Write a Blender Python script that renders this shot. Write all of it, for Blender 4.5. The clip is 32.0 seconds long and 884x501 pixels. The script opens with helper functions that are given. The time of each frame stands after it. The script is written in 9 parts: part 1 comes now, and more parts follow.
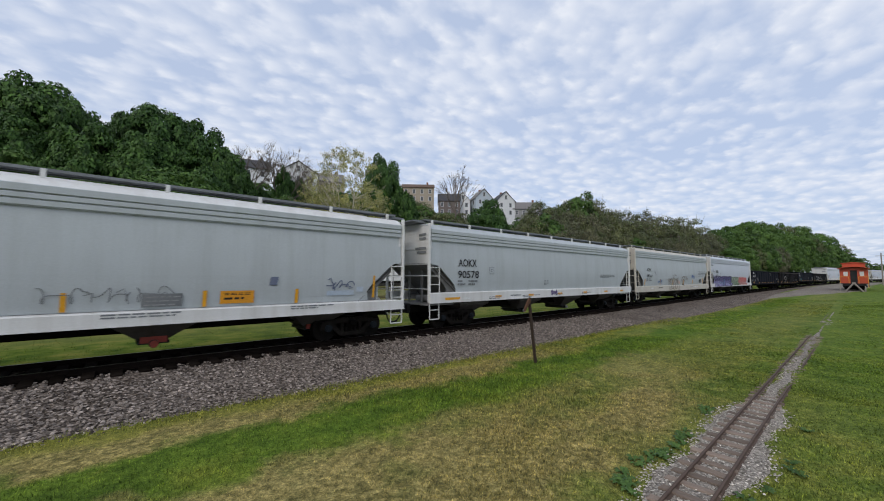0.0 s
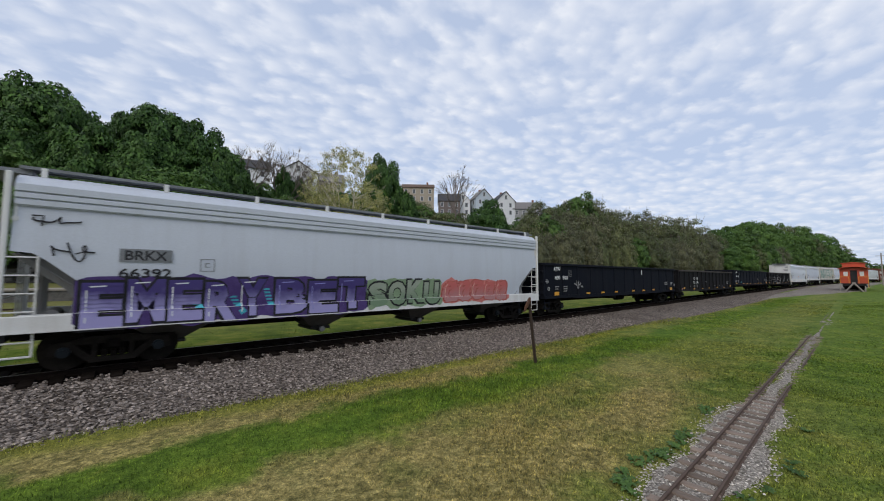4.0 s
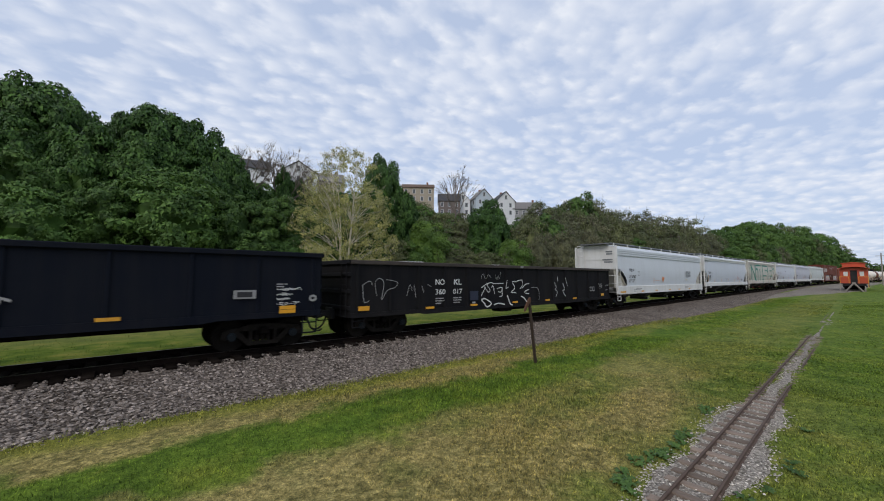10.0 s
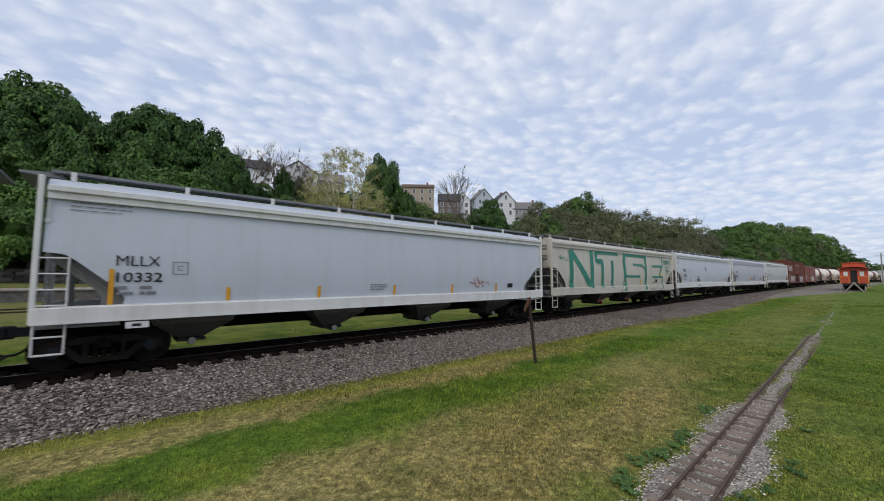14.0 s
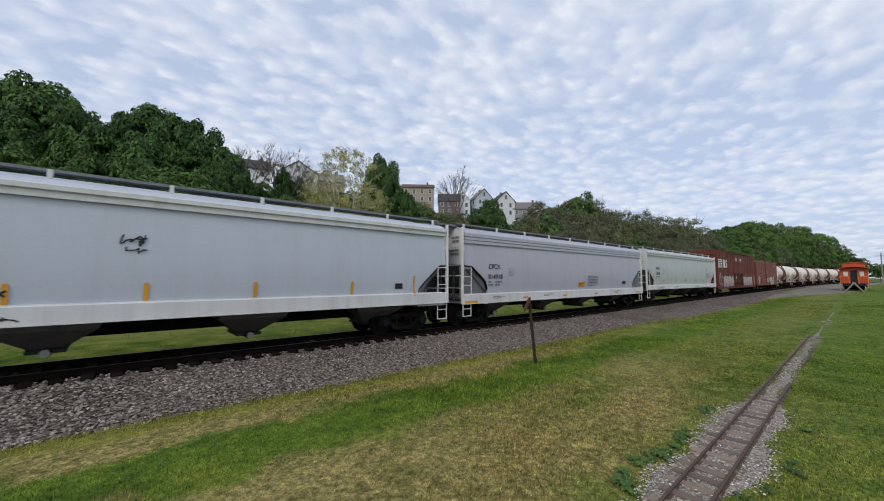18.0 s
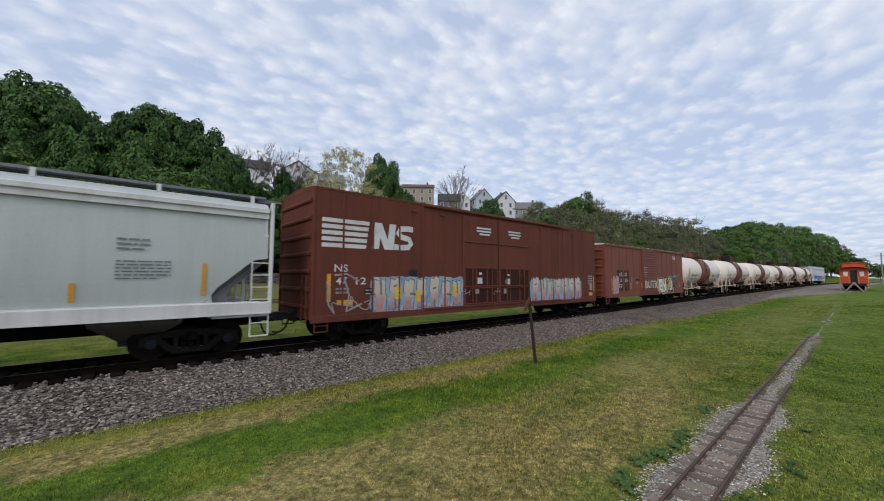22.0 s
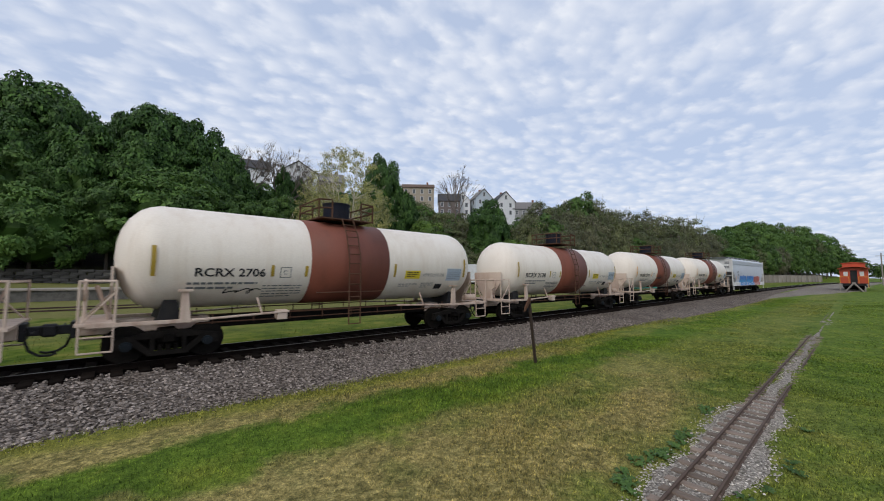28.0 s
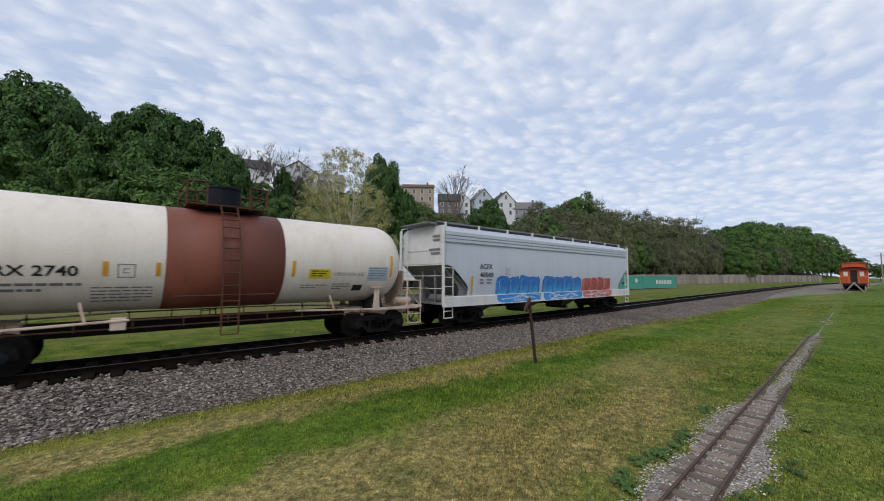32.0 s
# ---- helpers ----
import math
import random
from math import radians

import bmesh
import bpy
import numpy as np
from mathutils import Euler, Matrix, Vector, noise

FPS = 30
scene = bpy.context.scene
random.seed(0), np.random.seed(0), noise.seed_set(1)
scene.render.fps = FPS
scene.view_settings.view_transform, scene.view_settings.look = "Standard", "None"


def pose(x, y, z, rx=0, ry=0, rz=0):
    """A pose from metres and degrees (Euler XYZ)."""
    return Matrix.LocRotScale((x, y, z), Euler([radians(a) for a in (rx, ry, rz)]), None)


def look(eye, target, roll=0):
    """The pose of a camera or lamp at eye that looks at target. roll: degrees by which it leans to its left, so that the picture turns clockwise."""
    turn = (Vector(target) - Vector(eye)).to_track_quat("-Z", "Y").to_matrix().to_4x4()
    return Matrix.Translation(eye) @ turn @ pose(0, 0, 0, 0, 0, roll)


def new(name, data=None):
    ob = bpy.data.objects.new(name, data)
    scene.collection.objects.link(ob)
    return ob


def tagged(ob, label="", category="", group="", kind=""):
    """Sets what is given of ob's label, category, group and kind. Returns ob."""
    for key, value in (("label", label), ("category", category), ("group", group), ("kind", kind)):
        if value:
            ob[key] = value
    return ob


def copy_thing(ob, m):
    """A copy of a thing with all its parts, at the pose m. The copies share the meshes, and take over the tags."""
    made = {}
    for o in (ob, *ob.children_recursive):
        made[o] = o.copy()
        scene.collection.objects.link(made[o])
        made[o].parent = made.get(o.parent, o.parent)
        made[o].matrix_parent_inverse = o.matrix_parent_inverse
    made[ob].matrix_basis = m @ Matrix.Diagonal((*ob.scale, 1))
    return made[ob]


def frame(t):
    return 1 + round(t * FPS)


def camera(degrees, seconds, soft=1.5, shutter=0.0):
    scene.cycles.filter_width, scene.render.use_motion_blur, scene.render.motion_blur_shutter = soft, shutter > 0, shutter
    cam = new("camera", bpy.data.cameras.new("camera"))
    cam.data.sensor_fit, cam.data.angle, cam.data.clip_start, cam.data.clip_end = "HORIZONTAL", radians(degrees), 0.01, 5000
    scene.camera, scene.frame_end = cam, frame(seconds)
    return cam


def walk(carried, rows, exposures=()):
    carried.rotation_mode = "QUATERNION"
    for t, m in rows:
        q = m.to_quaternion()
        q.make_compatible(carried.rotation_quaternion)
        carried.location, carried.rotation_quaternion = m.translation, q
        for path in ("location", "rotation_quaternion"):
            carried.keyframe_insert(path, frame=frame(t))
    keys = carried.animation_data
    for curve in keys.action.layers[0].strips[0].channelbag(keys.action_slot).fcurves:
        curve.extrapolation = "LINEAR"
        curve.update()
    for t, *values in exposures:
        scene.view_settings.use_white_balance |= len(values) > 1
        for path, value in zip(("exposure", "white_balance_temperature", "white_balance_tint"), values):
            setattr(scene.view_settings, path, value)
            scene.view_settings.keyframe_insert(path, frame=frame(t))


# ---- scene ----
# World: x runs along the main track (the train comes from +x), y away from the camera, z = 0 is the rail top near x = 0.
EYE = Vector((0.0, 0.0, 2.23))
YAW, PITCH = radians(48.9), radians(4.13)
AIM = Vector((math.cos(YAW) * math.cos(PITCH), math.sin(YAW) * math.cos(PITCH), math.sin(PITCH)))
cam = camera(99.4, 32.0, soft=1.0, shutter=0.12)
STILL = look(EYE, EYE + AIM, 0.13)
walk(cam, [(0.0, STILL), (32.0, STILL)], exposures=[(0.0, 0.0), (32.0, 0.0)])

# ---------------------------------------------------------------- light
SUN_EL, SUN_AZ = radians(36), radians(-155)


def make_world():
    w = bpy.data.worlds.new("overcast_sky")
    scene.world = w
    w.use_nodes = True
    nt = w.node_tree
    nt.nodes.clear()
    N, L = nt.nodes.new, nt.links.new
    out, bg = N("ShaderNodeOutputWorld"), N("ShaderNodeBackground")
    sky = N("ShaderNodeTexSky")
    sky.sky_type, sky.sun_disc = "NISHITA", False
    sky.sun_elevation, sky.sun_rotation = SUN_EL, radians(245)
    sky.air_density, sky.dust_density, sky.ozone_density = 1.0, 1.6, 2.0
    tc = N("ShaderNodeTexCoord")
    sep = N("ShaderNodeSeparateXYZ")
    L(tc.outputs["Generated"], sep.inputs[0])
    # the direction is laid onto a flat cloud deck
    zz = N("ShaderNodeMath"); zz.operation = "MAXIMUM"; zz.inputs[1].default_value = 0.0
    L(sep.outputs["Z"], zz.inputs[0])
    za = N("ShaderNodeMath"); za.operation = "ADD"; za.inputs[1].default_value = 0.16
    L(zz.outputs[0], za.inputs[0])
    dx = N("ShaderNodeMath"); dx.operation = "DIVIDE"
    L(sep.outputs["X"], dx.inputs[0]); L(za.outputs[0], dx.inputs[1])
    dy = N("ShaderNodeMath"); dy.operation = "DIVIDE"
    L(sep.outputs["Y"], dy.inputs[0]); L(za.outputs[0], dy.inputs[1])
    com = N("ShaderNodeCombineXYZ")
    L(dx.outputs[0], com.inputs[0]); L(dy.outputs[0], com.inputs[1])
    mp = N("ShaderNodeMapping")
    mp.inputs["Rotation"].default_value = (0, 0, radians(35))
    mp.inputs["Scale"].default_value = (1.0, 1.25, 1.0)
    L(com.outputs[0], mp.inputs[0])
    n1 = N("ShaderNodeTexNoise"); n1.inputs["Scale"].default_value = 13.0; n1.inputs["Detail"].default_value = 5; n1.inputs["Roughness"].default_value = 0.5
    n2 = N("ShaderNodeTexNoise"); n2.inputs["Scale"].default_value = 0.9; n2.inputs["Detail"].default_value = 4
    L(mp.outputs[0], n1.inputs[0]); L(mp.outputs[0], n2.inputs[0])
    jit = N("ShaderNodeVectorMath"); jit.operation = "MULTIPLY_ADD"; jit.inputs[1].default_value = (0.12, 0.12, 0.0)
    L(n1.outputs["Color"], jit.inputs[0]); L(mp.outputs[0], jit.inputs[2])
    puff = N("ShaderNodeTexVoronoi"); puff.feature = "SMOOTH_F1"; puff.inputs["Scale"].default_value = 11.0; puff.inputs["Smoothness"].default_value = 0.8
    L(jit.outputs[0], puff.inputs["Vector"])
    inv = N("ShaderNodeMath"); inv.operation = "MULTIPLY_ADD"; inv.inputs[1].default_value = -0.42; inv.inputs[2].default_value = 0.30
    L(puff.outputs["Distance"], inv.inputs[0])
    fluff = N("ShaderNodeMath"); fluff.operation = "MULTIPLY_ADD"; fluff.inputs[1].default_value = 0.30
    L(n1.outputs[0], fluff.inputs[0]); L(inv.outputs[0], fluff.inputs[2])
    add = N("ShaderNodeMath"); add.operation = "MULTIPLY_ADD"; add.inputs[1].default_value = 0.50
    L(n2.outputs[0], add.inputs[0]); L(fluff.outputs[0], add.inputs[2])
    ramp = N("ShaderNodeValToRGB")
    ramp.color_ramp.elements[0].position, ramp.color_ramp.elements[0].color = 0.36, (0.20, 0.20, 0.20, 1)
    ramp.color_ramp.elements[1].position, ramp.color_ramp.elements[1].color = 0.70, (1, 1, 1, 1)
    thin = N("ShaderNodeMath"); thin.operation = "MULTIPLY_ADD"; thin.inputs[1].default_value = -0.04
    L(sep.outputs["X"], thin.inputs[0]); L(add.outputs[0], thin.inputs[2])
    thin2 = N("ShaderNodeMath"); thin2.operation = "ADD"; thin2.inputs[1].default_value = 0.005
    L(thin.outputs[0], thin2.inputs[0])
    L(thin2.outputs[0], ramp.inputs[0])
    scl = N("ShaderNodeVectorMath"); scl.operation = "SCALE"; scl.inputs["Scale"].default_value = 0.10
    L(sky.outputs[0], scl.inputs[0])
    veil = N("ShaderNodeMixRGB"); veil.inputs[0].default_value = 0.75; veil.inputs[2].default_value = (0.49, 0.61, 0.86, 1)
    L(scl.outputs[0], veil.inputs[1])
    mix = N("ShaderNodeMixRGB")
    mix.inputs[2].default_value = (0.80, 0.84, 0.93, 1)
    L(ramp.outputs[0], mix.inputs[0]); L(veil.outputs[0], mix.inputs[1])
    L(mix.outputs[0], bg.inputs[0])
    bg.inputs[1].default_value = 1.0
    L(bg.outputs[0], out.inputs[0])


make_world()
sun_data = bpy.data.lights.new("sun", "SUN")
sun_data.energy, sun_data.angle, sun_data.color = 1.25, radians(25), (1.0, 0.93, 0.84)
sun = new("sun", sun_data)
sun.matrix_world = look((0, 0, 0), (-math.cos(SUN_EL) * math.cos(SUN_AZ), -math.cos(SUN_EL) * math.sin(SUN_AZ), -math.sin(SUN_EL)))


# ---------------------------------------------------------------- materials
def ramp_node(nt, src, stops):
    r = nt.nodes.new("ShaderNodeValToRGB")
    el = r.color_ramp.elements
    while len(el) < len(stops):
        el.new(0.5)
    for e, (pos, col) in zip(el, stops):
        e.position, e.color = pos, (*col, 1)
    nt.links.new(src, r.inputs[0])
    return r.outputs[0]


def noise_node(nt, scale, detail=4, rough=0.55, vec=None, stretch=None):
    n = nt.nodes.new("ShaderNodeTexNoise")
    n.inputs["Scale"].default_value, n.inputs["Detail"].default_value, n.inputs["Roughness"].default_value = scale, detail, rough
    tc = nt.nodes.new("ShaderNodeTexCoord")
    src = vec if vec else tc.outputs["Object"]
    if stretch:
        mp = nt.nodes.new("ShaderNodeMapping")
        mp.inputs["Scale"].default_value = stretch
        nt.links.new(src, mp.inputs[0])
        src = mp.outputs[0]
    nt.links.new(src, n.inputs[0])
    return n.outputs[0]


def mix_node(nt, fac, a, b, mode="MIX"):
    m = nt.nodes.new("ShaderNodeMixRGB")
    m.blend_type = mode
    for i, v in enumerate((fac, a, b)):
        if isinstance(v, (int, float)):
            m.inputs[i].default_value = v
        elif isinstance(v, tuple):
            m.inputs[i].default_value = (*v, 1)
        else:
            nt.links.new(v, m.inputs[i])
    return m.outputs[0]


def base_mat(name):
    m = bpy.data.materials.new(name)
    m.use_nodes = True
    nt = m.node_tree
    return m, nt, nt.nodes["Principled BSDF"]


def bump_to(nt, bsdf, height, strength=0.3, dist=0.02):
    b = nt.nodes.new("ShaderNodeBump")
    b.inputs["Strength"].default_value, b.inputs["Distance"].default_value = strength, dist
    nt.links.new(height, b.inputs["Height"])
    nt.links.new(b.outputs[0], bsdf.inputs["Normal"])


def worn(name, col, dirt, amount=0.35, rough=0.6, metal=0.0, scale=1.5, stretch=(1, 1, 1), bump=0.12, per_object=0.0, spec=None):
    """A painted or weathered surface: base colour, larger stains, fine grain."""
    m, nt, b = base_mat(name)
    big = noise_node(nt, scale, 5, 0.6, stretch=stretch)
    fine = noise_node(nt, scale * 14, 3, 0.6)
    mask = ramp_node(nt, big, [(0.42, (0, 0, 0)), (0.72, (amount,) * 3)])
    c = mix_node(nt, mask, col, dirt)
    g = ramp_node(nt, fine, [(0.3, (0.86,) * 3), (0.7, (1.08,) * 3)])
    c = mix_node(nt, 1.0, c, g, "MULTIPLY")
    if per_object:
        oi = nt.nodes.new("ShaderNodeObjectInfo")
        v = ramp_node(nt, oi.outputs["Random"], [(0, (1 - per_object,) * 3), (1, (1 + per_object,) * 3)])
        c = mix_node(nt, 1.0, c, v, "MULTIPLY")
    nt.links.new(c, b.inputs["Base Color"])
    b.inputs["Roughness"].default_value, b.inputs["Metallic"].default_value = rough, metal
    b.inputs["Specular IOR Level"].default_value = spec if spec is not None else (0.2 if rough > 0.5 else 0.4)
    bump_to(nt, b, fine, bump, 0.01)
    return m


def leaf_mat(name, dark, light, trans=0.12):
    m, nt, b = base_mat(name)
    g = nt.nodes.new("ShaderNodeNewGeometry")
    oi = nt.nodes.new("ShaderNodeObjectInfo")
    c = ramp_node(nt, g.outputs["Random Per Island"], [(0.0, dark), (1.0, light)])
    big = noise_node(nt, 0.4, 2)
    c = mix_node(nt, 1.0, c, ramp_node(nt, big, [(0.33, (0.6, 0.62, 0.65)), (0.67, (1.35, 1.3, 1.2))]), "MULTIPLY")
    c = mix_node(nt, 1.0, c, ramp_node(nt, oi.outputs["Random"], [(0.0, (0.82, 0.86, 0.85)), (1.0, (1.15, 1.1, 1.05))]), "MULTIPLY")
    nt.links.new(c, b.inputs["Base Color"])
    b.inputs["Roughness"].default_value = 0.6
    b.inputs["Specular IOR Level"].default_value = 0.25
    b.inputs["Transmission Weight"].default_value = 0.0
    t = nt.nodes.new("ShaderNodeBsdfTranslucent")
    nt.links.new(c, t.inputs[0])
    mx = nt.nodes.new("ShaderNodeMixShader")
    mx.inputs[0].default_value = trans
    nt.links.new(b.outputs[0], mx.inputs[1]); nt.links.new(t.outputs[0], mx.inputs[2])
    nt.links.new(mx.outputs[0], nt.nodes["Material Output"].inputs[0])
    return m


M = {}
M["bark"] = worn("bark", (0.11, 0.09, 0.07), (0.05, 0.045, 0.04), 0.6, 0.9, bump=0.5)
M["pale_bark"] = worn("pale_bark", (0.62, 0.57, 0.47), (0.36, 0.31, 0.24), 0.5, 0.85)
M["twig"] = worn("twig", (0.165, 0.14, 0.12), (0.10, 0.085, 0.07), 0.4, 0.9)
M["leaf_dark"] = leaf_mat("leaf_dark", (0.021, 0.058, 0.013), (0.075, 0.158, 0.034))
M["leaf_mid"] = leaf_mat("leaf_mid", (0.045, 0.105, 0.020), (0.120, 0.215, 0.048))
M["leaf_green"] = leaf_mat("leaf_green", (0.034, 0.080, 0.017), (0.092, 0.170, 0.040))
M["leaf_bright"] = leaf_mat("leaf_bright", (0.065, 0.135, 0.018), (0.15, 0.24, 0.05))
M["leaf_pale"] = leaf_mat("leaf_pale", (0.26, 0.265, 0.085), (0.50, 0.48, 0.19))
M["leaf_olive"] = leaf_mat("leaf_olive", (0.080, 0.098, 0.042), (0.140, 0.165, 0.074))
M["leaf_grey"] = leaf_mat("leaf_grey", (0.090, 0.100, 0.056), (0.150, 0.160, 0.092))
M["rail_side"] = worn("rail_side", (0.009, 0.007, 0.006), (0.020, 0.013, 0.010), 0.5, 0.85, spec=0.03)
M["rail_top"] = worn("rail_top", (0.26, 0.25, 0.24), (0.12, 0.10, 0.09), 0.5, 0.4, 1.0)
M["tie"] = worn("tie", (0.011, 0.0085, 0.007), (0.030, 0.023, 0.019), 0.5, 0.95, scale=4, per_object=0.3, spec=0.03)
M["small_tie"] = worn("small_tie", (0.215, 0.168, 0.135), (0.11, 0.080, 0.062), 0.6, 0.9, scale=5, stretch=(6, 1, 1), per_object=0.35)
M["small_rail"] = worn("small_rail", (0.085, 0.058, 0.045), (0.14, 0.09, 0.065), 0.5, 0.7, scale=5)
M["old_post"] = worn("dark_rusty_steel", (0.052, 0.036, 0.028), (0.028, 0.022, 0.018), 0.6, 0.85, scale=4)
M["rust"] = worn("rust", (0.10, 0.05, 0.03), (0.05, 0.03, 0.022), 0.6, 0.85, scale=3)
M["black"] = worn("black", (0.018, 0.018, 0.02), (0.05, 0.045, 0.04), 0.5, 0.6)
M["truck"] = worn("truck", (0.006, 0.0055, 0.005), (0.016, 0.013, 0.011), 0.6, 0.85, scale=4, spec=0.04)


# ---------------------------------------------------------------- mesh helpers
def mesh_ob(name, verts, faces, mats, parent=None, label="", smooth=False, idx=None):
    me = bpy.data.meshes.new(name)
    me.from_pydata([tuple(v) for v in verts], [], faces)
    for m in (mats if isinstance(mats, (list, tuple)) else [mats]):
        me.materials.append(m)
    if idx is not None:
        me.polygons.foreach_set("material_index", idx)
    if smooth:
        me.polygons.foreach_set("use_smooth", [True] * len(me.polygons))
    me.update()
    ob = new(name, me)
    if parent:
        ob.parent = parent
    if label:
        ob["label"] = label
    return ob


def part(name, bm, mat, parent=None, label="", smooth=False):
    """Links a bmesh as one mesh object under a thing or a part."""
    me = bpy.data.meshes.new(name)
    if smooth:
        for f in bm.faces:
            f.smooth = True
    bm.to_mesh(me)
    bm.free()
    for m in (mat if isinstance(mat, (list, tuple)) else [mat]):
        me.materials.append(m)
    ob = new(name, me)
    if parent:
        ob.parent = parent
    if label:
        ob["label"] = label
    return ob


def box(bm, x0, x1, y0, y1, z0, z1, bevel=0.0):
    r = bmesh.ops.create_cube(bm, size=1.0, matrix=Matrix.LocRotScale(((x0 + x1) / 2, (y0 + y1) / 2, (z0 + z1) / 2), None, (abs(x1 - x0), abs(y1 - y0), abs(z1 - z0))))
    if bevel:
        es = list({e for v in r["verts"] for e in v.link_edges})
        bmesh.ops.bevel(bm, geom=es, offset=bevel, segments=1, affect="EDGES")
    return r["verts"]


def rod(bm, a, b, r, seg=6, r2=None):
    a, b = Vector(a), Vector(b)
    d = b - a
    m = Matrix.Translation((a + b) / 2) @ d.to_track_quat("Z", "Y").to_matrix().to_4x4()
    return bmesh.ops.create_cone(bm, cap_ends=True, segments=seg, radius1=r, radius2=r if r2 is None else r2, depth=d.length, matrix=m)["verts"]


def prism(bm, pts, axis, a, b):
    """A closed outline (pairs) pushed out along axis 'x', 'y' or 'z' from a to b."""
    def at(u, v, w):
        return {"x": (w, u, v), "y": (u, w, v), "z": (u, v, w)}[axis]
    lo = [bm.verts.new(at(u, v, a)) for u, v in pts]
    hi = [bm.verts.new(at(u, v, b)) for u, v in pts]
    n = len(pts)
    for i in range(n):
        bm.faces.new((lo[i], lo[(i + 1) % n], hi[(i + 1) % n], hi[i]))
    bm.faces.new(lo[::-1]); bm.faces.new(hi)
    bmesh.ops.recalc_face_normals(bm, faces=bm.faces[:])
    return lo + hi


def empty(name, m=None):
    ob = new(name)
    if m is not None:
        ob.matrix_basis = m
    return ob


def link(name, me, parent, m=None, label=""):
    """One more object on a mesh that exists."""
    ob = new(name, me)
    ob.parent = parent
    if m is not None:
        ob.matrix_basis = m
    if label:
        ob["label"] = label
    return ob


def baked(name, bm, mats):
    me = bpy.data.meshes.new(name)
    bm.to_mesh(me)
    bm.free()
    for m in (mats if isinstance(mats, (list, tuple)) else [mats]):
        me.materials.append(m)
    return me


# ---------------------------------------------------------------- plan
TRACK_Y, GROUND = 13.64, -0.42


def smooth(a, b, v):
    t = min(max((v - a) / (b - a), 0.0), 1.0)
    return t * t * (3 - 2 * t)


def track_y(x):
    return TRACK_Y - 1.66e-4 * max(x - 20.0, 0.0) ** 2 - 7e-4 * max(x - 128.0, 0.0) ** 2


def track_slope(x):
    return -3.32e-4 * max(x - 20.0, 0.0) - 14e-4 * max(x - 128.0, 0.0)


def rail_z(x):
    return 0.0055 * max(min(x, 170.0) - 20.0, 0.0)


def wall_y(x):
    return max(62.5 - 0.19 * x, 12.0 - 0.02 * x)


def flat_z(x):
    """The yard's level along the track."""
    t = smooth(25, 115, x)
    return GROUND * (1 - t) + (rail_z(x) - 0.05) * t


def ground_z(x, y):
    ty, wy = track_y(x), wall_y(x)
    z = flat_z(x) if y < ty else flat_z(x) * 0.5 + (rail_z(x) - 0.45) * 0.5
    if y > ty + 6:
        z += 1.9 * smooth(ty + 8, wy, y) * (1 - smooth(-10, 100, x))
    if y > wy + 1.2 and y > ty + 6:
        high = 22.0 - 12.0 * smooth(150, 420, x) - 8.0 * smooth(420, 900, x)
        z += high * smooth(wy + 1.2, wy + 75, y) + 1.4 * smooth(wy + 1.2, wy + 2.4, y)
    return z


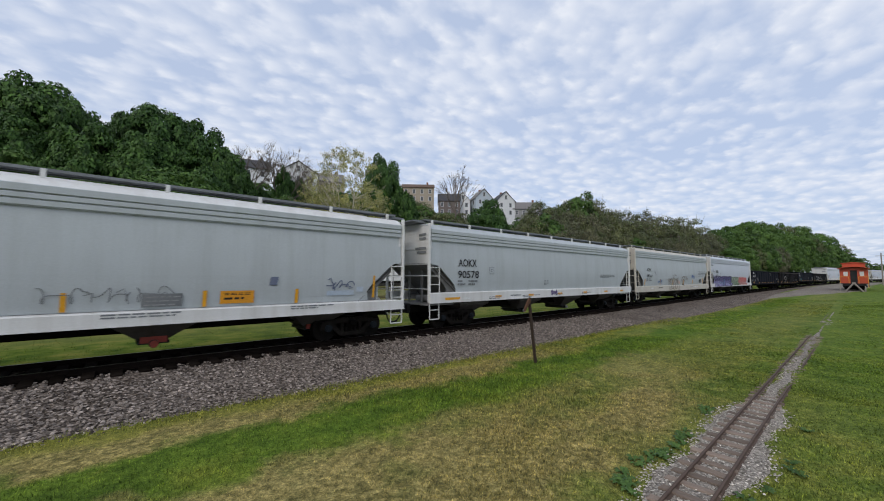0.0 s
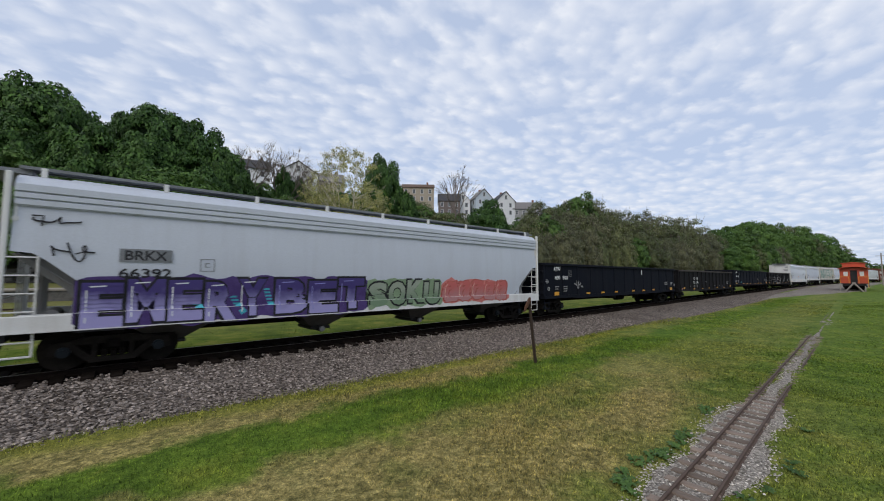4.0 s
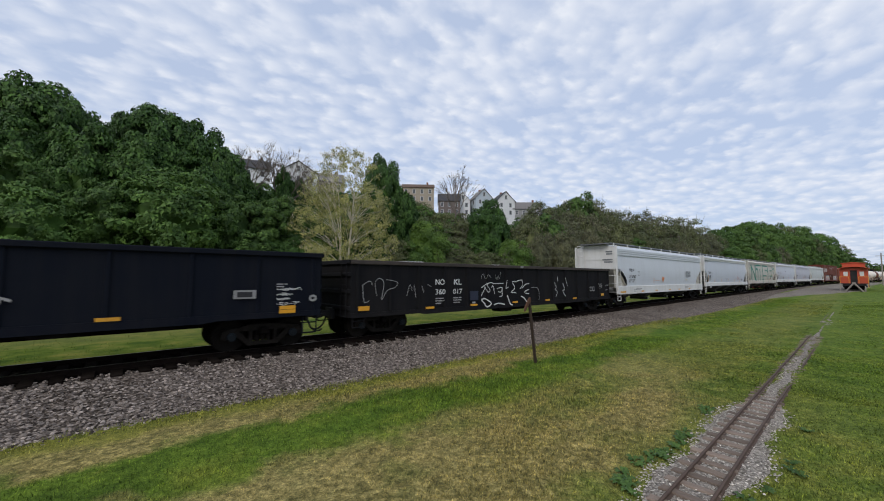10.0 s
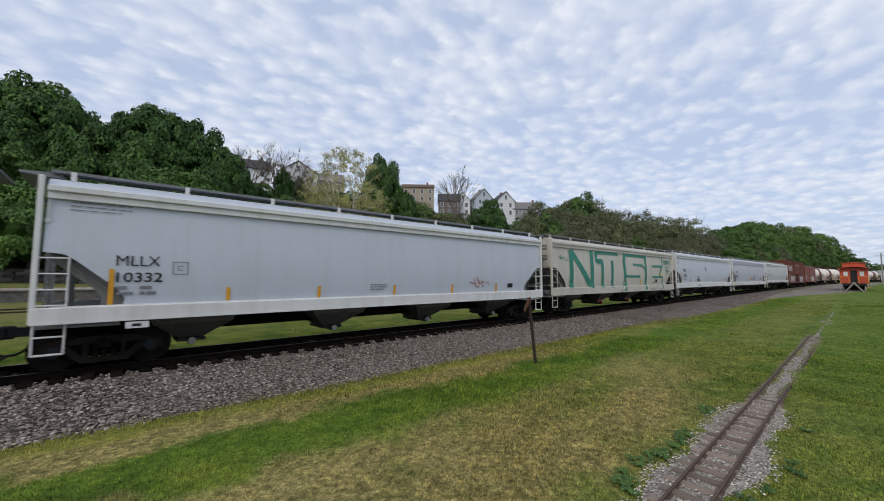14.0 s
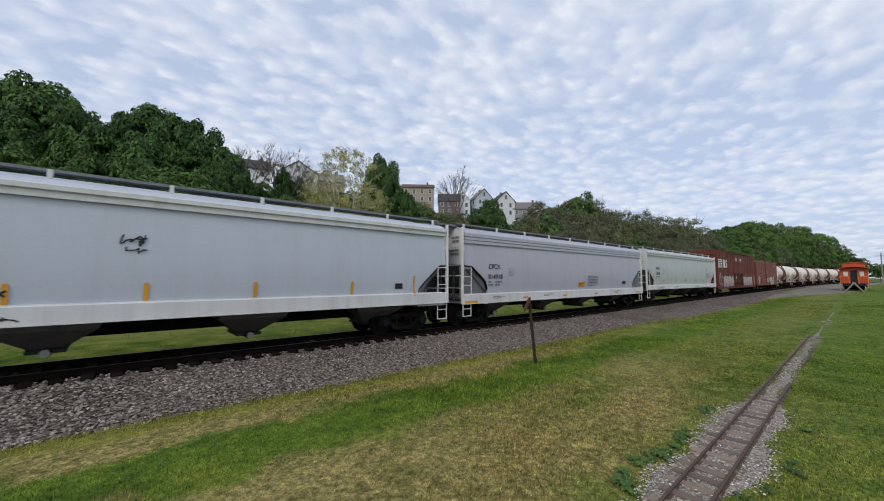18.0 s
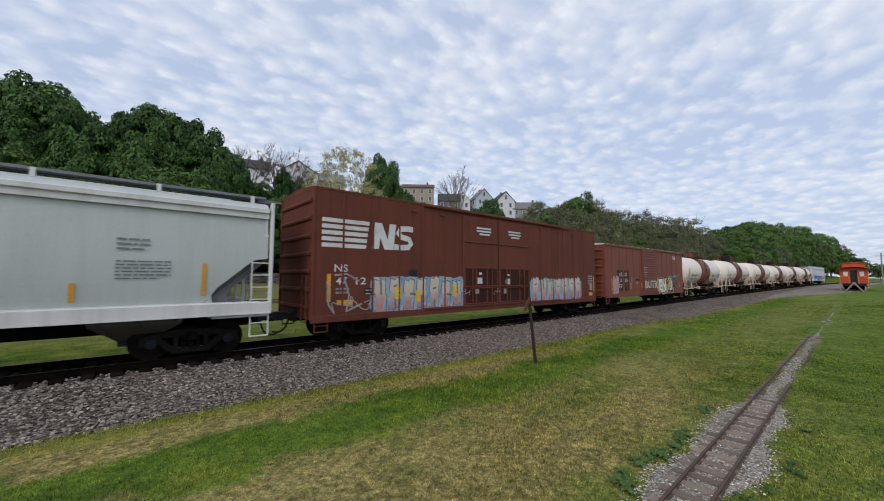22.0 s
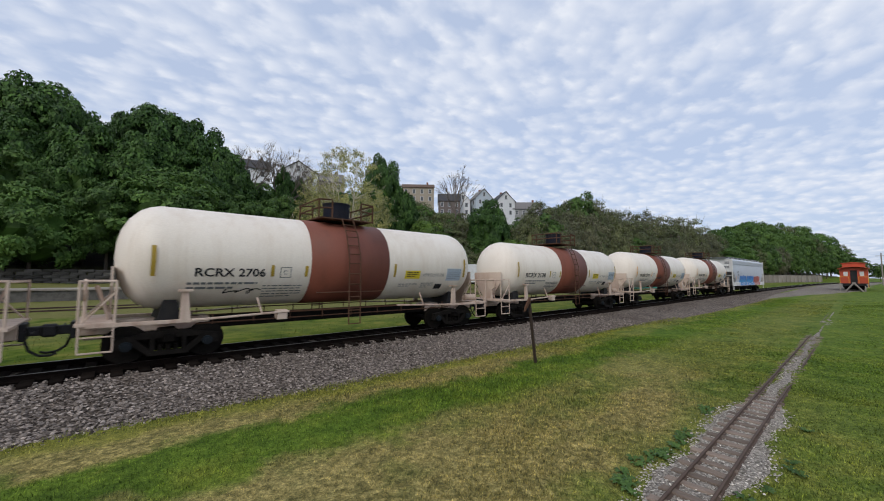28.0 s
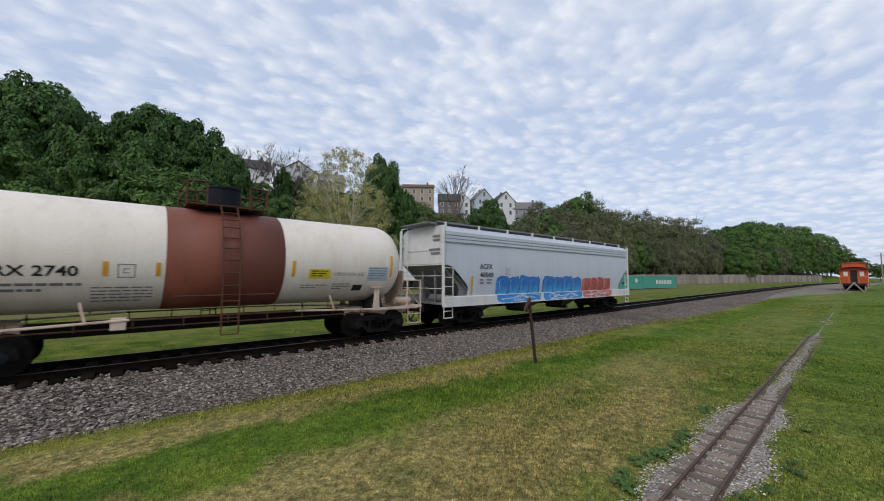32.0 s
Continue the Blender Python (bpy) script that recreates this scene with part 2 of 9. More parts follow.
# ---------------------------------------------------------------- ground
def lawn_colour(nt, pos):
    """Mown grass: a lush band, a dry trodden one along the ballast, mixed patches elsewhere, leaf litter up on the bluff."""
    mid = noise_node(nt, 0.9, 5, 0.65, vec=pos)
    big = noise_node(nt, 0.22, 3, 0.5, vec=pos, stretch=(0.6, 1.3, 1))
    fine = noise_node(nt, 11.0, 4, 0.7, vec=pos)
    green = ramp_node(nt, mid, [(0.28, (0.042, 0.088, 0.012)), (0.50, (0.084, 0.146, 0.019)), (0.75, (0.158, 0.196, 0.034))])
    dry = ramp_node(nt, fine, [(0.3, (0.134, 0.116, 0.046)), (0.7, (0.310, 0.268, 0.126))])
    sep = nt.nodes.new("ShaderNodeSeparateXYZ")
    nt.links.new(pos, sep.inputs[0])
    wob = nt.nodes.new("ShaderNodeMath"); wob.operation = "MULTIPLY_ADD"; wob.inputs[1].default_value = 2.6
    nt.links.new(mid, wob.inputs[0])
    off = nt.nodes.new("ShaderNodeMath"); off.operation = "ADD"; off.inputs[1].default_value = -1.3
    nt.links.new(sep.outputs["Y"], off.inputs[0]); nt.links.new(off.outputs[0], wob.inputs[2])
    sc = nt.nodes.new("ShaderNodeMath"); sc.operation = "DIVIDE"; sc.inputs[1].default_value = 10.0
    nt.links.new(wob.outputs[0], sc.inputs[0])
    zone = ramp_node(nt, sc.outputs[0], [(0.0, (0.15,) * 3), (0.22, (0.35,) * 3), (0.32, (0.86,) * 3), (0.53, (0.78,) * 3), (0.59, (0.04,) * 3), (0.71, (0.04,) * 3), (0.765, (0.9,) * 3), (0.815, (0.85,) * 3), (0.85, (0.45,) * 3), (0.9, (0.2,) * 3)])
    pm = nt.nodes.new("ShaderNodeMath"); pm.operation = "MULTIPLY_ADD"; pm.inputs[1].default_value = 0.75
    nt.links.new(big, pm.inputs[0])
    p2 = nt.nodes.new("ShaderNodeMath"); p2.operation = "MULTIPLY"; p2.inputs[1].default_value = 0.55
    nt.links.new(mid, p2.inputs[0]); nt.links.new(p2.outputs[0], pm.inputs[2])
    patches = ramp_node(nt, pm.outputs[0], [(0.44, (0.3,) * 3), (0.66, (1.3,) * 3)])
    mask = mix_node(nt, 1.0, zone, patches, "MULTIPLY")
    near = nt.nodes.new("ShaderNodeMapRange")
    near.inputs["From Min"].default_value, near.inputs["From Max"].default_value = 9.5, 15.0
    near.inputs["To Min"].default_value, near.inputs["To Max"].default_value = 1.0, 0.32
    nt.links.new(sep.outputs["X"], near.inputs[0])
    mask = mix_node(nt, 1.0, mask, near.outputs[0], "MULTIPLY")
    c = mix_node(nt, mask, green, dry)
    yellow = ramp_node(nt, sc.outputs[0], [(0.80, (0, 0, 0)), (0.85, (0.75,) * 3), (0.92, (0.2,) * 3), (1.0, (0.06,) * 3)])
    c = mix_node(nt, yellow, c, (0.19, 0.19, 0.045))
    c = mix_node(nt, 1.0, c, ramp_node(nt, fine, [(0.3, (0.62, 0.64, 0.6)), (0.7, (1.38, 1.34, 1.2))]), "MULTIPLY")
    hair = noise_node(nt, 42.0, 3, 0.75, vec=pos, stretch=(1.0, 0.7, 1.0))
    c = mix_node(nt, 1.0, c, ramp_node(nt, hair, [(0.30, (0.50, 0.52, 0.50)), (0.50, (1.0, 1.0, 1.0)), (0.72, (1.65, 1.55, 1.35))]), "MULTIPLY")
    tuft = noise_node(nt, 3.2, 4, 0.75, vec=pos)
    c = mix_node(nt, 1.0, c, ramp_node(nt, tuft, [(0.3, (0.68, 0.72, 0.66)), (0.7, (1.32, 1.26, 1.15))]), "MULTIPLY")
    far = nt.nodes.new("ShaderNodeMapRange")
    far.inputs["From Min"].default_value, far.inputs["From Max"].default_value = 16.0, 30.0
    nt.links.new(sep.outputs["Y"], far.inputs[0])
    back = nt.nodes.new("ShaderNodeMapRange")
    back.inputs["From Min"].default_value, back.inputs["From Max"].default_value = 13.0, 16.0
    nt.links.new(sep.outputs["Y"], back.inputs[0])
    c = mix_node(nt, back.outputs[0], c, ramp_node(nt, mid, [(0.34, (0.036, 0.074, 0.006)), (0.50, (0.088, 0.130, 0.010)), (0.66, (0.190, 0.190, 0.035))]))
    scruffy = mix_node(nt, 1.0, ramp_node(nt, pm.outputs[0], [(0.45, (0.1,) * 3), (0.62, (0.95,) * 3)]), far.outputs[0], "MULTIPLY")
    c = mix_node(nt, scruffy, c, (0.15, 0.145, 0.05))
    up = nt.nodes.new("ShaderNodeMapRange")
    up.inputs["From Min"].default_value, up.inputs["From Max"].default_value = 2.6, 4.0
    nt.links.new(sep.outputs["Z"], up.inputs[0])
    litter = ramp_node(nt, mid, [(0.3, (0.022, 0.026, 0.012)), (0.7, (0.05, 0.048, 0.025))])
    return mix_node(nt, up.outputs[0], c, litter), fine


def ground_mat():
    m, nt, b = base_mat("grass_ground")
    geo = nt.nodes.new("ShaderNodeNewGeometry")
    c, fine = lawn_colour(nt, geo.outputs["Position"])
    nt.links.new(c, b.inputs["Base Color"])
    b.inputs["Roughness"].default_value = 0.95
    b.inputs["Specular IOR Level"].default_value = 0.1
    bump_to(nt, b, fine, 0.6, 0.05)
    return m


def blade_mat():
    m, nt, b = base_mat("grass_blades")
    geo = nt.nodes.new("ShaderNodeNewGeometry")
    c, fine = lawn_colour(nt, geo.outputs["Position"])
    c = mix_node(nt, 1.0, c, ramp_node(nt, geo.outputs["Random Per Island"], [(0.0, (0.42, 0.46, 0.4)), (0.6, (1.1, 1.1, 0.95)), (1.0, (2.3, 2.2, 1.8))]), "MULTIPLY")
    nt.links.new(c, b.inputs["Base Color"])
    b.inputs["Roughness"].default_value = 0.7
    b.inputs["Specular IOR Level"].default_value = 0.2
    return m


def stone_mat(name, dark, light):
    m, nt, b = base_mat(name)
    g = nt.nodes.new("ShaderNodeNewGeometry")
    c = ramp_node(nt, g.outputs["Random Per Island"], [(0.0, dark), (0.85, light), (1.0, tuple(min(1, v * 1.5) for v in light))])
    c = mix_node(nt, 1.0, c, ramp_node(nt, noise_node(nt, 40, 3), [(0.3, (0.85,) * 3), (0.7, (1.1,) * 3)]), "MULTIPLY")
    nt.links.new(c, b.inputs["Base Color"])
    b.inputs["Roughness"].default_value = 0.9
    b.inputs["Specular IOR Level"].default_value = 0.12
    return m


def gravel_mat(name, dark, light, scale=22):
    m, nt, b = base_mat(name)
    geo = nt.nodes.new("ShaderNodeNewGeometry")
    v = nt.nodes.new("ShaderNodeTexVoronoi")
    v.inputs["Scale"].default_value = scale
    nt.links.new(geo.outputs["Position"], v.inputs["Vector"])
    sp = nt.nodes.new("ShaderNodeSeparateXYZ")
    nt.links.new(v.outputs["Color"], sp.inputs[0])
    c = ramp_node(nt, sp.outputs[0], [(0.0, dark), (1.0, light)])
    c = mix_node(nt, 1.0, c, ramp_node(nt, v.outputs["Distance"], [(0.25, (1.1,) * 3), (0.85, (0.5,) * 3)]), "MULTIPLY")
    big = noise_node(nt, 0.5, 3, vec=geo.outputs["Position"])
    c = mix_node(nt, 1.0, c, ramp_node(nt, big, [(0.3, (0.8, 0.77, 0.74)), (0.7, (1.1,) * 3)]), "MULTIPLY")
    nt.links.new(c, b.inputs["Base Color"])
    b.inputs["Roughness"].default_value = 0.95
    b.inputs["Specular IOR Level"].default_value = 0.05
    inv = nt.nodes.new("ShaderNodeMath"); inv.operation = "SUBTRACT"; inv.inputs[0].default_value = 1.0
    nt.links.new(v.outputs["Distance"], inv.inputs[1])
    bump_to(nt, b, inv.outputs[0], 0.8, 0.04)
    return m


M["ground"] = ground_mat()
M["blades"] = blade_mat()
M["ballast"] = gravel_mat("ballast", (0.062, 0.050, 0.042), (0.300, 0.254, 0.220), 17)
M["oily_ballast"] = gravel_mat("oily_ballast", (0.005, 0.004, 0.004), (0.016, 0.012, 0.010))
M["stones"] = stone_mat("ballast_stones", (0.052, 0.042, 0.036), (0.310, 0.264, 0.230))
M["pale_stones"] = stone_mat("pale_stones", (0.23, 0.205, 0.175), (0.53, 0.49, 0.435))
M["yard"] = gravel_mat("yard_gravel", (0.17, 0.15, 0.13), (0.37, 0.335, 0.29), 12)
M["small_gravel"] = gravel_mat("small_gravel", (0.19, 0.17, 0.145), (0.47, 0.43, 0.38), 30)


def axis_steps(spec):
    out = []
    for a, b, n in spec:
        out += [a + (b - a) * i / n for i in range(n)]
    return out + [spec[-1][1]]


def make_ground():
    xs = axis_steps([(-3000, -300, 8), (-300, -60, 16), (-60, 160, 110), (160, 460, 75), (460, 1200, 20), (1200, 4000, 8)])
    ys = axis_steps([(-3000, -200, 8), (-200, -10, 14), (-10, 20, 40), (20, 130, 74), (130, 260, 12), (260, 3000, 8)])
    vs = []
    for y in ys:
        for x in xs:
            z = ground_z(x, y)
            z += (0.0 if -1 < y < 4 and x < 30 else 0.04) * noise.noise((x * 0.2, y * 0.2, 0)) * (1 if abs(y - track_y(x)) < 40 else 4)
            if y > wall_y(x) + 6:
                z += 1.6 * noise.noise((x * 0.03, y * 0.03, 3))
            if abs(y - track_y(x)) < 3.2:
                z -= 0.25
            vs.append((x, y, z))
    n = len(xs)
    fs = [(j * n + i, j * n + i + 1, (j + 1) * n + i + 1, (j + 1) * n + i) for j in range(len(ys) - 1) for i in range(n - 1)]
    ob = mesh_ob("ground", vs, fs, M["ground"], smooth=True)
    return tagged(ob, "mown grass with dry trodden patches and a wooded bluff", "ground", kind="structure")


make_ground()


def strip(name, xs, profile, mat, label, category, curve=track_y, level=rail_z, wobble=0.0, parent=None):
    """A long band that follows a track; profile: pairs (offset across, height)."""
    vs, fs, k = [], [], len(profile)
    for x in xs:
        for o, h in profile:
            w = wobble * noise.noise((x * 0.9, o * 1.3, 7)) if wobble else 0.0
            vs.append((x, curve(x) + o + (w * 2 if abs(o) > 3 else 0), level(x) + h + w * 0.25))
    for i in range(len(xs) - 1):
        for j in range(k - 1):
            a = i * k + j
            fs.append((a, a + k, a + k + 1, a + 1))
    ob = mesh_ob(name, vs, fs, mat, parent, smooth=True)
    if category:
        tagged(ob, label, category, kind="structure")
    return ob


TRACK_XS = axis_steps([(-120, -20, 20), (-20, 60, 160), (60, 200, 70), (200, 460, 52)])
strip("ballast", TRACK_XS, [(-5.9, -0.62), (-5.2, -0.47), (-4.5, -0.38), (-3.0, -0.26), (-1.62, -0.18), (-1.1, -0.205), (1.1, -0.205), (1.55, -0.20), (2.6, -0.34), (3.9, -0.6), (4.6, -0.9)],
      M["ballast"], "crushed grey stone ballast under the main track", "ballast", wobble=0.25)
# separate near-black ballast strip across the track's middle
strip("oily_ballast", TRACK_XS, [(-1.24, -0.225), (-1.10, -0.188), (0.0, -0.185), (1.10, -0.188), (1.24, -0.225)], M["oily_ballast"], "near-black ballast between the rails", "ballast")


def yard():
    xs, os_ = axis_steps([(56, 130, 60), (130, 320, 40)]), (-1.0, -0.8, -0.5, -0.2, 0.0)
    vs, fs = [], []
    for x in xs:
        wide = 1.2 + 7.0 * smooth(60, 92, x)
        for o in os_:
            y = track_y(x) - 4.0 + o * wide * (1 + 0.18 * noise.noise((x * 0.25, 1.7, 0)))
            vs.append((x, y, max(ground_z(x, y), rail_z(x) - 0.6) + (0.045 if -1 < o else -0.06)))
    for i in range(len(xs) - 1):
        for j in range(4):
            a = i * 5 + j
            fs.append((a, a + 5, a + 6, a + 1))
    tagged(mesh_ob("yard_gravel", vs, fs, M["yard"], smooth=True), "grey gravel yard beside the main track", "gravel", kind="structure")


yard()


def rail(name, offset, gauge_curve, level, xs, h=0.17, w=0.07, foot=0.14, parent=None, head="rail_top"):
    pr = [(-foot / 2, -h), (-foot / 2, -h + 0.02 * h / 0.17), (-0.01, -h * 0.75), (-0.01, -h * 0.3), (-w / 2, -h * 0.22), (-w / 2, -0.006), (-w / 2 + 0.008, 0.0), (w / 2 - 0.008, 0.0), (w / 2, -0.006), (w / 2, -h * 0.22), (0.01, -h * 0.3), (0.01, -h * 0.75), (foot / 2, -h + 0.02 * h / 0.17), (foot / 2, -h)]
    vs, fs, idx, k = [], [], [], len(pr)
    for x in xs:
        for o, z in pr:
            vs.append((x, gauge_curve(x) + offset + o, level(x) + z))
    for i in range(len(xs) - 1):
        for j in range(k):
            a, b = i * k + j, i * k + (j + 1) % k
            fs.append((a, b, b + k, a + k))
            idx.append(1 if j in (5, 6, 7) else 0)
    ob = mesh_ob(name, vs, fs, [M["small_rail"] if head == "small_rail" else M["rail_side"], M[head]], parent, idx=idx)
    return ob


def main_track():
    t = tagged(empty("main_track"), "standard gauge railway track on dark wooden ties", "railway track")
    xs = axis_steps([(-120, 60, 30), (60, 460, 80)])
    rail("rail", -0.755, track_y, rail_z, xs, parent=t)
    rail("rail", 0.755, track_y, rail_z, xs, parent=t)
    bm = bmesh.new()
    box(bm, -0.12, 0.12, -1.48, 1.48, -0.35, -0.115, 0.012)
    me = bpy.data.meshes.new("tie")
    bm.to_mesh(me); bm.free()
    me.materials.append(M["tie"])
    rnd = random.Random(5)
    far = []
    for i in range(700):
        x = -12 + i * 0.53
        ang = math.atan(track_slope(x))
        m = pose(x + rnd.uniform(-.03, .03), track_y(x) + rnd.uniform(-.07, .07), rail_z(x) + rnd.uniform(-.012, .006), 0, 0, math.degrees(ang) + rnd.uniform(-1, 1))
        if i < 150:
            ob = new("tie", me)
            ob.parent = t
            ob.matrix_basis = m
        else:
            far.append(m)
    vs, fs = [], []
    for m in far:
        k = len(vs)
        vs += [m @ v.co for v in me.vertices]
        fs += [tuple(k + i for i in p.vertices) for p in me.polygons]
    ob = mesh_ob("far_ties", vs, fs, M["tie"], t)
    ob["kind"] = "stuff"


main_track()


def small_y(x):
    return 1.55 + 0.0154 * (x - 5.0)


def small_z(x):
    return ground_z(x, 1.6) + 0.10


def sunk(x, near):
    """How deep the miniature track lies in the turf; near: the rail on the mown side."""
    if near:
        return 0.02 * smooth(9, 14, x) + 0.14 * smooth(12.2, 13.6, x) - 0.12 * smooth(15.0, 16.0, x) + 0.13 * smooth(19.5, 21.5, x)
    return 0.04 * smooth(9, 20, x) + 0.12 * smooth(23.5, 27.0, x) - 0.09 * smooth(29.0, 30.5, x) + 0.05 * smooth(36, 42, x)


def small_track():
    t = tagged(empty("miniature_track"), "narrow miniature railway track half sunk in grass", "railway track")
    xs = axis_steps([(-24, 2, 12), (2, 40, 90), (40, 86, 40)])
    rail("rail", -0.2, small_y, lambda x: small_z(x) - sunk(x, True), xs, 0.07, 0.035, 0.07, t, "small_rail")
    rail("rail", 0.2, small_y, lambda x: small_z(x) - sunk(x, False), xs, 0.07, 0.035, 0.07, t, "small_rail")
    meshes = []
    rnd = random.Random(8)
    for k in range(4):
        bm = bmesh.new()
        box(bm, -0.062, 0.062, -0.29, 0.29, -0.13, -0.040, 0.012)
        for v in bm.verts:
            v.co += Vector((rnd.uniform(-.008, .008), rnd.uniform(-.02, .02), rnd.uniform(-.006, .006)))
        meshes.append(baked("small_tie", bm, M["small_tie"]))
    for i in range(150):
        x = 3.2 + (i - 78) * 0.30
        ob = link("tie", meshes[rnd.randrange(4)], t, pose(x + rnd.uniform(-.035, .035), small_y(x) + 0.045 + rnd.uniform(-.05, .06), small_z(x) - 0.045 * smooth(9.5, 13.0, x) + rnd.uniform(-.012, .006), 0, 0, rnd.uniform(-5, 5)))


small_track()


def bed_edge(x, far_side):
    """How far the pale gravel reaches from the miniature track's middle."""
    wide = 0.54 if far_side else 0.46
    e = wide + 0.30 * noise.noise((x * 0.8, 3.3 if far_side else 9.1, 0)) + 0.14 * noise.noise((x * 3.1, 5.5 if far_side else 1.2, 4))
    e *= 1 - 0.72 * smooth(9.0 if far_side else 9.6, 11.2, x)
    return max(e * (1 - smooth(24.0, 28.0, x)) + 0.30 * smooth(29.5, 31.0, x) * (1 - smooth(33, 35, x)) * (1 + noise.noise((x * 2, 1, 1))), 0.05)


def small_bed():
    """A thin, ragged gravel bed that thins out into the grass."""
    xs = [-24 + 0.2 * i for i in range(132)] + [2.5 + 0.12 * i for i in range(330)]
    vs, fs = [], []
    for x in xs:
        for o in (-1, -0.72, -0.35, 0, 0.35, 0.72, 1):
            y = small_y(x) + o * bed_edge(x, o > 0)
            overgrown = 0.06 * smooth(10, 14, x) * max(0.0, noise.noise((x * 1.4, o * 0.8, 1)) + 0.22)
            vs.append((x, y, ground_z(x, y) + (0.030 if abs(o) < 1 else -0.05) - overgrown))
    for i in range(len(xs) - 1):
        for j in range(6):
            a = i * 7 + j
            fs.append((a, a + 7, a + 8, a + 1))
    tagged(mesh_ob("gravel_bed", vs, fs, M["small_gravel"], smooth=True), "pale gravel bed of the miniature track", "gravel", kind="structure")


small_bed()

# ---------------------------------------------------------------- train: where each car stands at 0 s and how far the train has gone
TRAVEL = (13.19147525, -0.35901002, -0.03346167, 0.02031292)


# how far the train runs ahead of or behind its even pace, second by second
SURGE = (0, -.16, .33, -.16, 0, .2, .45, .35, .12, -.08, 0, .55, .32, 0, .08, 0, 0, 0, -.32, -.09, -.4, -.16, .06, -.27, .05, .1, .1, .15, .2, .38, -.11, 0, .12)


def travel(t):
    k = min(int(t), 31)
    u = t - k
    ease = u * u * (3 - 2 * u)
    return sum(v * t ** (j + 1) / 10 ** j for j, v in enumerate(TRAVEL)) + SURGE[k] * (1 - ease) + SURGE[k + 1] * ease


def on_track(s, lift=0.0):
    """The pose of a car whose middle stands at s."""
    return pose(s, track_y(s), rail_z(s) + lift, 0, 0, math.degrees(math.atan(track_slope(s))))


KINDS = "HHHHGGGGHHHHHHBBTTTTTTH"
# left end and right end at 0 s
CARS = [(-11.2, 8.5), (9.8, 29.25), (30.35, 49.1), (50.35, 69.6), (70.3, 91.05), (92.3, 111.6), (112.65, 133.38), (134.5, 154.2), (155.4, 175.1), (176.25, 195.4),
        (196.45, 216.0), (217.0, 236.5), (237.4, 257.15), (258.2, 277.7), (279.0, 298.0), (299.5, 315.1), (316.3, 330.0), (331.1, 344.9), (345.9, 360.05), (361.1, 375.2),
        (376.2, 390.3), (391.3, 405.4), (406.4, 424.8)]
TRAIN, WHEELSETS = [], []


def paint(name, col, dirt, amount=0.4, rough=0.5, gloss=0.3):
    """Weathered car paint with rain streaks and road dirt."""
    m, nt, b = base_mat(name)
    streak = noise_node(nt, 1.0, 6, 0.65, stretch=(2.6, 2.6, 0.16))
    blotch = noise_node(nt, 0.55, 5, 0.6)
    fine = noise_node(nt, 30.0, 3, 0.6)
    c = mix_node(nt, ramp_node(nt, streak, [(0.46, (0, 0, 0)), (0.78, (amount,) * 3)]), col, dirt)
    c = mix_node(nt, ramp_node(nt, blotch, [(0.4, (0, 0, 0)), (0.8, (amount * 0.7,) * 3)]), c, dirt)
    c = mix_node(nt, 1.0, c, ramp_node(nt, fine, [(0.3, (0.94,) * 3), (0.7, (1.04,) * 3)]), "MULTIPLY")
    nt.links.new(c, b.inputs["Base Color"])
    b.inputs["Roughness"].default_value = rough
    b.inputs["Specular IOR Level"].default_value = gloss
    bump_to(nt, b, blotch, 0.06, 0.05)
    return m


P_ = {
    "grey": paint("grey_paint", (0.44, 0.475, 0.495), (0.29, 0.30, 0.30), 0.4),
    "blue_grey": paint("blue_grey_paint", (0.50, 0.535, 0.60), (0.36, 0.37, 0.40), 0.3),
    "cream": paint("cream_paint", (0.53, 0.505, 0.45), (0.34, 0.29, 0.23), 0.5),
    "pale": paint("pale_paint", (0.48, 0.515, 0.505), (0.33, 0.33, 0.30), 0.35),
    "bright": paint("bluish_white_paint", (0.57, 0.60, 0.65), (0.42, 0.43, 0.45), 0.3),
    "violet_grey": paint("violet_grey_paint", (0.45, 0.455, 0.515), (0.31, 0.31, 0.335), 0.35),
    "white": paint("white_paint", (0.66, 0.665, 0.66), (0.38, 0.35, 0.31), 0.45),
    "gon": paint("black_car_paint", (0.007, 0.009, 0.015), (0.018, 0.018, 0.02), 0.5, 0.75, 0.05),
    "gon_brown": paint("sooty_brown_paint", (0.0095, 0.0100, 0.0118), (0.024, 0.021, 0.020), 0.6, 0.8, 0.08),
    "sooty": paint("sooty_oxide_paint", (0.060, 0.024, 0.017), (0.012, 0.010, 0.010), 0.9, 0.8, 0.1),
    "brown": paint("oxide_brown_paint", (0.152, 0.046, 0.030), (0.060, 0.025, 0.018), 0.6, 0.7, 0.15),
    "red": paint("oxide_red_paint", (0.205, 0.060, 0.036), (0.10, 0.035, 0.025), 0.45, 0.6),
    "tank": paint("tank_white_paint", (0.80, 0.735, 0.655), (0.52, 0.40, 0.29), 0.4, 0.4),
    "band": paint("tank_band_paint", (0.20, 0.065, 0.042), (0.10, 0.04, 0.03), 0.5, 0.55),
    "old_yellow": paint("faded_reflector", (0.40, 0.27, 0.03), (0.22, 0.16, 0.04), 0.5),
    "frame": paint("cream_frame_paint", (0.60, 0.485, 0.40), (0.26, 0.125, 0.075), 0.75, 0.6),
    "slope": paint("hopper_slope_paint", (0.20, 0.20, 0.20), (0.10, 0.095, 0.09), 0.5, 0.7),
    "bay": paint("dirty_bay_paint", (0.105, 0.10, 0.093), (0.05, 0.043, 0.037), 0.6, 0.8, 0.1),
}
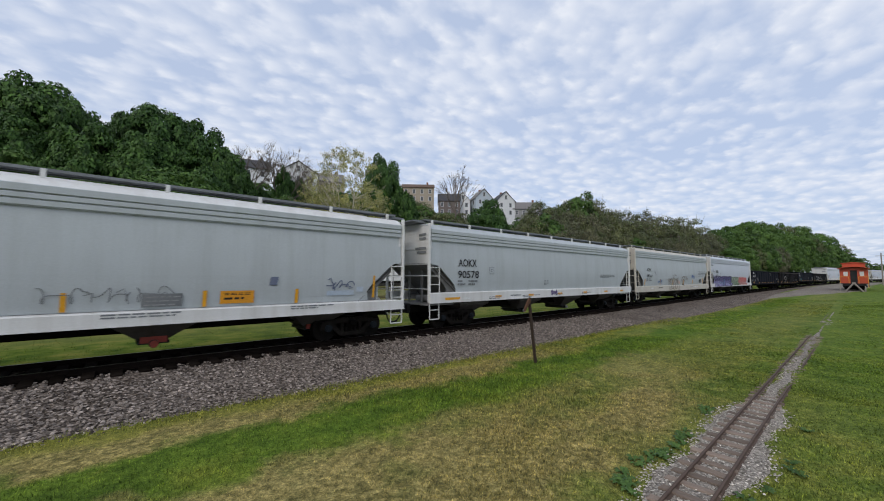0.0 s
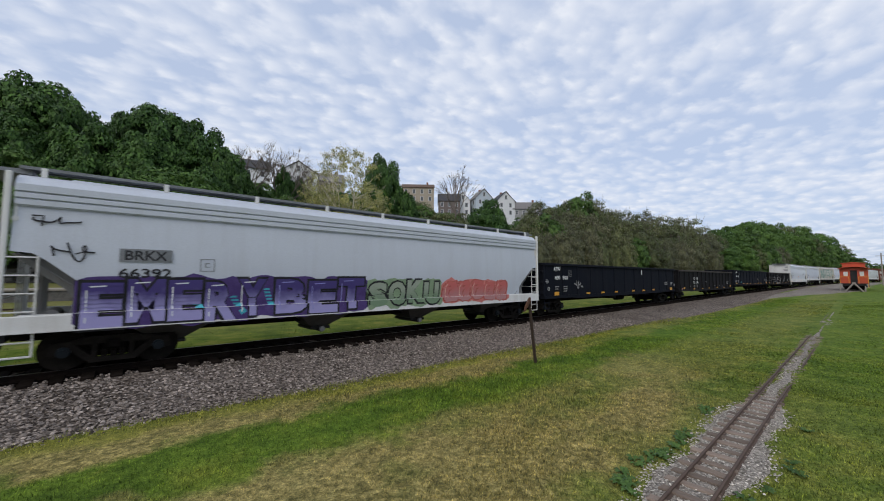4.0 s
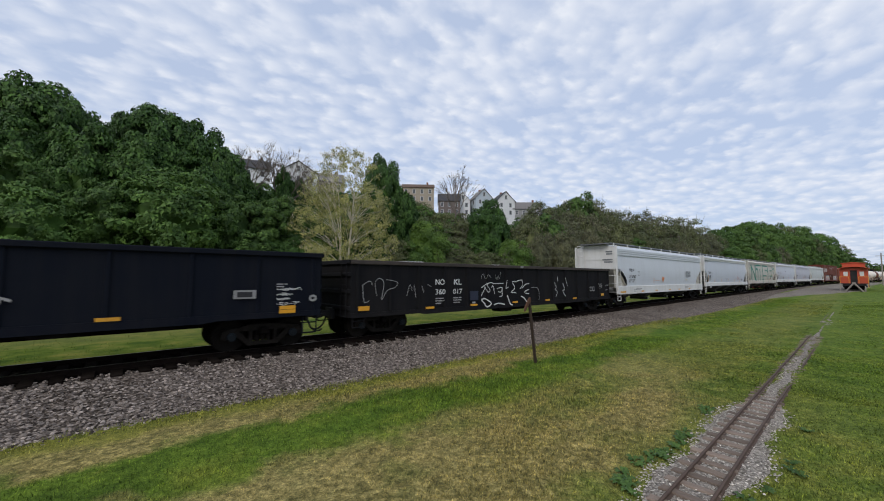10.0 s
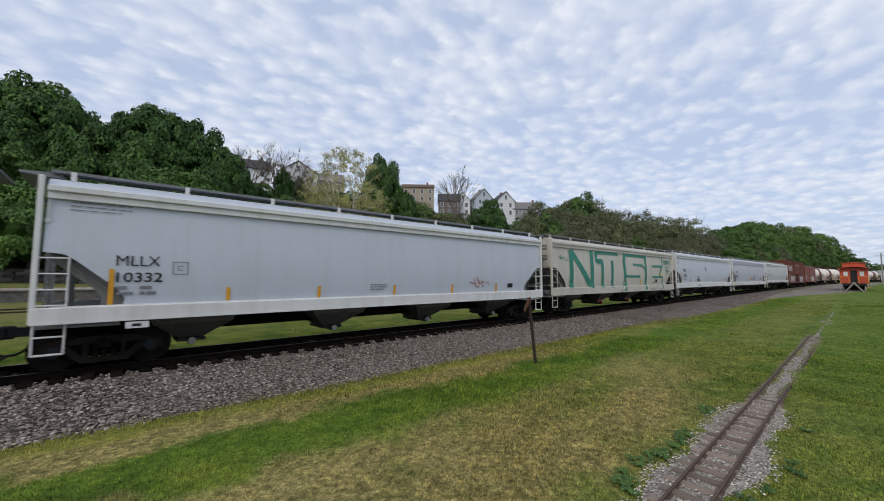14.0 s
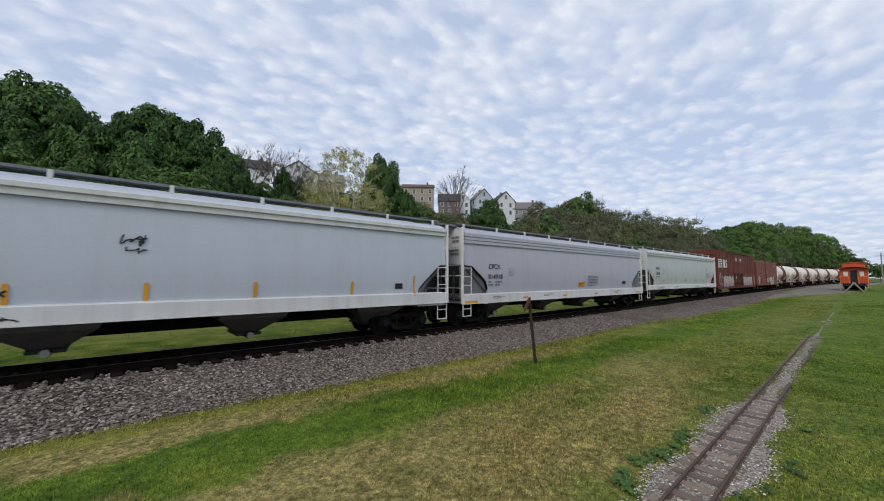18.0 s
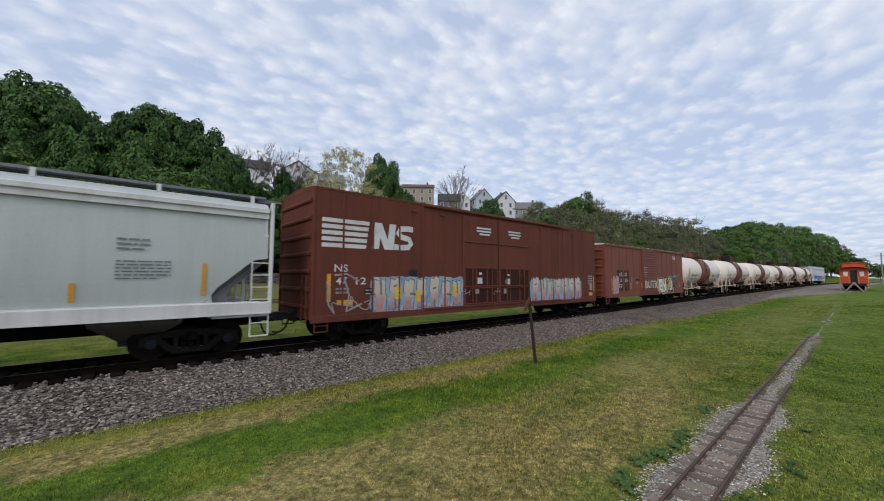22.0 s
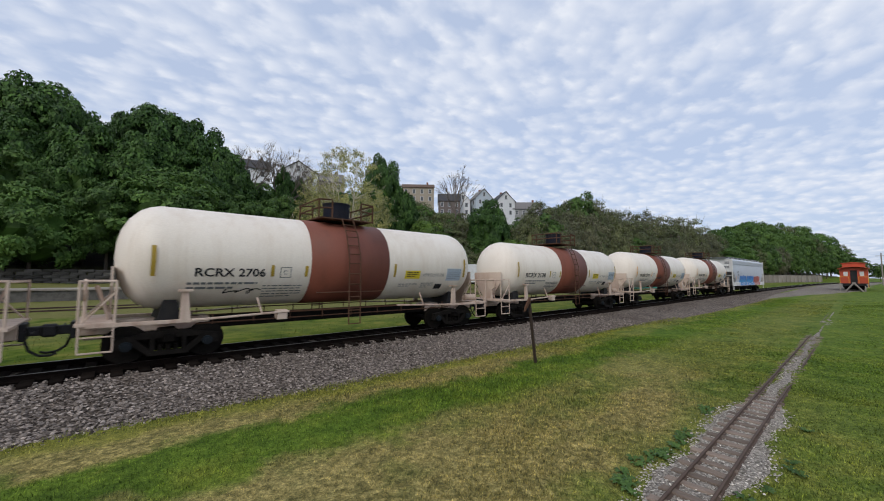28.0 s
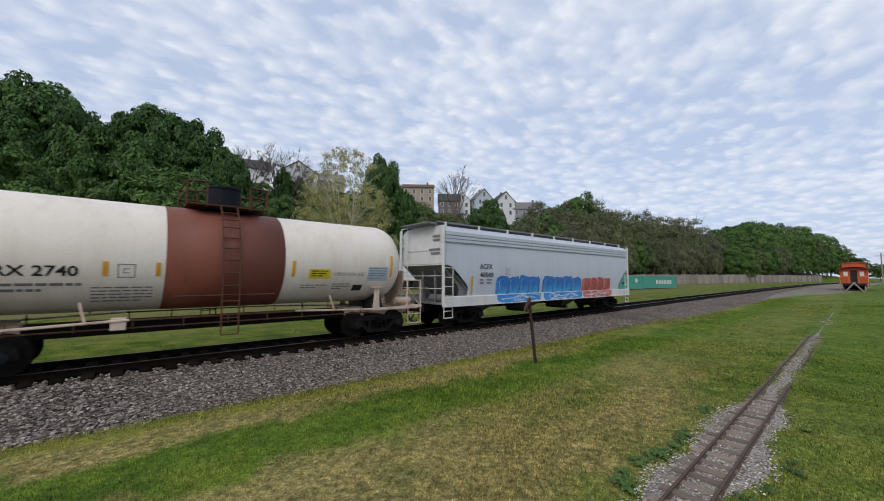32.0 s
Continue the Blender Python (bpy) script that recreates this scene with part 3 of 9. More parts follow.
M["grating"] = worn("grating", (0.21, 0.22, 0.235), (0.12, 0.12, 0.12), 0.5, 0.55, 0.4)
M["ink"] = worn("black_lettering", (0.02, 0.02, 0.024), (0.06, 0.06, 0.06), 0.3, 0.6)
M["faint_ink"] = worn("faint_lettering", (0.16, 0.17, 0.18), (0.28, 0.29, 0.3), 0.5, 0.6)
M["white_ink"] = worn("white_lettering", (0.66, 0.67, 0.66), (0.3, 0.28, 0.26), 0.35, 0.6)
M["dull_ink"] = worn("dull_white_lettering", (0.34, 0.34, 0.34), (0.12, 0.11, 0.11), 0.5, 0.7)
M["yellow"] = worn("yellow_reflector", (0.72, 0.34, 0.015), (0.4, 0.22, 0.05), 0.4, 0.45)
M["orange"] = worn("orange_placard", (0.70, 0.30, 0.02), (0.4, 0.2, 0.05), 0.3, 0.5)
M["lemon"] = worn("yellow_placard", (0.72, 0.55, 0.03), (0.5, 0.4, 0.1), 0.3, 0.5)
M["sky_panel"] = worn("pale_blue_panel", (0.42, 0.50, 0.60), (0.5, 0.52, 0.55), 0.4, 0.5)
for key, col in dict(g_teal=(0.03, 0.20, 0.15), g_purple=(0.06, 0.035, 0.14), g_lilac=(0.22, 0.22, 0.48), g_cyan=(0.05, 0.33, 0.42), g_green=(0.20, 0.28, 0.17), g_rose=(0.50, 0.16, 0.14),
                     g_blue=(0.045, 0.25, 0.60), g_deep=(0.03, 0.11, 0.33), g_peach=(0.62, 0.40, 0.32), g_white=(0.62, 0.64, 0.66), g_yellow=(0.66, 0.45, 0.05), g_red=(0.34, 0.08, 0.06),
                     g_heart=(0.62, 0.24, 0.10), g_black=(0.012, 0.012, 0.014), g_pink=(0.42, 0.28, 0.28), g_sky=(0.22, 0.42, 0.56), g_cream=(0.55, 0.47, 0.40), g_slate=(0.13, 0.15, 0.22)).items():
    M[key] = worn("spray_" + key[2:], col, tuple(min(1, c * 1.5 + 0.03) for c in col), 0.5, 0.55, scale=2.2)
M["g_straw"] = worn("spray_straw_yellow", (0.52, 0.45, 0.17), (0.40, 0.30, 0.14), 0.5, 0.6)
M["g_sky"] = worn("spray_pale_blue", (0.19, 0.36, 0.50), (0.50, 0.52, 0.53), 0.95, 0.6, scale=2.4)
M["navy"] = worn("navy_housing", (0.012, 0.014, 0.024), (0.03, 0.026, 0.024), 0.5, 0.6, spec=0.1)
M["navy_patch"] = worn("navy_patch", (0.030, 0.036, 0.058), (0.02, 0.022, 0.03), 0.4, 0.7)
M["g_umber"] = worn("spray_brown", (0.17, 0.13, 0.10), (0.26, 0.22, 0.18), 0.5, 0.6)
M["panel_dark"] = worn("dark_brown_panel", (0.055, 0.022, 0.017), (0.03, 0.016, 0.014), 0.5, 0.7)
M["red_cap"] = worn("red_cap", (0.32, 0.06, 0.045), (0.15, 0.05, 0.04), 0.5, 0.6)
M["white_cap"] = worn("pale_cap", (0.3, 0.3, 0.29), (0.2, 0.2, 0.2), 0.5, 0.6)
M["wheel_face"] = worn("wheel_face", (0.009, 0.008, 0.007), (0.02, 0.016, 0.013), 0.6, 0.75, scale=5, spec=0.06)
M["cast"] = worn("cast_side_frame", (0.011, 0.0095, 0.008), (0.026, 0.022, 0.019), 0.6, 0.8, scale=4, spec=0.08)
M["dusty_chord"] = worn("rust_dusted_chord", (0.060, 0.050, 0.045), (0.028, 0.026, 0.027), 0.6, 0.85, scale=2)
M["bearing"] = worn("bearing_cap", (0.016, 0.024, 0.030), (0.014, 0.012, 0.012), 0.6, 0.6, spec=0.1)


def fade_mat(name, low, high, z0, z1):
    """Spray paint that fades from one colour at the foot to another at the top."""
    m, nt, b = base_mat(name)
    tc = nt.nodes.new("ShaderNodeTexCoord")
    sep = nt.nodes.new("ShaderNodeSeparateXYZ")
    nt.links.new(tc.outputs["Object"], sep.inputs[0])
    rng = nt.nodes.new("ShaderNodeMapRange")
    rng.inputs["From Min"].default_value, rng.inputs["From Max"].default_value = z0, z1
    nt.links.new(sep.outputs["Z"], rng.inputs[0])
    mixv = nt.nodes.new("ShaderNodeMath"); mixv.operation = "MULTIPLY_ADD"; mixv.inputs[1].default_value = 0.5
    nt.links.new(noise_node(nt, 3.0, 4), mixv.inputs[0])
    off = nt.nodes.new("ShaderNodeMath"); off.operation = "SUBTRACT"; off.inputs[1].default_value = 0.25
    nt.links.new(rng.outputs[0], off.inputs[0]); nt.links.new(off.outputs[0], mixv.inputs[2])
    nt.links.new(ramp_node(nt, mixv.outputs[0], [(0.25, low), (0.75, high)]), b.inputs["Base Color"])
    b.inputs["Roughness"].default_value = 0.6
    b.inputs["Specular IOR Level"].default_value = 0.25
    return m


M["fade_violet"] = fade_mat("spray_violet_fade", (0.30, 0.28, 0.52), (0.055, 0.04, 0.16), 1.0, 2.2)
M["fade_green"] = fade_mat("spray_green_fade", (0.16, 0.24, 0.15), (0.30, 0.34, 0.27), 1.1, 2.1)
M["fade_rose"] = fade_mat("spray_rose_fade", (0.40, 0.20, 0.20), (0.52, 0.13, 0.12), 1.1, 2.1)
M["fade_blue"] = fade_mat("spray_blue_fade", (0.07, 0.36, 0.66), (0.03, 0.17, 0.50), 1.2, 2.2)
M["fade_cream"] = fade_mat("spray_cream_fade", (0.46, 0.24, 0.22), (0.58, 0.50, 0.40), 1.0, 2.0)

# ---- writing
LETTERS = {}


def letters(text, bold=0.0):
    """The flat mesh of a text in the built-in font, one unit of capital height, from x = 0."""
    key = (text, bold)
    if key not in LETTERS:
        cu = bpy.data.curves.new("text", "FONT")
        cu.body, cu.size, cu.offset, cu.resolution_u = text, 1.0, bold, 3
        ob = new("text", cu)
        dg = bpy.context.evaluated_depsgraph_get()
        me = bpy.data.meshes.new_from_object(ob.evaluated_get(dg))
        co = np.zeros(len(me.vertices) * 3)
        me.vertices.foreach_get("co", co)
        faces = [tuple(p.vertices) for p in me.polygons]
        co = co.reshape(-1, 3)
        co[:, 0] -= co[:, 0].min()
        co[:, 1] -= co[:, 1].min()
        co /= max(co[:, 1].max(), 1e-6)
        bpy.data.objects.remove(ob)
        bpy.data.curves.remove(cu)
        LETTERS[key] = (co, faces)
    return LETTERS[key]


def drape(parent, name, flat, faces, mat, side, proud, label=""):
    """A flat painted shape (x, z) laid onto a car's side, cut into narrow strips so that it follows every step of the surface."""
    bm = bmesh.new()
    vs = [bm.verts.new((x, 0, z)) for x, z in flat]
    for f in faces:
        try:
            bm.faces.new([vs[k] for k in f])
        except ValueError:
            pass
    zs = [z for x, z in flat]
    z = math.floor(min(zs) / 0.1) * 0.1
    while z < max(zs):
        if z > min(zs):
            bmesh.ops.bisect_plane(bm, geom=bm.verts[:] + bm.edges[:] + bm.faces[:], plane_co=(0, 0, z), plane_no=(0, 0, 1))
        z += 0.1
    bmesh.ops.split_edges(bm, edges=bm.edges[:])
    for f in bm.faces:
        mz = f.calc_center_median().z
        for v in f.verts:
            v.co.y = side(v.co.x, mz) - proud
    return part(name, bm, mat, parent, label)


def write(parent, text, x, z, h, mat, side, width=None, bold=0.012, name="lettering", proud=0.006, slant=0.0, label=""):
    """A line of text on a car's near side; side(x, z) gives the surface's y."""
    co, faces = letters(text, bold)
    k = (width / co[:, 0].max()) if width else h
    if h > 0.6:
        return drape(parent, name, [(x + c[0] * k + slant * c[1] * h, z + c[1] * h) for c in co], faces, mat, side, proud, label)
    vs = [(x + c[0] * k + slant * c[1] * h, side(x + c[0] * k, z + c[1] * h) - proud, z + c[1] * h) for c in co]
    return mesh_ob(name, vs, faces, mat, parent, label)


def patch(parent, name, x0, x1, z0, z1, mat, side, proud=0.005, label="", rows=4, skew=0.0, cols=1):
    """A thin sticker or painted panel on the near side."""
    vs, fs = [], []
    for j in range(rows + 1):
        z = z0 + (z1 - z0) * j / rows
        for i in range(cols + 1):
            x = x0 + (x1 - x0) * i / cols + skew * j / rows
            vs.append((x, side(x, z) - proud, z))
    w = cols + 1
    for j in range(rows):
        for i in range(cols):
            a = j * w + i
            fs.append((a, a + 1, a + w + 1, a + w))
    return mesh_ob(name, vs, fs, mat, parent, label)


def small_print(parent, x0, x1, z, n, mat, side, gap=0.085, h=0.035, seed=0, proud=0.005):
    """Lines of writing too small to read, as rows of short bars: one mesh."""
    rnd = random.Random(seed * 7 + int(x0 * 10) + n)
    vs, fs = [], []
    for r in range(n):
        zz, x = z - r * gap, x0
        end = x1 if r < n - 1 else x0 + (x1 - x0) * rnd.uniform(0.5, 0.95)
        while x < end - 0.02:
            w = min(rnd.uniform(0.08, 0.3), end - x)
            k = len(vs)
            for a, b in ((x, zz), (x + w, zz), (x + w, zz + h), (x, zz + h)):
                vs.append((a, side(a, b) - proud, b))
            fs.append((k, k + 1, k + 2, k + 3))
            x += w + 0.035
    ob = mesh_ob("stencil_block", vs, fs, mat, parent)
    ob["kind"] = "stuff"
    return ob


def ribbon(parent, name, lines, width, mat, side, proud=0.006, label=""):
    """Sprayed strokes: polylines (x, z) drawn with a round-ended band."""
    vs, fs = [], []
    for pts in lines:
        dense = []
        for (xa, za), (xb, zb) in zip(pts, pts[1:]):
            n = max(1, int(math.hypot(xb - xa, zb - za) / max(width * 0.8, 0.12)))
            dense += [(xa + (xb - xa) * i / n, za + (zb - za) * i / n) for i in range(n)]
        dense.append(pts[-1])
        for i, (x, z) in enumerate(dense):
            a, b = dense[max(i - 1, 0)], dense[min(i + 1, len(dense) - 1)]
            dx, dz = b[0] - a[0], b[1] - a[1]
            l = math.hypot(dx, dz) or 1.0
            nx, nz = -dz / l * width / 2, dx / l * width / 2
            for sx, sz in ((x + nx, z + nz), (x - nx, z - nz)):
                vs.append((sx, side(sx, sz) - proud, sz))
            if i:
                k = len(vs)
                fs.append((k - 4, k - 3, k - 1, k - 2))
    return mesh_ob(name, vs, fs, mat, parent, label)


def scrawl(parent, x0, x1, z0, z1, mat, side, seed, width=0.045, n=7):
    """An unreadable sprayed tag: one running line of loops and spikes, with a few loose strokes."""
    rnd = random.Random(seed)
    w, hz = x1 - x0, z1 - z0
    lines, p1, p2, turns = [], rnd.uniform(0, 6.28), rnd.uniform(0, 6.28), n * rnd.uniform(0.45, 0.7)
    pts = []
    for i in range(n * 9):
        u = i / (n * 9 - 1)
        q = u * turns * 6.283
        env = 0.55 + 0.45 * math.sin(u * 9 + p2)
        pts.append((x0 + w * (u * 0.82 + 0.09 + 0.10 * math.sin(q * 0.9 + p2)), z0 + hz * (0.5 + 0.46 * env * math.sin(q + p1) * (1 if rnd.random() < 0.9 else 0.7))))
    lines.append(pts)
    for _ in range(max(1, n // 3)):
        a, b = rnd.random(), rnd.random()
        lines.append([(x0 + w * a, z0 + hz * b), (x0 + w * (a + rnd.uniform(.08, .22)), z0 + hz * (b + rnd.uniform(-.1, .25))), (x0 + w * (a + rnd.uniform(.0, .3)), z0 + hz * rnd.random())])
    return ribbon(parent, "graffiti_tag", lines, width * 0.62, mat, side, 0.007)


def halo(parent, x0, x1, z0, z1, mat, side, seed, proud=0.004):
    """The uneven sprayed cloud behind a row of letters."""
    n, flat = 40, []
    for k in range(n + 1):
        x = x0 + (x1 - x0) * k / n
        for z, d in ((z0, -1), (z1, 1)):
            e = 0.16 * noise.noise((x * 1.7, seed, d)) + 0.07 * noise.noise((x * 6, seed, d))
            ease = min(1.0, 9.0 * min(k, n - k) / n + 0.72)
            flat.append((x, (z0 + z1) / 2 + ((z - (z0 + z1) / 2) + d * e) * ease))
    return drape(parent, "graffiti_halo", flat, [(2 * k, 2 * k + 2, 2 * k + 3, 2 * k + 1) for k in range(n)], mat, side, proud)


def blocks(parent, x0, x1, z0, z1, fills, outline, inner, side, seed, n):
    """Angular, interlocking sprayed letter forms that cannot be read."""
    rnd = random.Random(seed)
    w, hz = (x1 - x0) / n, z1 - z0
    for i in range(n):
        cx, lean = x0 + w * (i + 0.5), rnd.uniform(-.18, .18)
        top, low = z1 - rnd.uniform(0, .14) * hz, z0 + rnd.uniform(0, .14) * hz
        bite = rnd.randrange(4)
        shape = [(-.5, 0), (-.46, .55), (-.58, .62), (-.5, 1), (-.1, .94), (.05, 1.03), (.5, .97), (.44, .6), (.56, .5), (.5, .03), (.15, .08), (0, -.04), (-.2, .06)]
        for grow_by, mat, proud, nm in ((1.16, outline, 0.006 + 0.0004 * i, "graffiti_outline"), (1.0, fills[i % len(fills)], 0.010 + 0.0004 * i, "graffiti_letter")):
            pts = [(cx + w * 0.54 * grow_by * 1.22 * u * 1.05 + lean * (v - .5) * w, low + (top - low) * ((v - .5) * (1 + (grow_by - 1) * 0.5) + .5)) for u, v in shape]
            mz = (low + top) / 2
            k = len(pts)
            drape(parent, nm, [(cx, mz)] + pts, [(0, 1 + (j + 1) % k, 1 + j) for j in range(k)], mat, side, proud)
        cuts = [[[(cx - w * .05, low), (cx - w * .02 + lean * .1, low + hz * .38)]], [[(cx, top), (cx + w * .04, top - hz * .4)]], [[(cx + w * .5, mid_z(low, top)), (cx + w * .08, mid_z(low, top) + .04)]], [[(cx - w * .12, low + hz * .62), (cx + w * .16, low + hz * .66)], [(cx, low), (cx + w * .02, low + hz * .3)]]][bite]
        ribbon(parent, "graffiti_stroke", cuts, 0.075, outline, side, 0.018)
        ribbon(parent, "graffiti_stroke", [[(cx - w * .36, low + hz * .12), (cx - w * .40, low + hz * .45)], [(cx + w * .22, low + hz * .1), (cx + w * .3, low + hz * .34)]], 0.10, inner, side, 0.017)


def sprayed_word(parent, word, x0, x1, z0, z1, fill, line, side, shine=None, jitter=0.05):
    """Fat sprayed capitals side by side, each a little out of line, with a dark outline and a light edge."""
    n = len(word)
    w = (x1 - x0) / n
    for k, ch in enumerate(word):
        dz = jitter * math.sin(k * 2.1 + n)
        a, b = x0 + k * w, x0 + (k + 1) * w
        write(parent, ch, a - 0.05, z0 + dz - 0.05, z1 - z0 + 0.10, line, side, w + 0.07, 0.10, "graffiti_outline", 0.007 + 0.0005 * (k % 2))
        write(parent, ch, a + 0.02, z0 + dz + 0.02, z1 - z0 - 0.04, fill, side, w - 0.06, 0.055, "graffiti_letter", 0.012 + 0.0005 * (k % 2))
        if shine:
            ribbon(parent, "graffiti_shine", [[(a + w * .14, z0 + dz + 0.15), (a + w * .13, z1 + dz - 0.2)], [(a + w * .2, z1 + dz - 0.12), (a + w * .55, z1 + dz - 0.1)]], 0.03, shine, side, 0.017)


def mid_z(a, b):
    return (a + b) / 2


def bubble_row(parent, x0, x1, z0, z1, fills, outline, side, seed, n, shine=None):
    """A row of fat sprayed letter shapes that cannot be read, each with its outline."""
    rnd = random.Random(seed)
    w = (x1 - x0) / n
    for i in range(n):
        cx, cz = x0 + w * (i + 0.5), (z0 + z1) / 2 + rnd.uniform(-.04, .04)
        for grow_by, mat, proud, nm in ((1.14, outline, 0.005, "graffiti_outline"), (0.98, fills[i % len(fills)], 0.010, "graffiti_letter")):
            r2 = random.Random(seed * 31 + i)
            pts = []
            kind = r2.randrange(3)
            for k in range(22):
                q = 2 * math.pi * k / 22
                e = 0.55
                ux = math.copysign(abs(math.cos(q)) ** e, math.cos(q))
                uz = math.copysign(abs(math.sin(q)) ** e, math.sin(q))
                r = 1 + 0.10 * math.sin(3 * q + r2.uniform(0, 6)) - (0.22 if kind and abs(q - (0.2 if kind == 1 else 3.3)) < 0.5 else 0)
                pts.append((cx + ux * w * 0.5 * r * grow_by + uz * 0.06, cz + uz * (z1 - z0) / 2 * r * (1 + (grow_by - 1) * 0.5)))
            drape(parent, nm, [(cx, cz)] + pts, [(0, 1 + k, 1 + (k + 1) % 22) for k in range(22)], mat, side, proud)
        hz = (z1 - z0)
        ribbon(parent, "graffiti_stroke", [[(cx - w * .12, cz - hz * .30), (cx - w * .05, cz + hz * .05), (cx + w * .1, cz + hz * .10)], [(cx + w * .05, cz + hz * .28), (cx - w * .15, cz + hz * .22)]], 0.05, outline, side, 0.014)
        if shine:
            ribbon(parent, "graffiti_shine", [[(cx - w * .32, cz - hz * .34), (cx - w * .34, cz + hz * .2), (cx - w * .2, cz + hz * .36)]], 0.035, shine, side, 0.015)


# ---- running gear, built once
def truck_meshes():
    # cast side frame: arched top, open windows, and a spring seat hung from two slanting arms
    bm = bmesh.new()
    prism(bm, [(-1.18, 0.40), (-1.12, 0.66), (-0.8, 0.70), (-0.42, 0.78), (0.42, 0.78), (0.8, 0.70), (1.12, 0.66), (1.18, 0.40), (1.02, 0.36), (0.98, 0.55), (0.75, 0.60), (-0.75, 0.60), (-0.98, 0.55), (-1.02, 0.36)], "y", -0.08, 0.08)
    for s in (-1, 1):
        prism(bm, [(s * 0.72, 0.62), (s * 0.92, 0.58), (s * 0.44, 0.17), (s * 0.34, 0.27)][::s], "y", -0.075, 0.075)
        box(bm, s * 0.35 - 0.055, s * 0.35 + 0.055, -0.07, 0.07, 0.24, 0.64, 0.012)
    prism(bm, [(-0.45, 0.16), (0.45, 0.16), (0.38, 0.27), (-0.38, 0.27)], "y", -0.1, 0.1)
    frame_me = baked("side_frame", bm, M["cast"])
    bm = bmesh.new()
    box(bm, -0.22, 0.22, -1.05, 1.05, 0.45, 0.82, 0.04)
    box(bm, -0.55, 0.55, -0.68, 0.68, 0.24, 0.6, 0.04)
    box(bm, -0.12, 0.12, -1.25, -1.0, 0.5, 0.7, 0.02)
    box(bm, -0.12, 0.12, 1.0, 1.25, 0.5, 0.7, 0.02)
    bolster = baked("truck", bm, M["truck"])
    # one coil spring: a ribbed column turned in one piece
    spring = bpy.data.meshes.new("spring")
    vs = [((0.07 if j % 2 else 0.052) * math.cos(k * 0.7854), (0.07 if j % 2 else 0.052) * math.sin(k * 0.7854), 0.26 + j * 0.021) for j in range(10) for k in range(8)]
    spring.from_pydata(vs, [], [(j * 8 + k, j * 8 + (k + 1) % 8, j * 8 + 8 + (k + 1) % 8, j * 8 + 8 + k) for j in range(9) for k in range(8)])
    spring.materials.append(M["cast"])
    bm = bmesh.new()
    rod(bm, (0, -1.08, 0), (0, 1.08, 0), 0.085, 10)
    for s in (-1, 1):
        y = 0.755 * s
        rod(bm, (0, y - 0.065, 0), (0, y + 0.065, 0), 0.457, 28)
        rod(bm, (0, y - 0.065 * s - 0.03 * s, 0), (0, y - 0.06 * s, 0), 0.487, 28)
        rod(bm, (0, y + 0.06 * s, 0), (0, y + 0.075 * s, 0), 0.36, 20)
        rod(bm, (0, y + 0.07 * s, 0), (0, y + 0.12 * s, 0), 0.14, 12)
        for k in range(3):
            q = k * 2.094
            box(bm, math.cos(q) * 0.25 - 0.03, math.cos(q) * 0.25 + 0.03, y + 0.07 * s, y + 0.082 * s, math.sin(q) * 0.25 - 0.03, math.sin(q) * 0.25 + 0.03)
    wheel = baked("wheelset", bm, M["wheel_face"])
    bm = bmesh.new()
    rod(bm, (0, -0.09, 0), (0, 0.09, 0), 0.125, 14)
    rod(bm, (0, -0.12, 0), (0, -0.08, 0), 0.075, 10)
    cap = baked("bearing_cap", bm, M["bearing"])
    return frame_me, bolster, spring, wheel, cap


FRAME_ME, BOLSTER_ME, SPRING_ME, WHEEL_ME, CAP_ME = truck_meshes()


def coupler_mesh():
    bm = bmesh.new()
    box(bm, -0.1, 0.42, -0.11, 0.11, 0.78, 1.0, 0.02)
    box(bm, 0.36, 0.66, -0.2, 0.13, 0.74, 1.04, 0.05)
    box(bm, 0.0, 0.12, -0.3, 0.3, 0.68, 1.1, 0.02)
    rod(bm, (0.3, -0.15, 0.9), (0.3, -1.1, 0.95), 0.018)
    pts = [(0.1, -0.25, 0.75), (0.2, -0.28, 0.45), (0.36, -0.27, 0.32), (0.55, -0.25, 0.30), (0.66, -0.2, 0.34)]
    for a, b in zip(pts, pts[1:]):
        rod(bm, a, b, 0.032, 7)
    return baked("coupler", bm, M["black"])


COUPLER_ME = coupler_mesh()


def running_gear(car, L, inset):
    for s in (-1, 1):
        tr = link("truck", BOLSTER_ME, car, pose(s * (L / 2 - inset), 0, 0), "dark cast-steel freight truck")
        for y in (-1.0, 1.0):
            link("side_frame", FRAME_ME, tr, pose(0, y, 0))
            for x in (-0.17, 0.0, 0.17):
                link("spring", SPRING_ME, tr, pose(x, y, 0))
            for x in (-0.89, 0.89):
                link("bearing_cap", CAP_ME, tr, pose(x, y * 1.06, 0.457) if y < 0 else pose(x, y * 1.06, 0.457, 0, 0, 180))
        for x in (-0.89, 0.89):
            w = link("wheelset", WHEEL_ME, tr)
            w.matrix_parent_inverse = Matrix.Translation((x, 0, 0.457))
            WHEELSETS.append(w)
        link("coupler", COUPLER_ME, car, pose(s * (L / 2), 0, 0, 0, 0, 0 if s > 0 else 180))
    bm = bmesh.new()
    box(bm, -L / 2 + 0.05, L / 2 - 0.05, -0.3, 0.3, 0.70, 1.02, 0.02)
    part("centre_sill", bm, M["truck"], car)


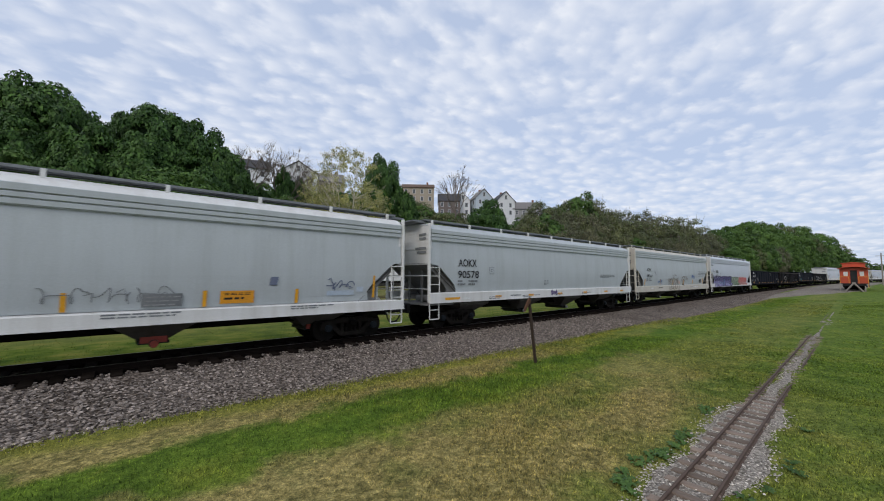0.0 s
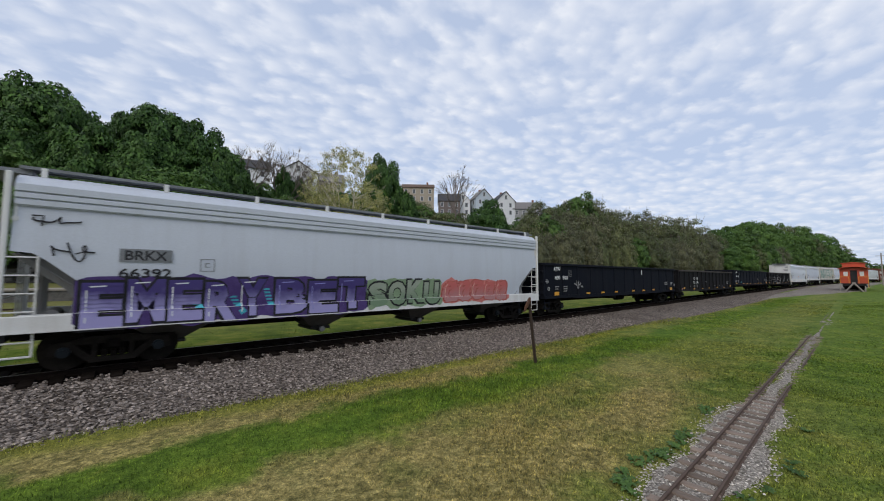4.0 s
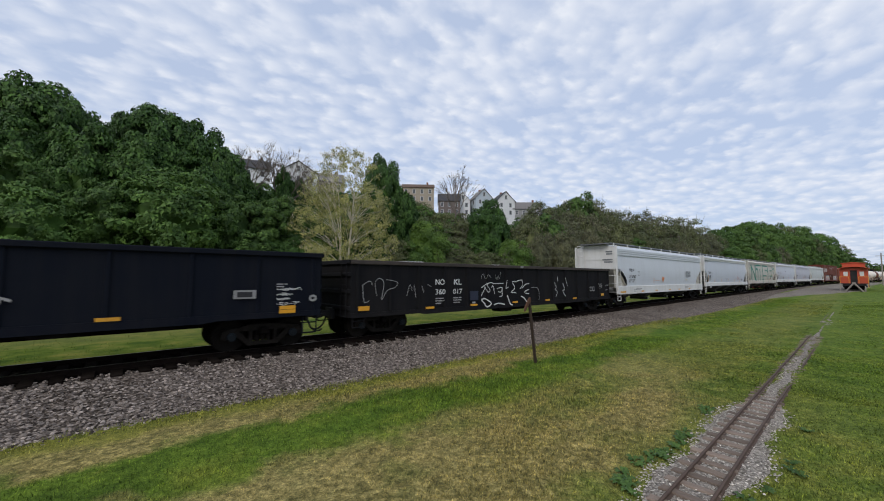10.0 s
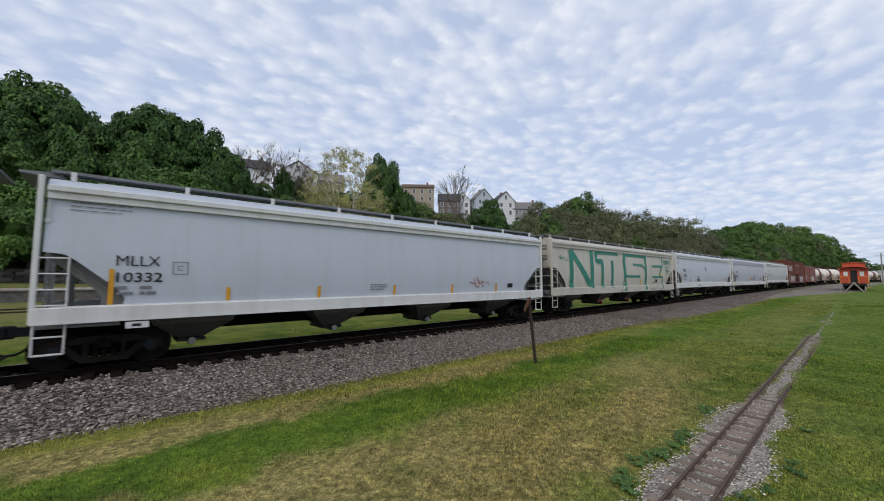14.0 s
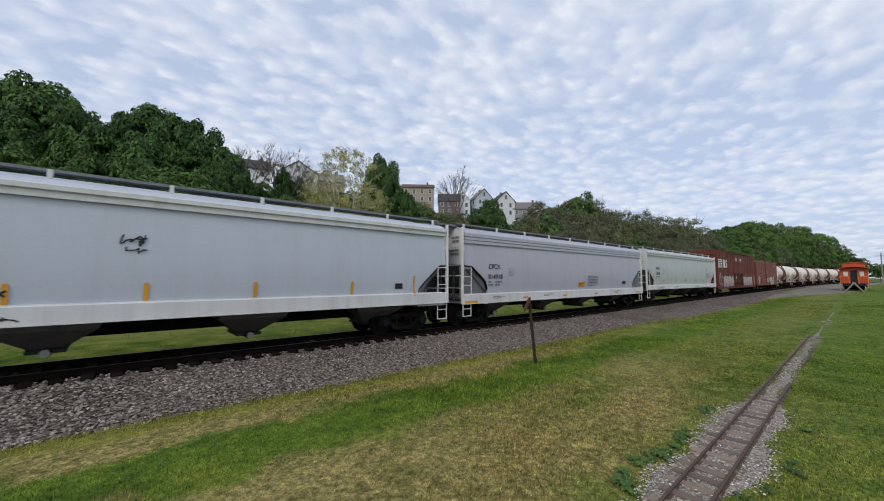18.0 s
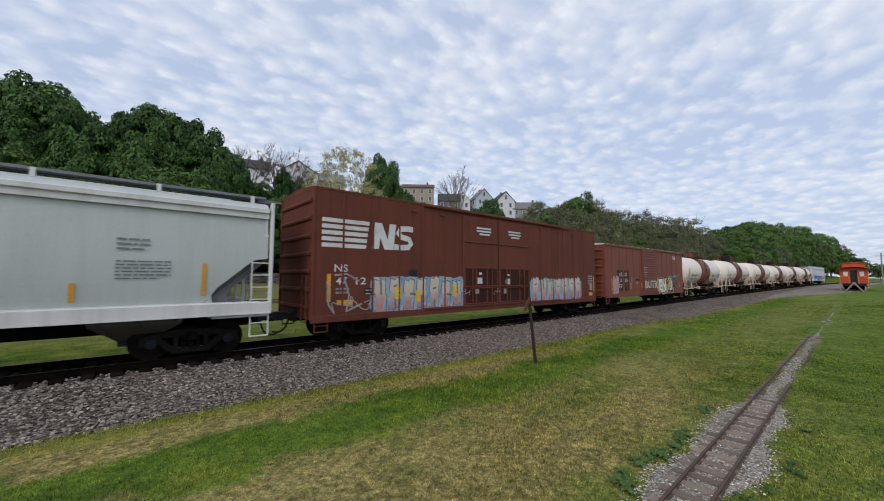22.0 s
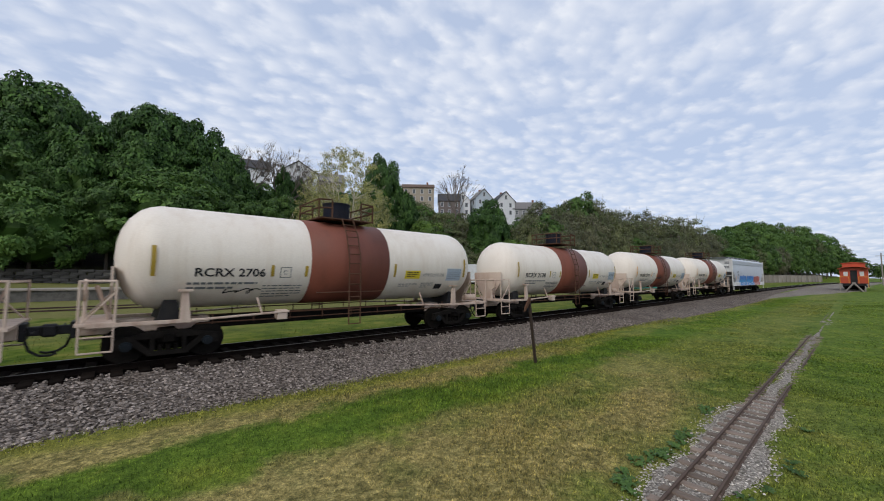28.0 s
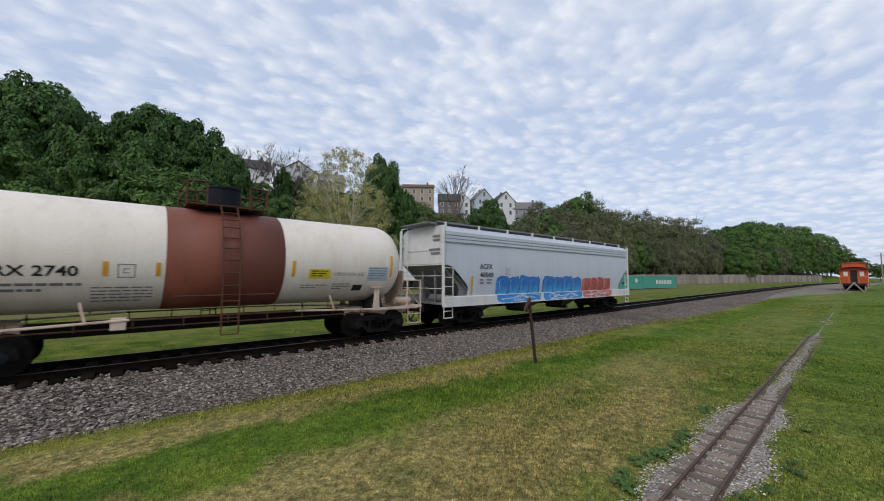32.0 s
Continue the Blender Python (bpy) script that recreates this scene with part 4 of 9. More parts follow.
def ladder(car, name, a, b, z0, z1, n, mat, y, r=0.022, along="x"):
    """A ladder between the uprights a and b (x along the side, or y on an end)."""
    bm = bmesh.new()
    def at(u, z):
        return (u, y, z) if along == "x" else (y, u, z)
    rod(bm, at(a, z0), at(a, z1), r)
    rod(bm, at(b, z0), at(b, z1), r)
    for i in range(n):
        z = z0 + 0.03 + (z1 - z0 - 0.06) * i / (n - 1)
        rod(bm, at(a, z), at(b, z), r * 0.8)
    return part(name, bm, mat, car)


def stirrup(car, x0, x1, mat, y=-1.58, z=1.1, low=0.48):
    for s in (y, -y):
        bm = bmesh.new()
        rod(bm, (x0, s, z), (x0, s, low), 0.022)
        rod(bm, (x1, s, z), (x1, s, low), 0.022)
        rod(bm, (x0, s, low), (x1, s, low), 0.024)
        rod(bm, (x0, s, (z + low) / 2 + .05), (x1, s, (z + low) / 2 + .05), 0.02)
        part("step", bm, mat, car)


# ---- covered hopper
SILLS = {0: (1.03, 1.37), 1: (1.17, 1.58), 2: (1.02, 1.46), 3: (1.02, 1.38), 8: (0.97, 1.54), 9: (1.18, 1.54), 10: (1.17, 1.60), 11: (1.17, 1.60), 12: (1.04, 1.47), 13: (1.16, 1.50), 22: (0.98, 1.40)}
INSET = {1: 2.1, 8: 1.38, 9: 1.25, 12: 1.25}


def bulge(z):
    """How far a hopper's curved side sheet stands out from the car's middle line."""
    u = min(max((z - 1.35) / 2.55, 0.0), 1.0)
    return 1.505 + 0.105 * math.sin(math.pi * u ** 0.85) + 0.03 * u


def hopper_car(i, body, sill, label, style="groove", bays=4, round_cut=False, cap="white_cap", walk_mat="grating", roof=None, slope="slope"):
    a, b = CARS[i]
    L, W = b - a, 1.58
    h = L / 2
    foot, rim = SILLS[i]
    car = tagged(empty("hopper_car", on_track((a + b) / 2)), label, "hopper car", "freight cars of the train")
    wall, edge = P_[body], P_[sill]
    roof_mat = P_[roof or body]
    # side sheets with the cut-away corners
    if round_cut:
        cut = [(0.62, 2.76), (0.80, 2.62), (1.30, 2.28), (1.62, 2.0), (1.72, 1.72), (1.66, 1.40)]
    else:
        cut = [(0.46, 2.74), (0.66, 2.60), (1.42, 1.93), (1.56, 1.72), (1.50, 1.40)]
    low = [(-h + x, z) for x, z in cut[::-1]]
    top_z = 3.80 if style == "groove" else 4.02
    outline = [(-h + 0.12, top_z)] + [(-h + 0.12, 2.78)] + low[::-1] + [(h - x, z) for x, z in cut[::-1]] + [(h - 0.12, 2.78), (h - 0.12, top_z)]
    for s in (-1, 1):
        bm = bmesh.new()
        bm.faces.new([bm.verts.new((x, 0, z)) for x, z in outline])
        for k in range(1, 12):
            bmesh.ops.bisect_plane(bm, geom=bm.verts[:] + bm.edges[:] + bm.faces[:], plane_co=(0, 0, 1.4 + 0.22 * k), plane_no=(0, 0, 1))
        for v in bm.verts:
            v.co.y = s * (bulge(v.co.z) - 0.02)
        bmesh.ops.recalc_face_normals(bm, faces=bm.faces[:])
        bmesh.ops.solidify(bm, geom=bm.faces[:], thickness=0.02)
        bmesh.ops.recalc_face_normals(bm, faces=bm.faces[:])
        part("side_sheet", bm, wall, car)
        # upper band: grooves or a plain lip
        bm = bmesh.new()
        if style == "groove":
            for z0, z1, o in ((3.79, 3.915, 0.0), (3.945, 4.06, 0.015), (4.09, 4.265, 0.02)):
                box(bm, -h + 0.12, h - 0.12, s * (W + o) - 0.02, s * (W + o) + 0.02, z0, z1, 0.012)
            box(bm, -h + 0.12, h - 0.12, s * (W - 0.03) - 0.02, s * (W - 0.03) + 0.02, 3.77, 4.28)
        else:
            box(bm, -h + 0.12, h - 0.12, s * (W + 0.05) - 0.035, s * (W + 0.05) + 0.035, 4.16, 4.30, 0.015)
            box(bm, -h + 0.12, h - 0.12, s * W - 0.02, s * W + 0.02, 4.0, 4.2)
        part("top_chord", bm, wall if style == "groove" else edge, car)
        bm = bmesh.new()
        box(bm, -h, h, s * (W + 0.03) - 0.06, s * (W + 0.03) + 0.06, foot, rim, 0.02)
        box(bm, -h, h, s * (W + 0.03) - 0.09, s * (W + 0.03) + 0.09, foot - 0.01, foot + 0.015)
        box(bm, -h + 0.3, h - 0.3, s * (W - 0.03) - 0.05, s * (W - 0.03) + 0.03, rim - 0.02, rim + 0.02)
        part("side_sill", bm, edge, car)
    for s in (-1, 1):
        for e in (-1, 1):
            bm = bmesh.new()
            if round_cut:
                pts = [(0.06, 1.42), (0.06, 2.74)] + cut + [(1.75, 1.42)]
            else:
                pts = [(max(x - 0.42, 0.1), z) for x, z in cut] + [(x + 0.12, z) for x, z in cut[::-1]]
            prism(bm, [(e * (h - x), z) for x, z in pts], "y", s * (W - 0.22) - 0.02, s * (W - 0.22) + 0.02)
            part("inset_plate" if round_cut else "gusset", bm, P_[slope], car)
    # roof, a shallow arch
    arc = [(-W - 0.02, 4.27), (-1.45, 4.42), (-1.15, 4.52), (-0.6, 4.58), (0, 4.6), (0.6, 4.58), (1.15, 4.52), (1.45, 4.42), (W + 0.02, 4.27)]
    bm = bmesh.new()
    prism(bm, arc + [(y, z - 0.05) for y, z in arc[::-1]], "x", -h + 0.12, h - 0.12)
    part("roof", bm, roof_mat, car)
    # ends: upper sheet, slope sheet, corner posts
    for s in (-1, 1):
        x = s * (h - 0.16)
        bm = bmesh.new()
        prism(bm, [(-W + 0.02, 2.78), (-W + 0.02, 4.27)] + [(y, z - 0.02) for y, z in arc[1:-1]] + [(W - 0.02, 4.27), (W - 0.02, 2.78)], "x", x - 0.02, x + 0.02)
        box(bm, x - 0.05, x + 0.05, -W, W, 3.45, 3.53)
        part("end_sheet", bm, edge, car)
        if s < 0:
            vs, fs = [], []
            for r, (ya, yb) in enumerate(((-1.25, -0.75), (-1.25, -0.78), (-1.25, -0.5), (-1.25, -0.62))):
                zz = 4.02 - r * 0.17 - (0.25 if r > 1 else 0)
                k = len(vs)
                vs += [(x - 0.055, ya, zz), (x - 0.055, ya, zz + 0.1), (x - 0.055, yb, zz + 0.1), (x - 0.055, yb, zz)]
                fs.append((k, k + 1, k + 2, k + 3))
            mesh_ob("stencil_block", vs, fs, M["faint_ink"], car)["kind"] = "stuff"
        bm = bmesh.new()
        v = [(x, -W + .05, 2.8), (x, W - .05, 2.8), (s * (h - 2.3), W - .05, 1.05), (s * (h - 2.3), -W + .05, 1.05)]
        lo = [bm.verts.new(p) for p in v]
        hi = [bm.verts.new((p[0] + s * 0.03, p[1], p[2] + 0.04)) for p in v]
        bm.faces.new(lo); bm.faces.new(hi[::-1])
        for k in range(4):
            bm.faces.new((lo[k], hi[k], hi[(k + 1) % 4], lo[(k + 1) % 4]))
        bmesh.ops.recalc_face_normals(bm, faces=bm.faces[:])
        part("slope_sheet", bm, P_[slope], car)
        bm = bmesh.new()
        box(bm, s * (h - 0.55), s * (h - 0.47), -0.5, -0.42, 1.0, 2.6)
        box(bm, s * (h - 0.55), s * (h - 0.47), 0.42, 0.5, 1.0, 2.6)
        box(bm, s * (h - 1.5), s * (h - 0.05), -1.5, 1.5, 1.06, 1.12)
        rod(bm, (s * (h - 0.75), -0.95, 1.3), (s * (h - 0.75), 0.1, 1.3), 0.16, 12)
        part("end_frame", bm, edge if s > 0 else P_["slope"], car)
        for y in (-1, 1):
            bm = bmesh.new()
            box(bm, s * (h - 0.02) - 0.05, s * (h - 0.02) + 0.05, y * W - 0.06, y * W + 0.06, foot, 4.50, 0.015)
            part("corner_post", bm, edge, car)
        xa, xb = s * (h - 0.05), s * (h - 0.55)
        ladder(car, "side_ladder", xa, xb, foot + 0.02, 2.68, 5, edge, -W - 0.03)
        ladder(car, "end_ladder", 0.95, 1.42, 1.2, 4.6, 9, edge, s * (h + 0.05), along="y")
        stirrup(car, min(xa, xb), max(xa, xb), edge, -1.58, foot, 0.50)
        bm = bmesh.new()
        prism(bm, [(s * (h - 0.3), 4.56), (s * (h + 0.42), 4.62), (s * (h + 0.42), 4.67), (s * (h - 0.3), 4.70)], "y", -1.0, 1.0)
        part("crossover_board", bm, M[walk_mat], car)
        bm = bmesh.new()
        for k, zz in enumerate((1.75, 2.3)):
            rod(bm, (s * (h + 0.02), -W, zz), (s * (h + 0.02), W, zz), 0.018)
        part("end_rail", bm, edge, car)
    # running boards on brackets, hatch trough
    for y in (-0.92, 0.92):
        bm = bmesh.new()
        box(bm, -h + 0.1, h - 0.1, y - 0.22, y + 0.22, 4.70, 4.725)
        box(bm, -h + 0.1, h - 0.1, y - 0.24, y - 0.21, 4.67, 4.74)
        box(bm, -h + 0.1, h - 0.1, y + 0.21, y + 0.24, 4.67, 4.74)
        rb = part("running_board", bm, M[walk_mat], car)
        n = 9
        for k in range(n):
            x = -h + 0.5 + (L - 1.0) * k / (n - 1)
            if k == 0 and y < 0:
                bm = bmesh.new()
                box(bm, -0.05, 0.05, -0.035, 0.035, 0, 0.22, 0.008)
                brk = baked("bracket", bm, edge)
            link("bracket", brk, rb, pose(x, y - 0.26 * (1 if y < 0 else -1), 4.50))
    bm = bmesh.new()
    box(bm, -h + 0.9, h - 0.9, -0.33, 0.33, 4.56, 4.70, 0.03)
    part("hatch", bm, roof_mat, car)
    # discharge bays
    span = L - 6.2
    for k in range(bays):
        x = -span / 2 + span * k / (bays - 1)
        bm = bmesh.new()
        w0, w1 = 1.0, 0.32
        top = [(x - w0, -1.25, 1.14), (x + w0, -1.25, 1.14), (x + w0, 1.25, 1.14), (x - w0, 1.25, 1.14)]
        mid = [(x - w0 * .93, -1.2, 0.98), (x + w0 * .93, -1.2, 0.98), (x + w0 * .93, 1.2, 0.98), (x - w0 * .93, 1.2, 0.98)]
        bot = [(x - w1, -0.5, 0.50), (x + w1, -0.5, 0.50), (x + w1, 0.5, 0.50), (x - w1, 0.5, 0.50)]
        rings = [[bm.verts.new(p) for p in r] for r in (top, mid, bot)]
        for r0, r1 in zip(rings, rings[1:]):
            for j in range(4):
                bm.faces.new((r0[j], r0[(j + 1) % 4], r1[(j + 1) % 4], r1[j]))
        bm.faces.new(rings[2])
        bmesh.ops.recalc_face_normals(bm, faces=bm.faces[:])
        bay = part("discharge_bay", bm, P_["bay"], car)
        bm = bmesh.new()
        box(bm, x - 0.36, x + 0.36, -0.62, 0.62, 0.40, 0.5, 0.02)
        rod(bm, (x, -0.72, 0.42), (x, 0.72, 0.42), 0.11, 12)
        part("outlet_gate", bm, M["black"], bay)
        bm = bmesh.new()
        rod(bm, (x, -0.80, 0.42), (x, -0.72, 0.42), 0.095, 14)
        if cap == "red_cap":
            box(bm, x - 0.3, x + 0.3, -0.66, -0.63, 0.44, 0.62)
        part("outlet_cap", bm, M[cap], bay)
    running_gear(car, L, INSET.get(i, 1.9))
    TRAIN.append(car)
    side = lambda x, z: (-W - 0.093) if z < rim + 0.01 else -bulge(z) - 0.003
    return car, h, side


def marks(car, h, side, top, number, x0, x1, z, hh, n0, n1, nz, nh, mat="ink"):
    """Reporting mark and number, each with its left end, right end, foot and height, and two stencilled lines below."""
    write(car, top, -h + x0, z, hh, M[mat], side, x1 - x0, 0.0 if "M" in top else 0.012)
    write(car, number, -h + n0, nz, nh, M[mat], side, n1 - n0, 0.012)
    for k in range(2):
        for u, v in ((0.0, 0.38), (0.50, 1.0)):
            small_print(car, -h + n0 + u * (n1 - n0), -h + n0 + v * (n1 - n0), nz - 0.17 - 0.14 * k, 1, M["faint_ink"], side, 0.13, 0.075, 3 + k)


def consist_square(car, x, z, side, mat="faint_ink"):
    vs, fs = [], []
    for a, b, c, d in ((-.17, .17, .15, .17), (-.17, .17, -.17, -.15), (-.17, -.15, -.15, .15), (.15, .17, -.15, .15), (-.06, .06, .04, .06), (-.06, .06, -.06, -.04), (-.06, -.04, -.04, .04)):
        k = len(vs)
        vs += [(x + p, side(x + p, z + q) - 0.005, z + q) for p, q in ((a, c), (b, c), (b, d), (a, d))]
        fs.append((k, k + 1, k + 2, k + 3))
    mesh_ob("stencil_square", vs, fs, M[mat], car)


def uprights(car, h, side, xs, z0=1.63, z1=2.08, w=0.1, mat="yellow"):
    for x in xs:
        patch(car, "reflector", -h + x, -h + x + w, z0, z1, M[mat], side, rows=2)


def flats(car, h, side, xs, z0=1.24, z1=1.35, w=0.46, mat="yellow"):
    for x in xs:
        patch(car, "reflector", -h + x, -h + x + w, z0, z1, M[mat], side, rows=1)


def sill_print(car, h, side, xs):
    for k, (x, w) in enumerate(xs):
        small_print(car, -h + x, -h + x + w, 1.30, 2, M["faint_ink"], side, 0.07, 0.035, k)


def make_hoppers(i):
    if i == 0:
        car, h, sd = hopper_car(0, "grey", "white", "light grey covered hopper car with faded scribbles", cap="red_cap", walk_mat="grating", roof="white")
        uprights(car, h, sd, (10.3, 13.05, 15.55), 1.42, 1.86); uprights(car, h, sd, (18.35,), 1.5, 2.3, 0.08)
        patch(car, "placard", 3.62, 4.5, 1.48, 1.84, M["orange"], sd); small_print(car, 3.72, 4.4, 1.72, 2, M["ink"], sd, 0.13, 0.06)
        patch(car, "faded_panel", 1.9, 2.75, 1.46, 1.80, M["faint_ink"], sd); small_print(car, 1.95, 2.7, 1.7, 3, M["dull_ink"], sd, 0.1, 0.03, proud=0.009); patch(car, "paint_patch", 4.9, 5.12, 1.98, 2.24, M["g_slate"], sd, skew=0.05)
        for u0, u1, sq in ((-2.4, -0.4, 3), (-0.1, 1.0, 4), (1.0, 1.8, 6), (1.6, 2.7, 7)):
            scrawl(car, u0, u1, 1.55, 2.02, M["faint_ink"], sd, sq, 0.035, 4)
        scrawl(car, 6.72, 7.75, 1.78, 2.15, M["g_slate"], sd, 5, 0.06, 6); patch(car, "white_panel", 7.85, 8.1, 1.72, 1.9, M["sky_panel"], sd)
        patch(car, "faded_panel", 6.75, 7.75, 1.62, 1.78, M["sky_panel"], sd); sill_print(car, h, sd, ((5.8, 1.2), (11, 1.6), (15.4, 1.4)))
    elif i == 1:
        car, h, sd = hopper_car(1, "grey", "white", "light grey covered hopper car with black lettering", cap="white_cap")
        marks(car, h, sd, "AOKX", "90578", 1.66, 2.83, 2.72, 0.34, 1.62, 2.96, 2.21, 0.33); consist_square(car, -h + 3.85, 2.57, sd)
        flats(car, h, sd, (4.05, 6.7, 9.5, 12.4, 15.2, 17.6), 1.28, 1.38); flats(car, h, sd, (0.82,), 1.28, 1.38, 0.88); patch(car, "white_panel", -h + 1.92, -h + 2.36, 1.27, 1.37, M["white_ink"], sd)
        scrawl(car, -h + 8.75, -h + 9.5, 1.24, 1.56, M["g_purple"], sd, 8, 0.09, 9); small_print(car, -h + 8.25, -h + 8.7, 2.05, 4, M["faint_ink"], sd, 0.07, 0.03); small_print(car, -h + 14.8, -h + 16.9, 2.40, 3, M["faint_ink"], sd, 0.08, 0.035); small_print(car, -h + 5.2, -h + 6.4, 1.32, 1, M["faint_ink"], sd, 0.07, 0.06)
        sill_print(car, h, sd, ((3.6, .9), (6.2, 1.5), (9.2, .8), (12.2, 1.2)))
    elif i == 2:
        car, h, sd = hopper_car(2, "grey", "cream", "cream-grey covered hopper car with outlined graffiti tags", cap="white_cap", roof="cream")
        marks(car, h, sd, "ACFX", "69341", 2.12, 3.07, 2.67, 0.25, 2.10, 3.24, 2.19, 0.23); consist_square(car, -h + 3.96, 2.54, sd)
        uprights(car, h, sd, (1.72,), 1.6, 2.02, 0.16); uprights(car, h, sd, (5.0, 8.05, 10.85, 13.55), 1.55, 2.0); uprights(car, h, sd, (16.77,), 1.55, 2.09, 0.17)
        patch(car, "white_panel", -h + 2.8, -h + 3.3, 1.22, 1.34, M["white_ink"], sd); small_print(car, -h + 4.4, -h + 5.6, 1.27, 1, M["ink"], sd, 0.07, 0.06); patch(car, "white_panel", -h + 13.3, -h + 15.0, 1.2, 1.32, M["white_ink"], sd)
        B = -h
        # hollow brown letter forms that cannot be read
        for k in range(5):
            u, v = B + 6.9 + k * 0.52, B + 7.36 + k * 0.52
            lo, hi = 1.08 + 0.05 * (k % 2), 2.05 + 0.06 * (k % 3)
            m = (u + v) / 2
            forms = ([(u, lo), (u + 0.03, hi), (u + 0.2, hi - 0.02), (m + 0.02, lo + 0.45), (v - 0.14, hi), (v, hi), (v + 0.02, lo), (v - 0.16, lo), (u + 0.16, lo + 0.06), (u, lo)],
                     [(u, lo + 0.08), (u - 0.02, hi - 0.2), (m, hi), (v, hi - 0.1), (v - 0.02, hi - 0.35), (m + 0.05, hi - 0.4), (v + 0.03, lo + 0.25), (m, lo), (u, lo + 0.08)],
                     [(u + 0.05, lo), (u, hi - 0.1), (u + 0.15, hi), (v - 0.05, hi - 0.12), (v, lo + 0.5), (v - 0.12, lo + 0.42), (v, lo), (m, lo + 0.1), (u + 0.05, lo)])
            ribbon(car, "graffiti_outline", [forms[(k * 2 + k // 3) % 3]], 0.05, M["g_umber"], sd, 0.007)
        scrawl(car, B + 7.9, B + 8.9, 2.18, 2.5, M["g_umber"], sd, 16, 0.05, 5); scrawl(car, B + 4.4, B + 5.6, 1.6, 2.05, M["g_deep"], sd, 11, 0.05, 6); scrawl(car, B + 9.45, B + 9.95, 1.5, 2.05, M["g_peach"], sd, 18, 0.09, 5)
        ribbon(car, "graffiti_tag", [[(B + 10.55, 2.2), (B + 10.4, 1.95), (B + 10.62, 1.75), (B + 10.7, 1.45), (B + 11.0, 1.45), (B + 11.05, 1.75), (B + 11.32, 2.0), (B + 11.15, 2.28), (B + 10.55, 2.2)]], 0.07, M["g_umber"], sd); scrawl(car, B + 10.65, B + 11.15, 1.85, 2.1, M["g_umber"], sd, 19, 0.05, 4)
        write(car, "OOOZ", B + 11.3, 2.16, 0.15, M["g_umber"], sd, 0.62, 0.0, "graffiti_tag", slant=0.1); write(car, "BEEF", B + 11.55, 1.94, 0.16, M["g_umber"], sd, 0.72, 0.0, "graffiti_tag", slant=0.1); scrawl(car, B + 13.15, B + 14.2, 2.0, 2.45, M["g_deep"], sd, 15, 0.09, 6)
        small_print(car, B + 15.35, B + 17.9, 2.76, 4, M["faint_ink"], sd, 0.15, 0.05); patch(car, "placard", B + 15.8, B + 16.3, 1.66, 2.0, M["ink"], sd)
        sill_print(car, h, sd, ((7, 1.5), (12.6, 1.2)))
    elif i == 3:
        car, h, sd = hopper_car(3, "blue_grey", "white", "pale grey covered hopper car with purple, green and red graffiti", cap="white_cap")
        patch(car, "faded_panel", -h + 1.9, -h + 2.95, 2.60, 2.92, M["faint_ink"], sd, 0.004)
        write(car, "BRKX", -h + 2.0, 2.64, 0.24, M["ink"], sd, 0.85, 0.02); write(car, "66392", -h + 1.9, 2.2, 0.24, M["ink"], sd, 1.05, 0.02)
        consist_square(car, -h + 3.75, 2.55, sd)
        halo(car, -h + 1.15, -h + 8.75, 1.02, 2.24, M["g_purple"], sd, 41); halo(car, -h + 8.7, -h + 12.3, 1.12, 2.16, M["g_green"], sd, 43); halo(car, -h + 12.3, -h + 16.7, 1.16, 2.12, M["g_rose"], sd, 44)
        sprayed_word(car, "EMERY", -h + 1.25, -h + 5.35, 1.06, 2.16, M["fade_violet"], M["g_black"], sd, M["g_white"])
        sprayed_word(car, "BET", -h + 5.55, -h + 8.65, 1.10, 2.18, M["fade_violet"], M["g_black"], sd, M["g_lilac"])
        sprayed_word(car, "SOKU", -h + 8.8, -h + 12.2, 1.18, 2.10, M["fade_green"], M["g_black"], sd)
        bubble_row(car, -h + 12.4, -h + 16.6, 1.2, 2.08, [M["fade_rose"]], M["g_red"], sd, 44, 5, M["g_peach"])
        ribbon(car, "graffiti_spray", [[(-h + 3.5, 1.6), (-h + 3.75, 1.2)], [(-h + 4.4, 1.7), (-h + 4.7, 1.2)], [(-h + 5.3, 1.9), (-h + 5.5, 1.3)]], 0.16, M["g_cyan"], sd, 0.005)
        scrawl(car, -h + 0.35, -h + 1.2, 3.35, 3.6, M["ink"], sd, 45, 0.06, 4); scrawl(car, -h + 0.66, -h + 1.5, 2.55, 3.1, M["ink"], sd, 46, 0.06, 5)
    elif i == 8:
        car, h, sd = hopper_car(8, "bright", "white", "pale grey covered hopper car with an orange heart", round_cut=True, slope="cream")
        marks(car, h, sd, "EQUX", "016740", 2.0, 2.88, 2.60, 0.25, 1.98, 3.12, 2.12, 0.24); consist_square(car, -h + 3.7, 2.49, sd)
        flats(car, h, sd, (4.0, 6.8, 9.9, 12.35, 15.2), 1.07, 1.16); patch(car, "reflector", -h + .3, -h + 1.2, 1.07, 1.17, M["yellow"], sd); patch(car, "jacking_mark", -h + 2.6, -h + 2.95, 1.12, 1.26, M["faint_ink"], sd); patch(car, "jacking_mark", -h + 2.64, -h + 2.91, 1.15, 1.23, M["white_ink"], sd, 0.008)
        hx, hz, vs = -h + 8.8, 2.02, []
        for k in range(28):
            q = 2 * math.pi * k / 28
            x = hx + 0.0168 * 16 * math.sin(q) ** 3
            z = hz + 0.0185 * (13 * math.cos(q) - 5 * math.cos(2 * q) - 2 * math.cos(3 * q) - math.cos(4 * q))
            vs.append((x, sd(x, z) - 0.006, z))
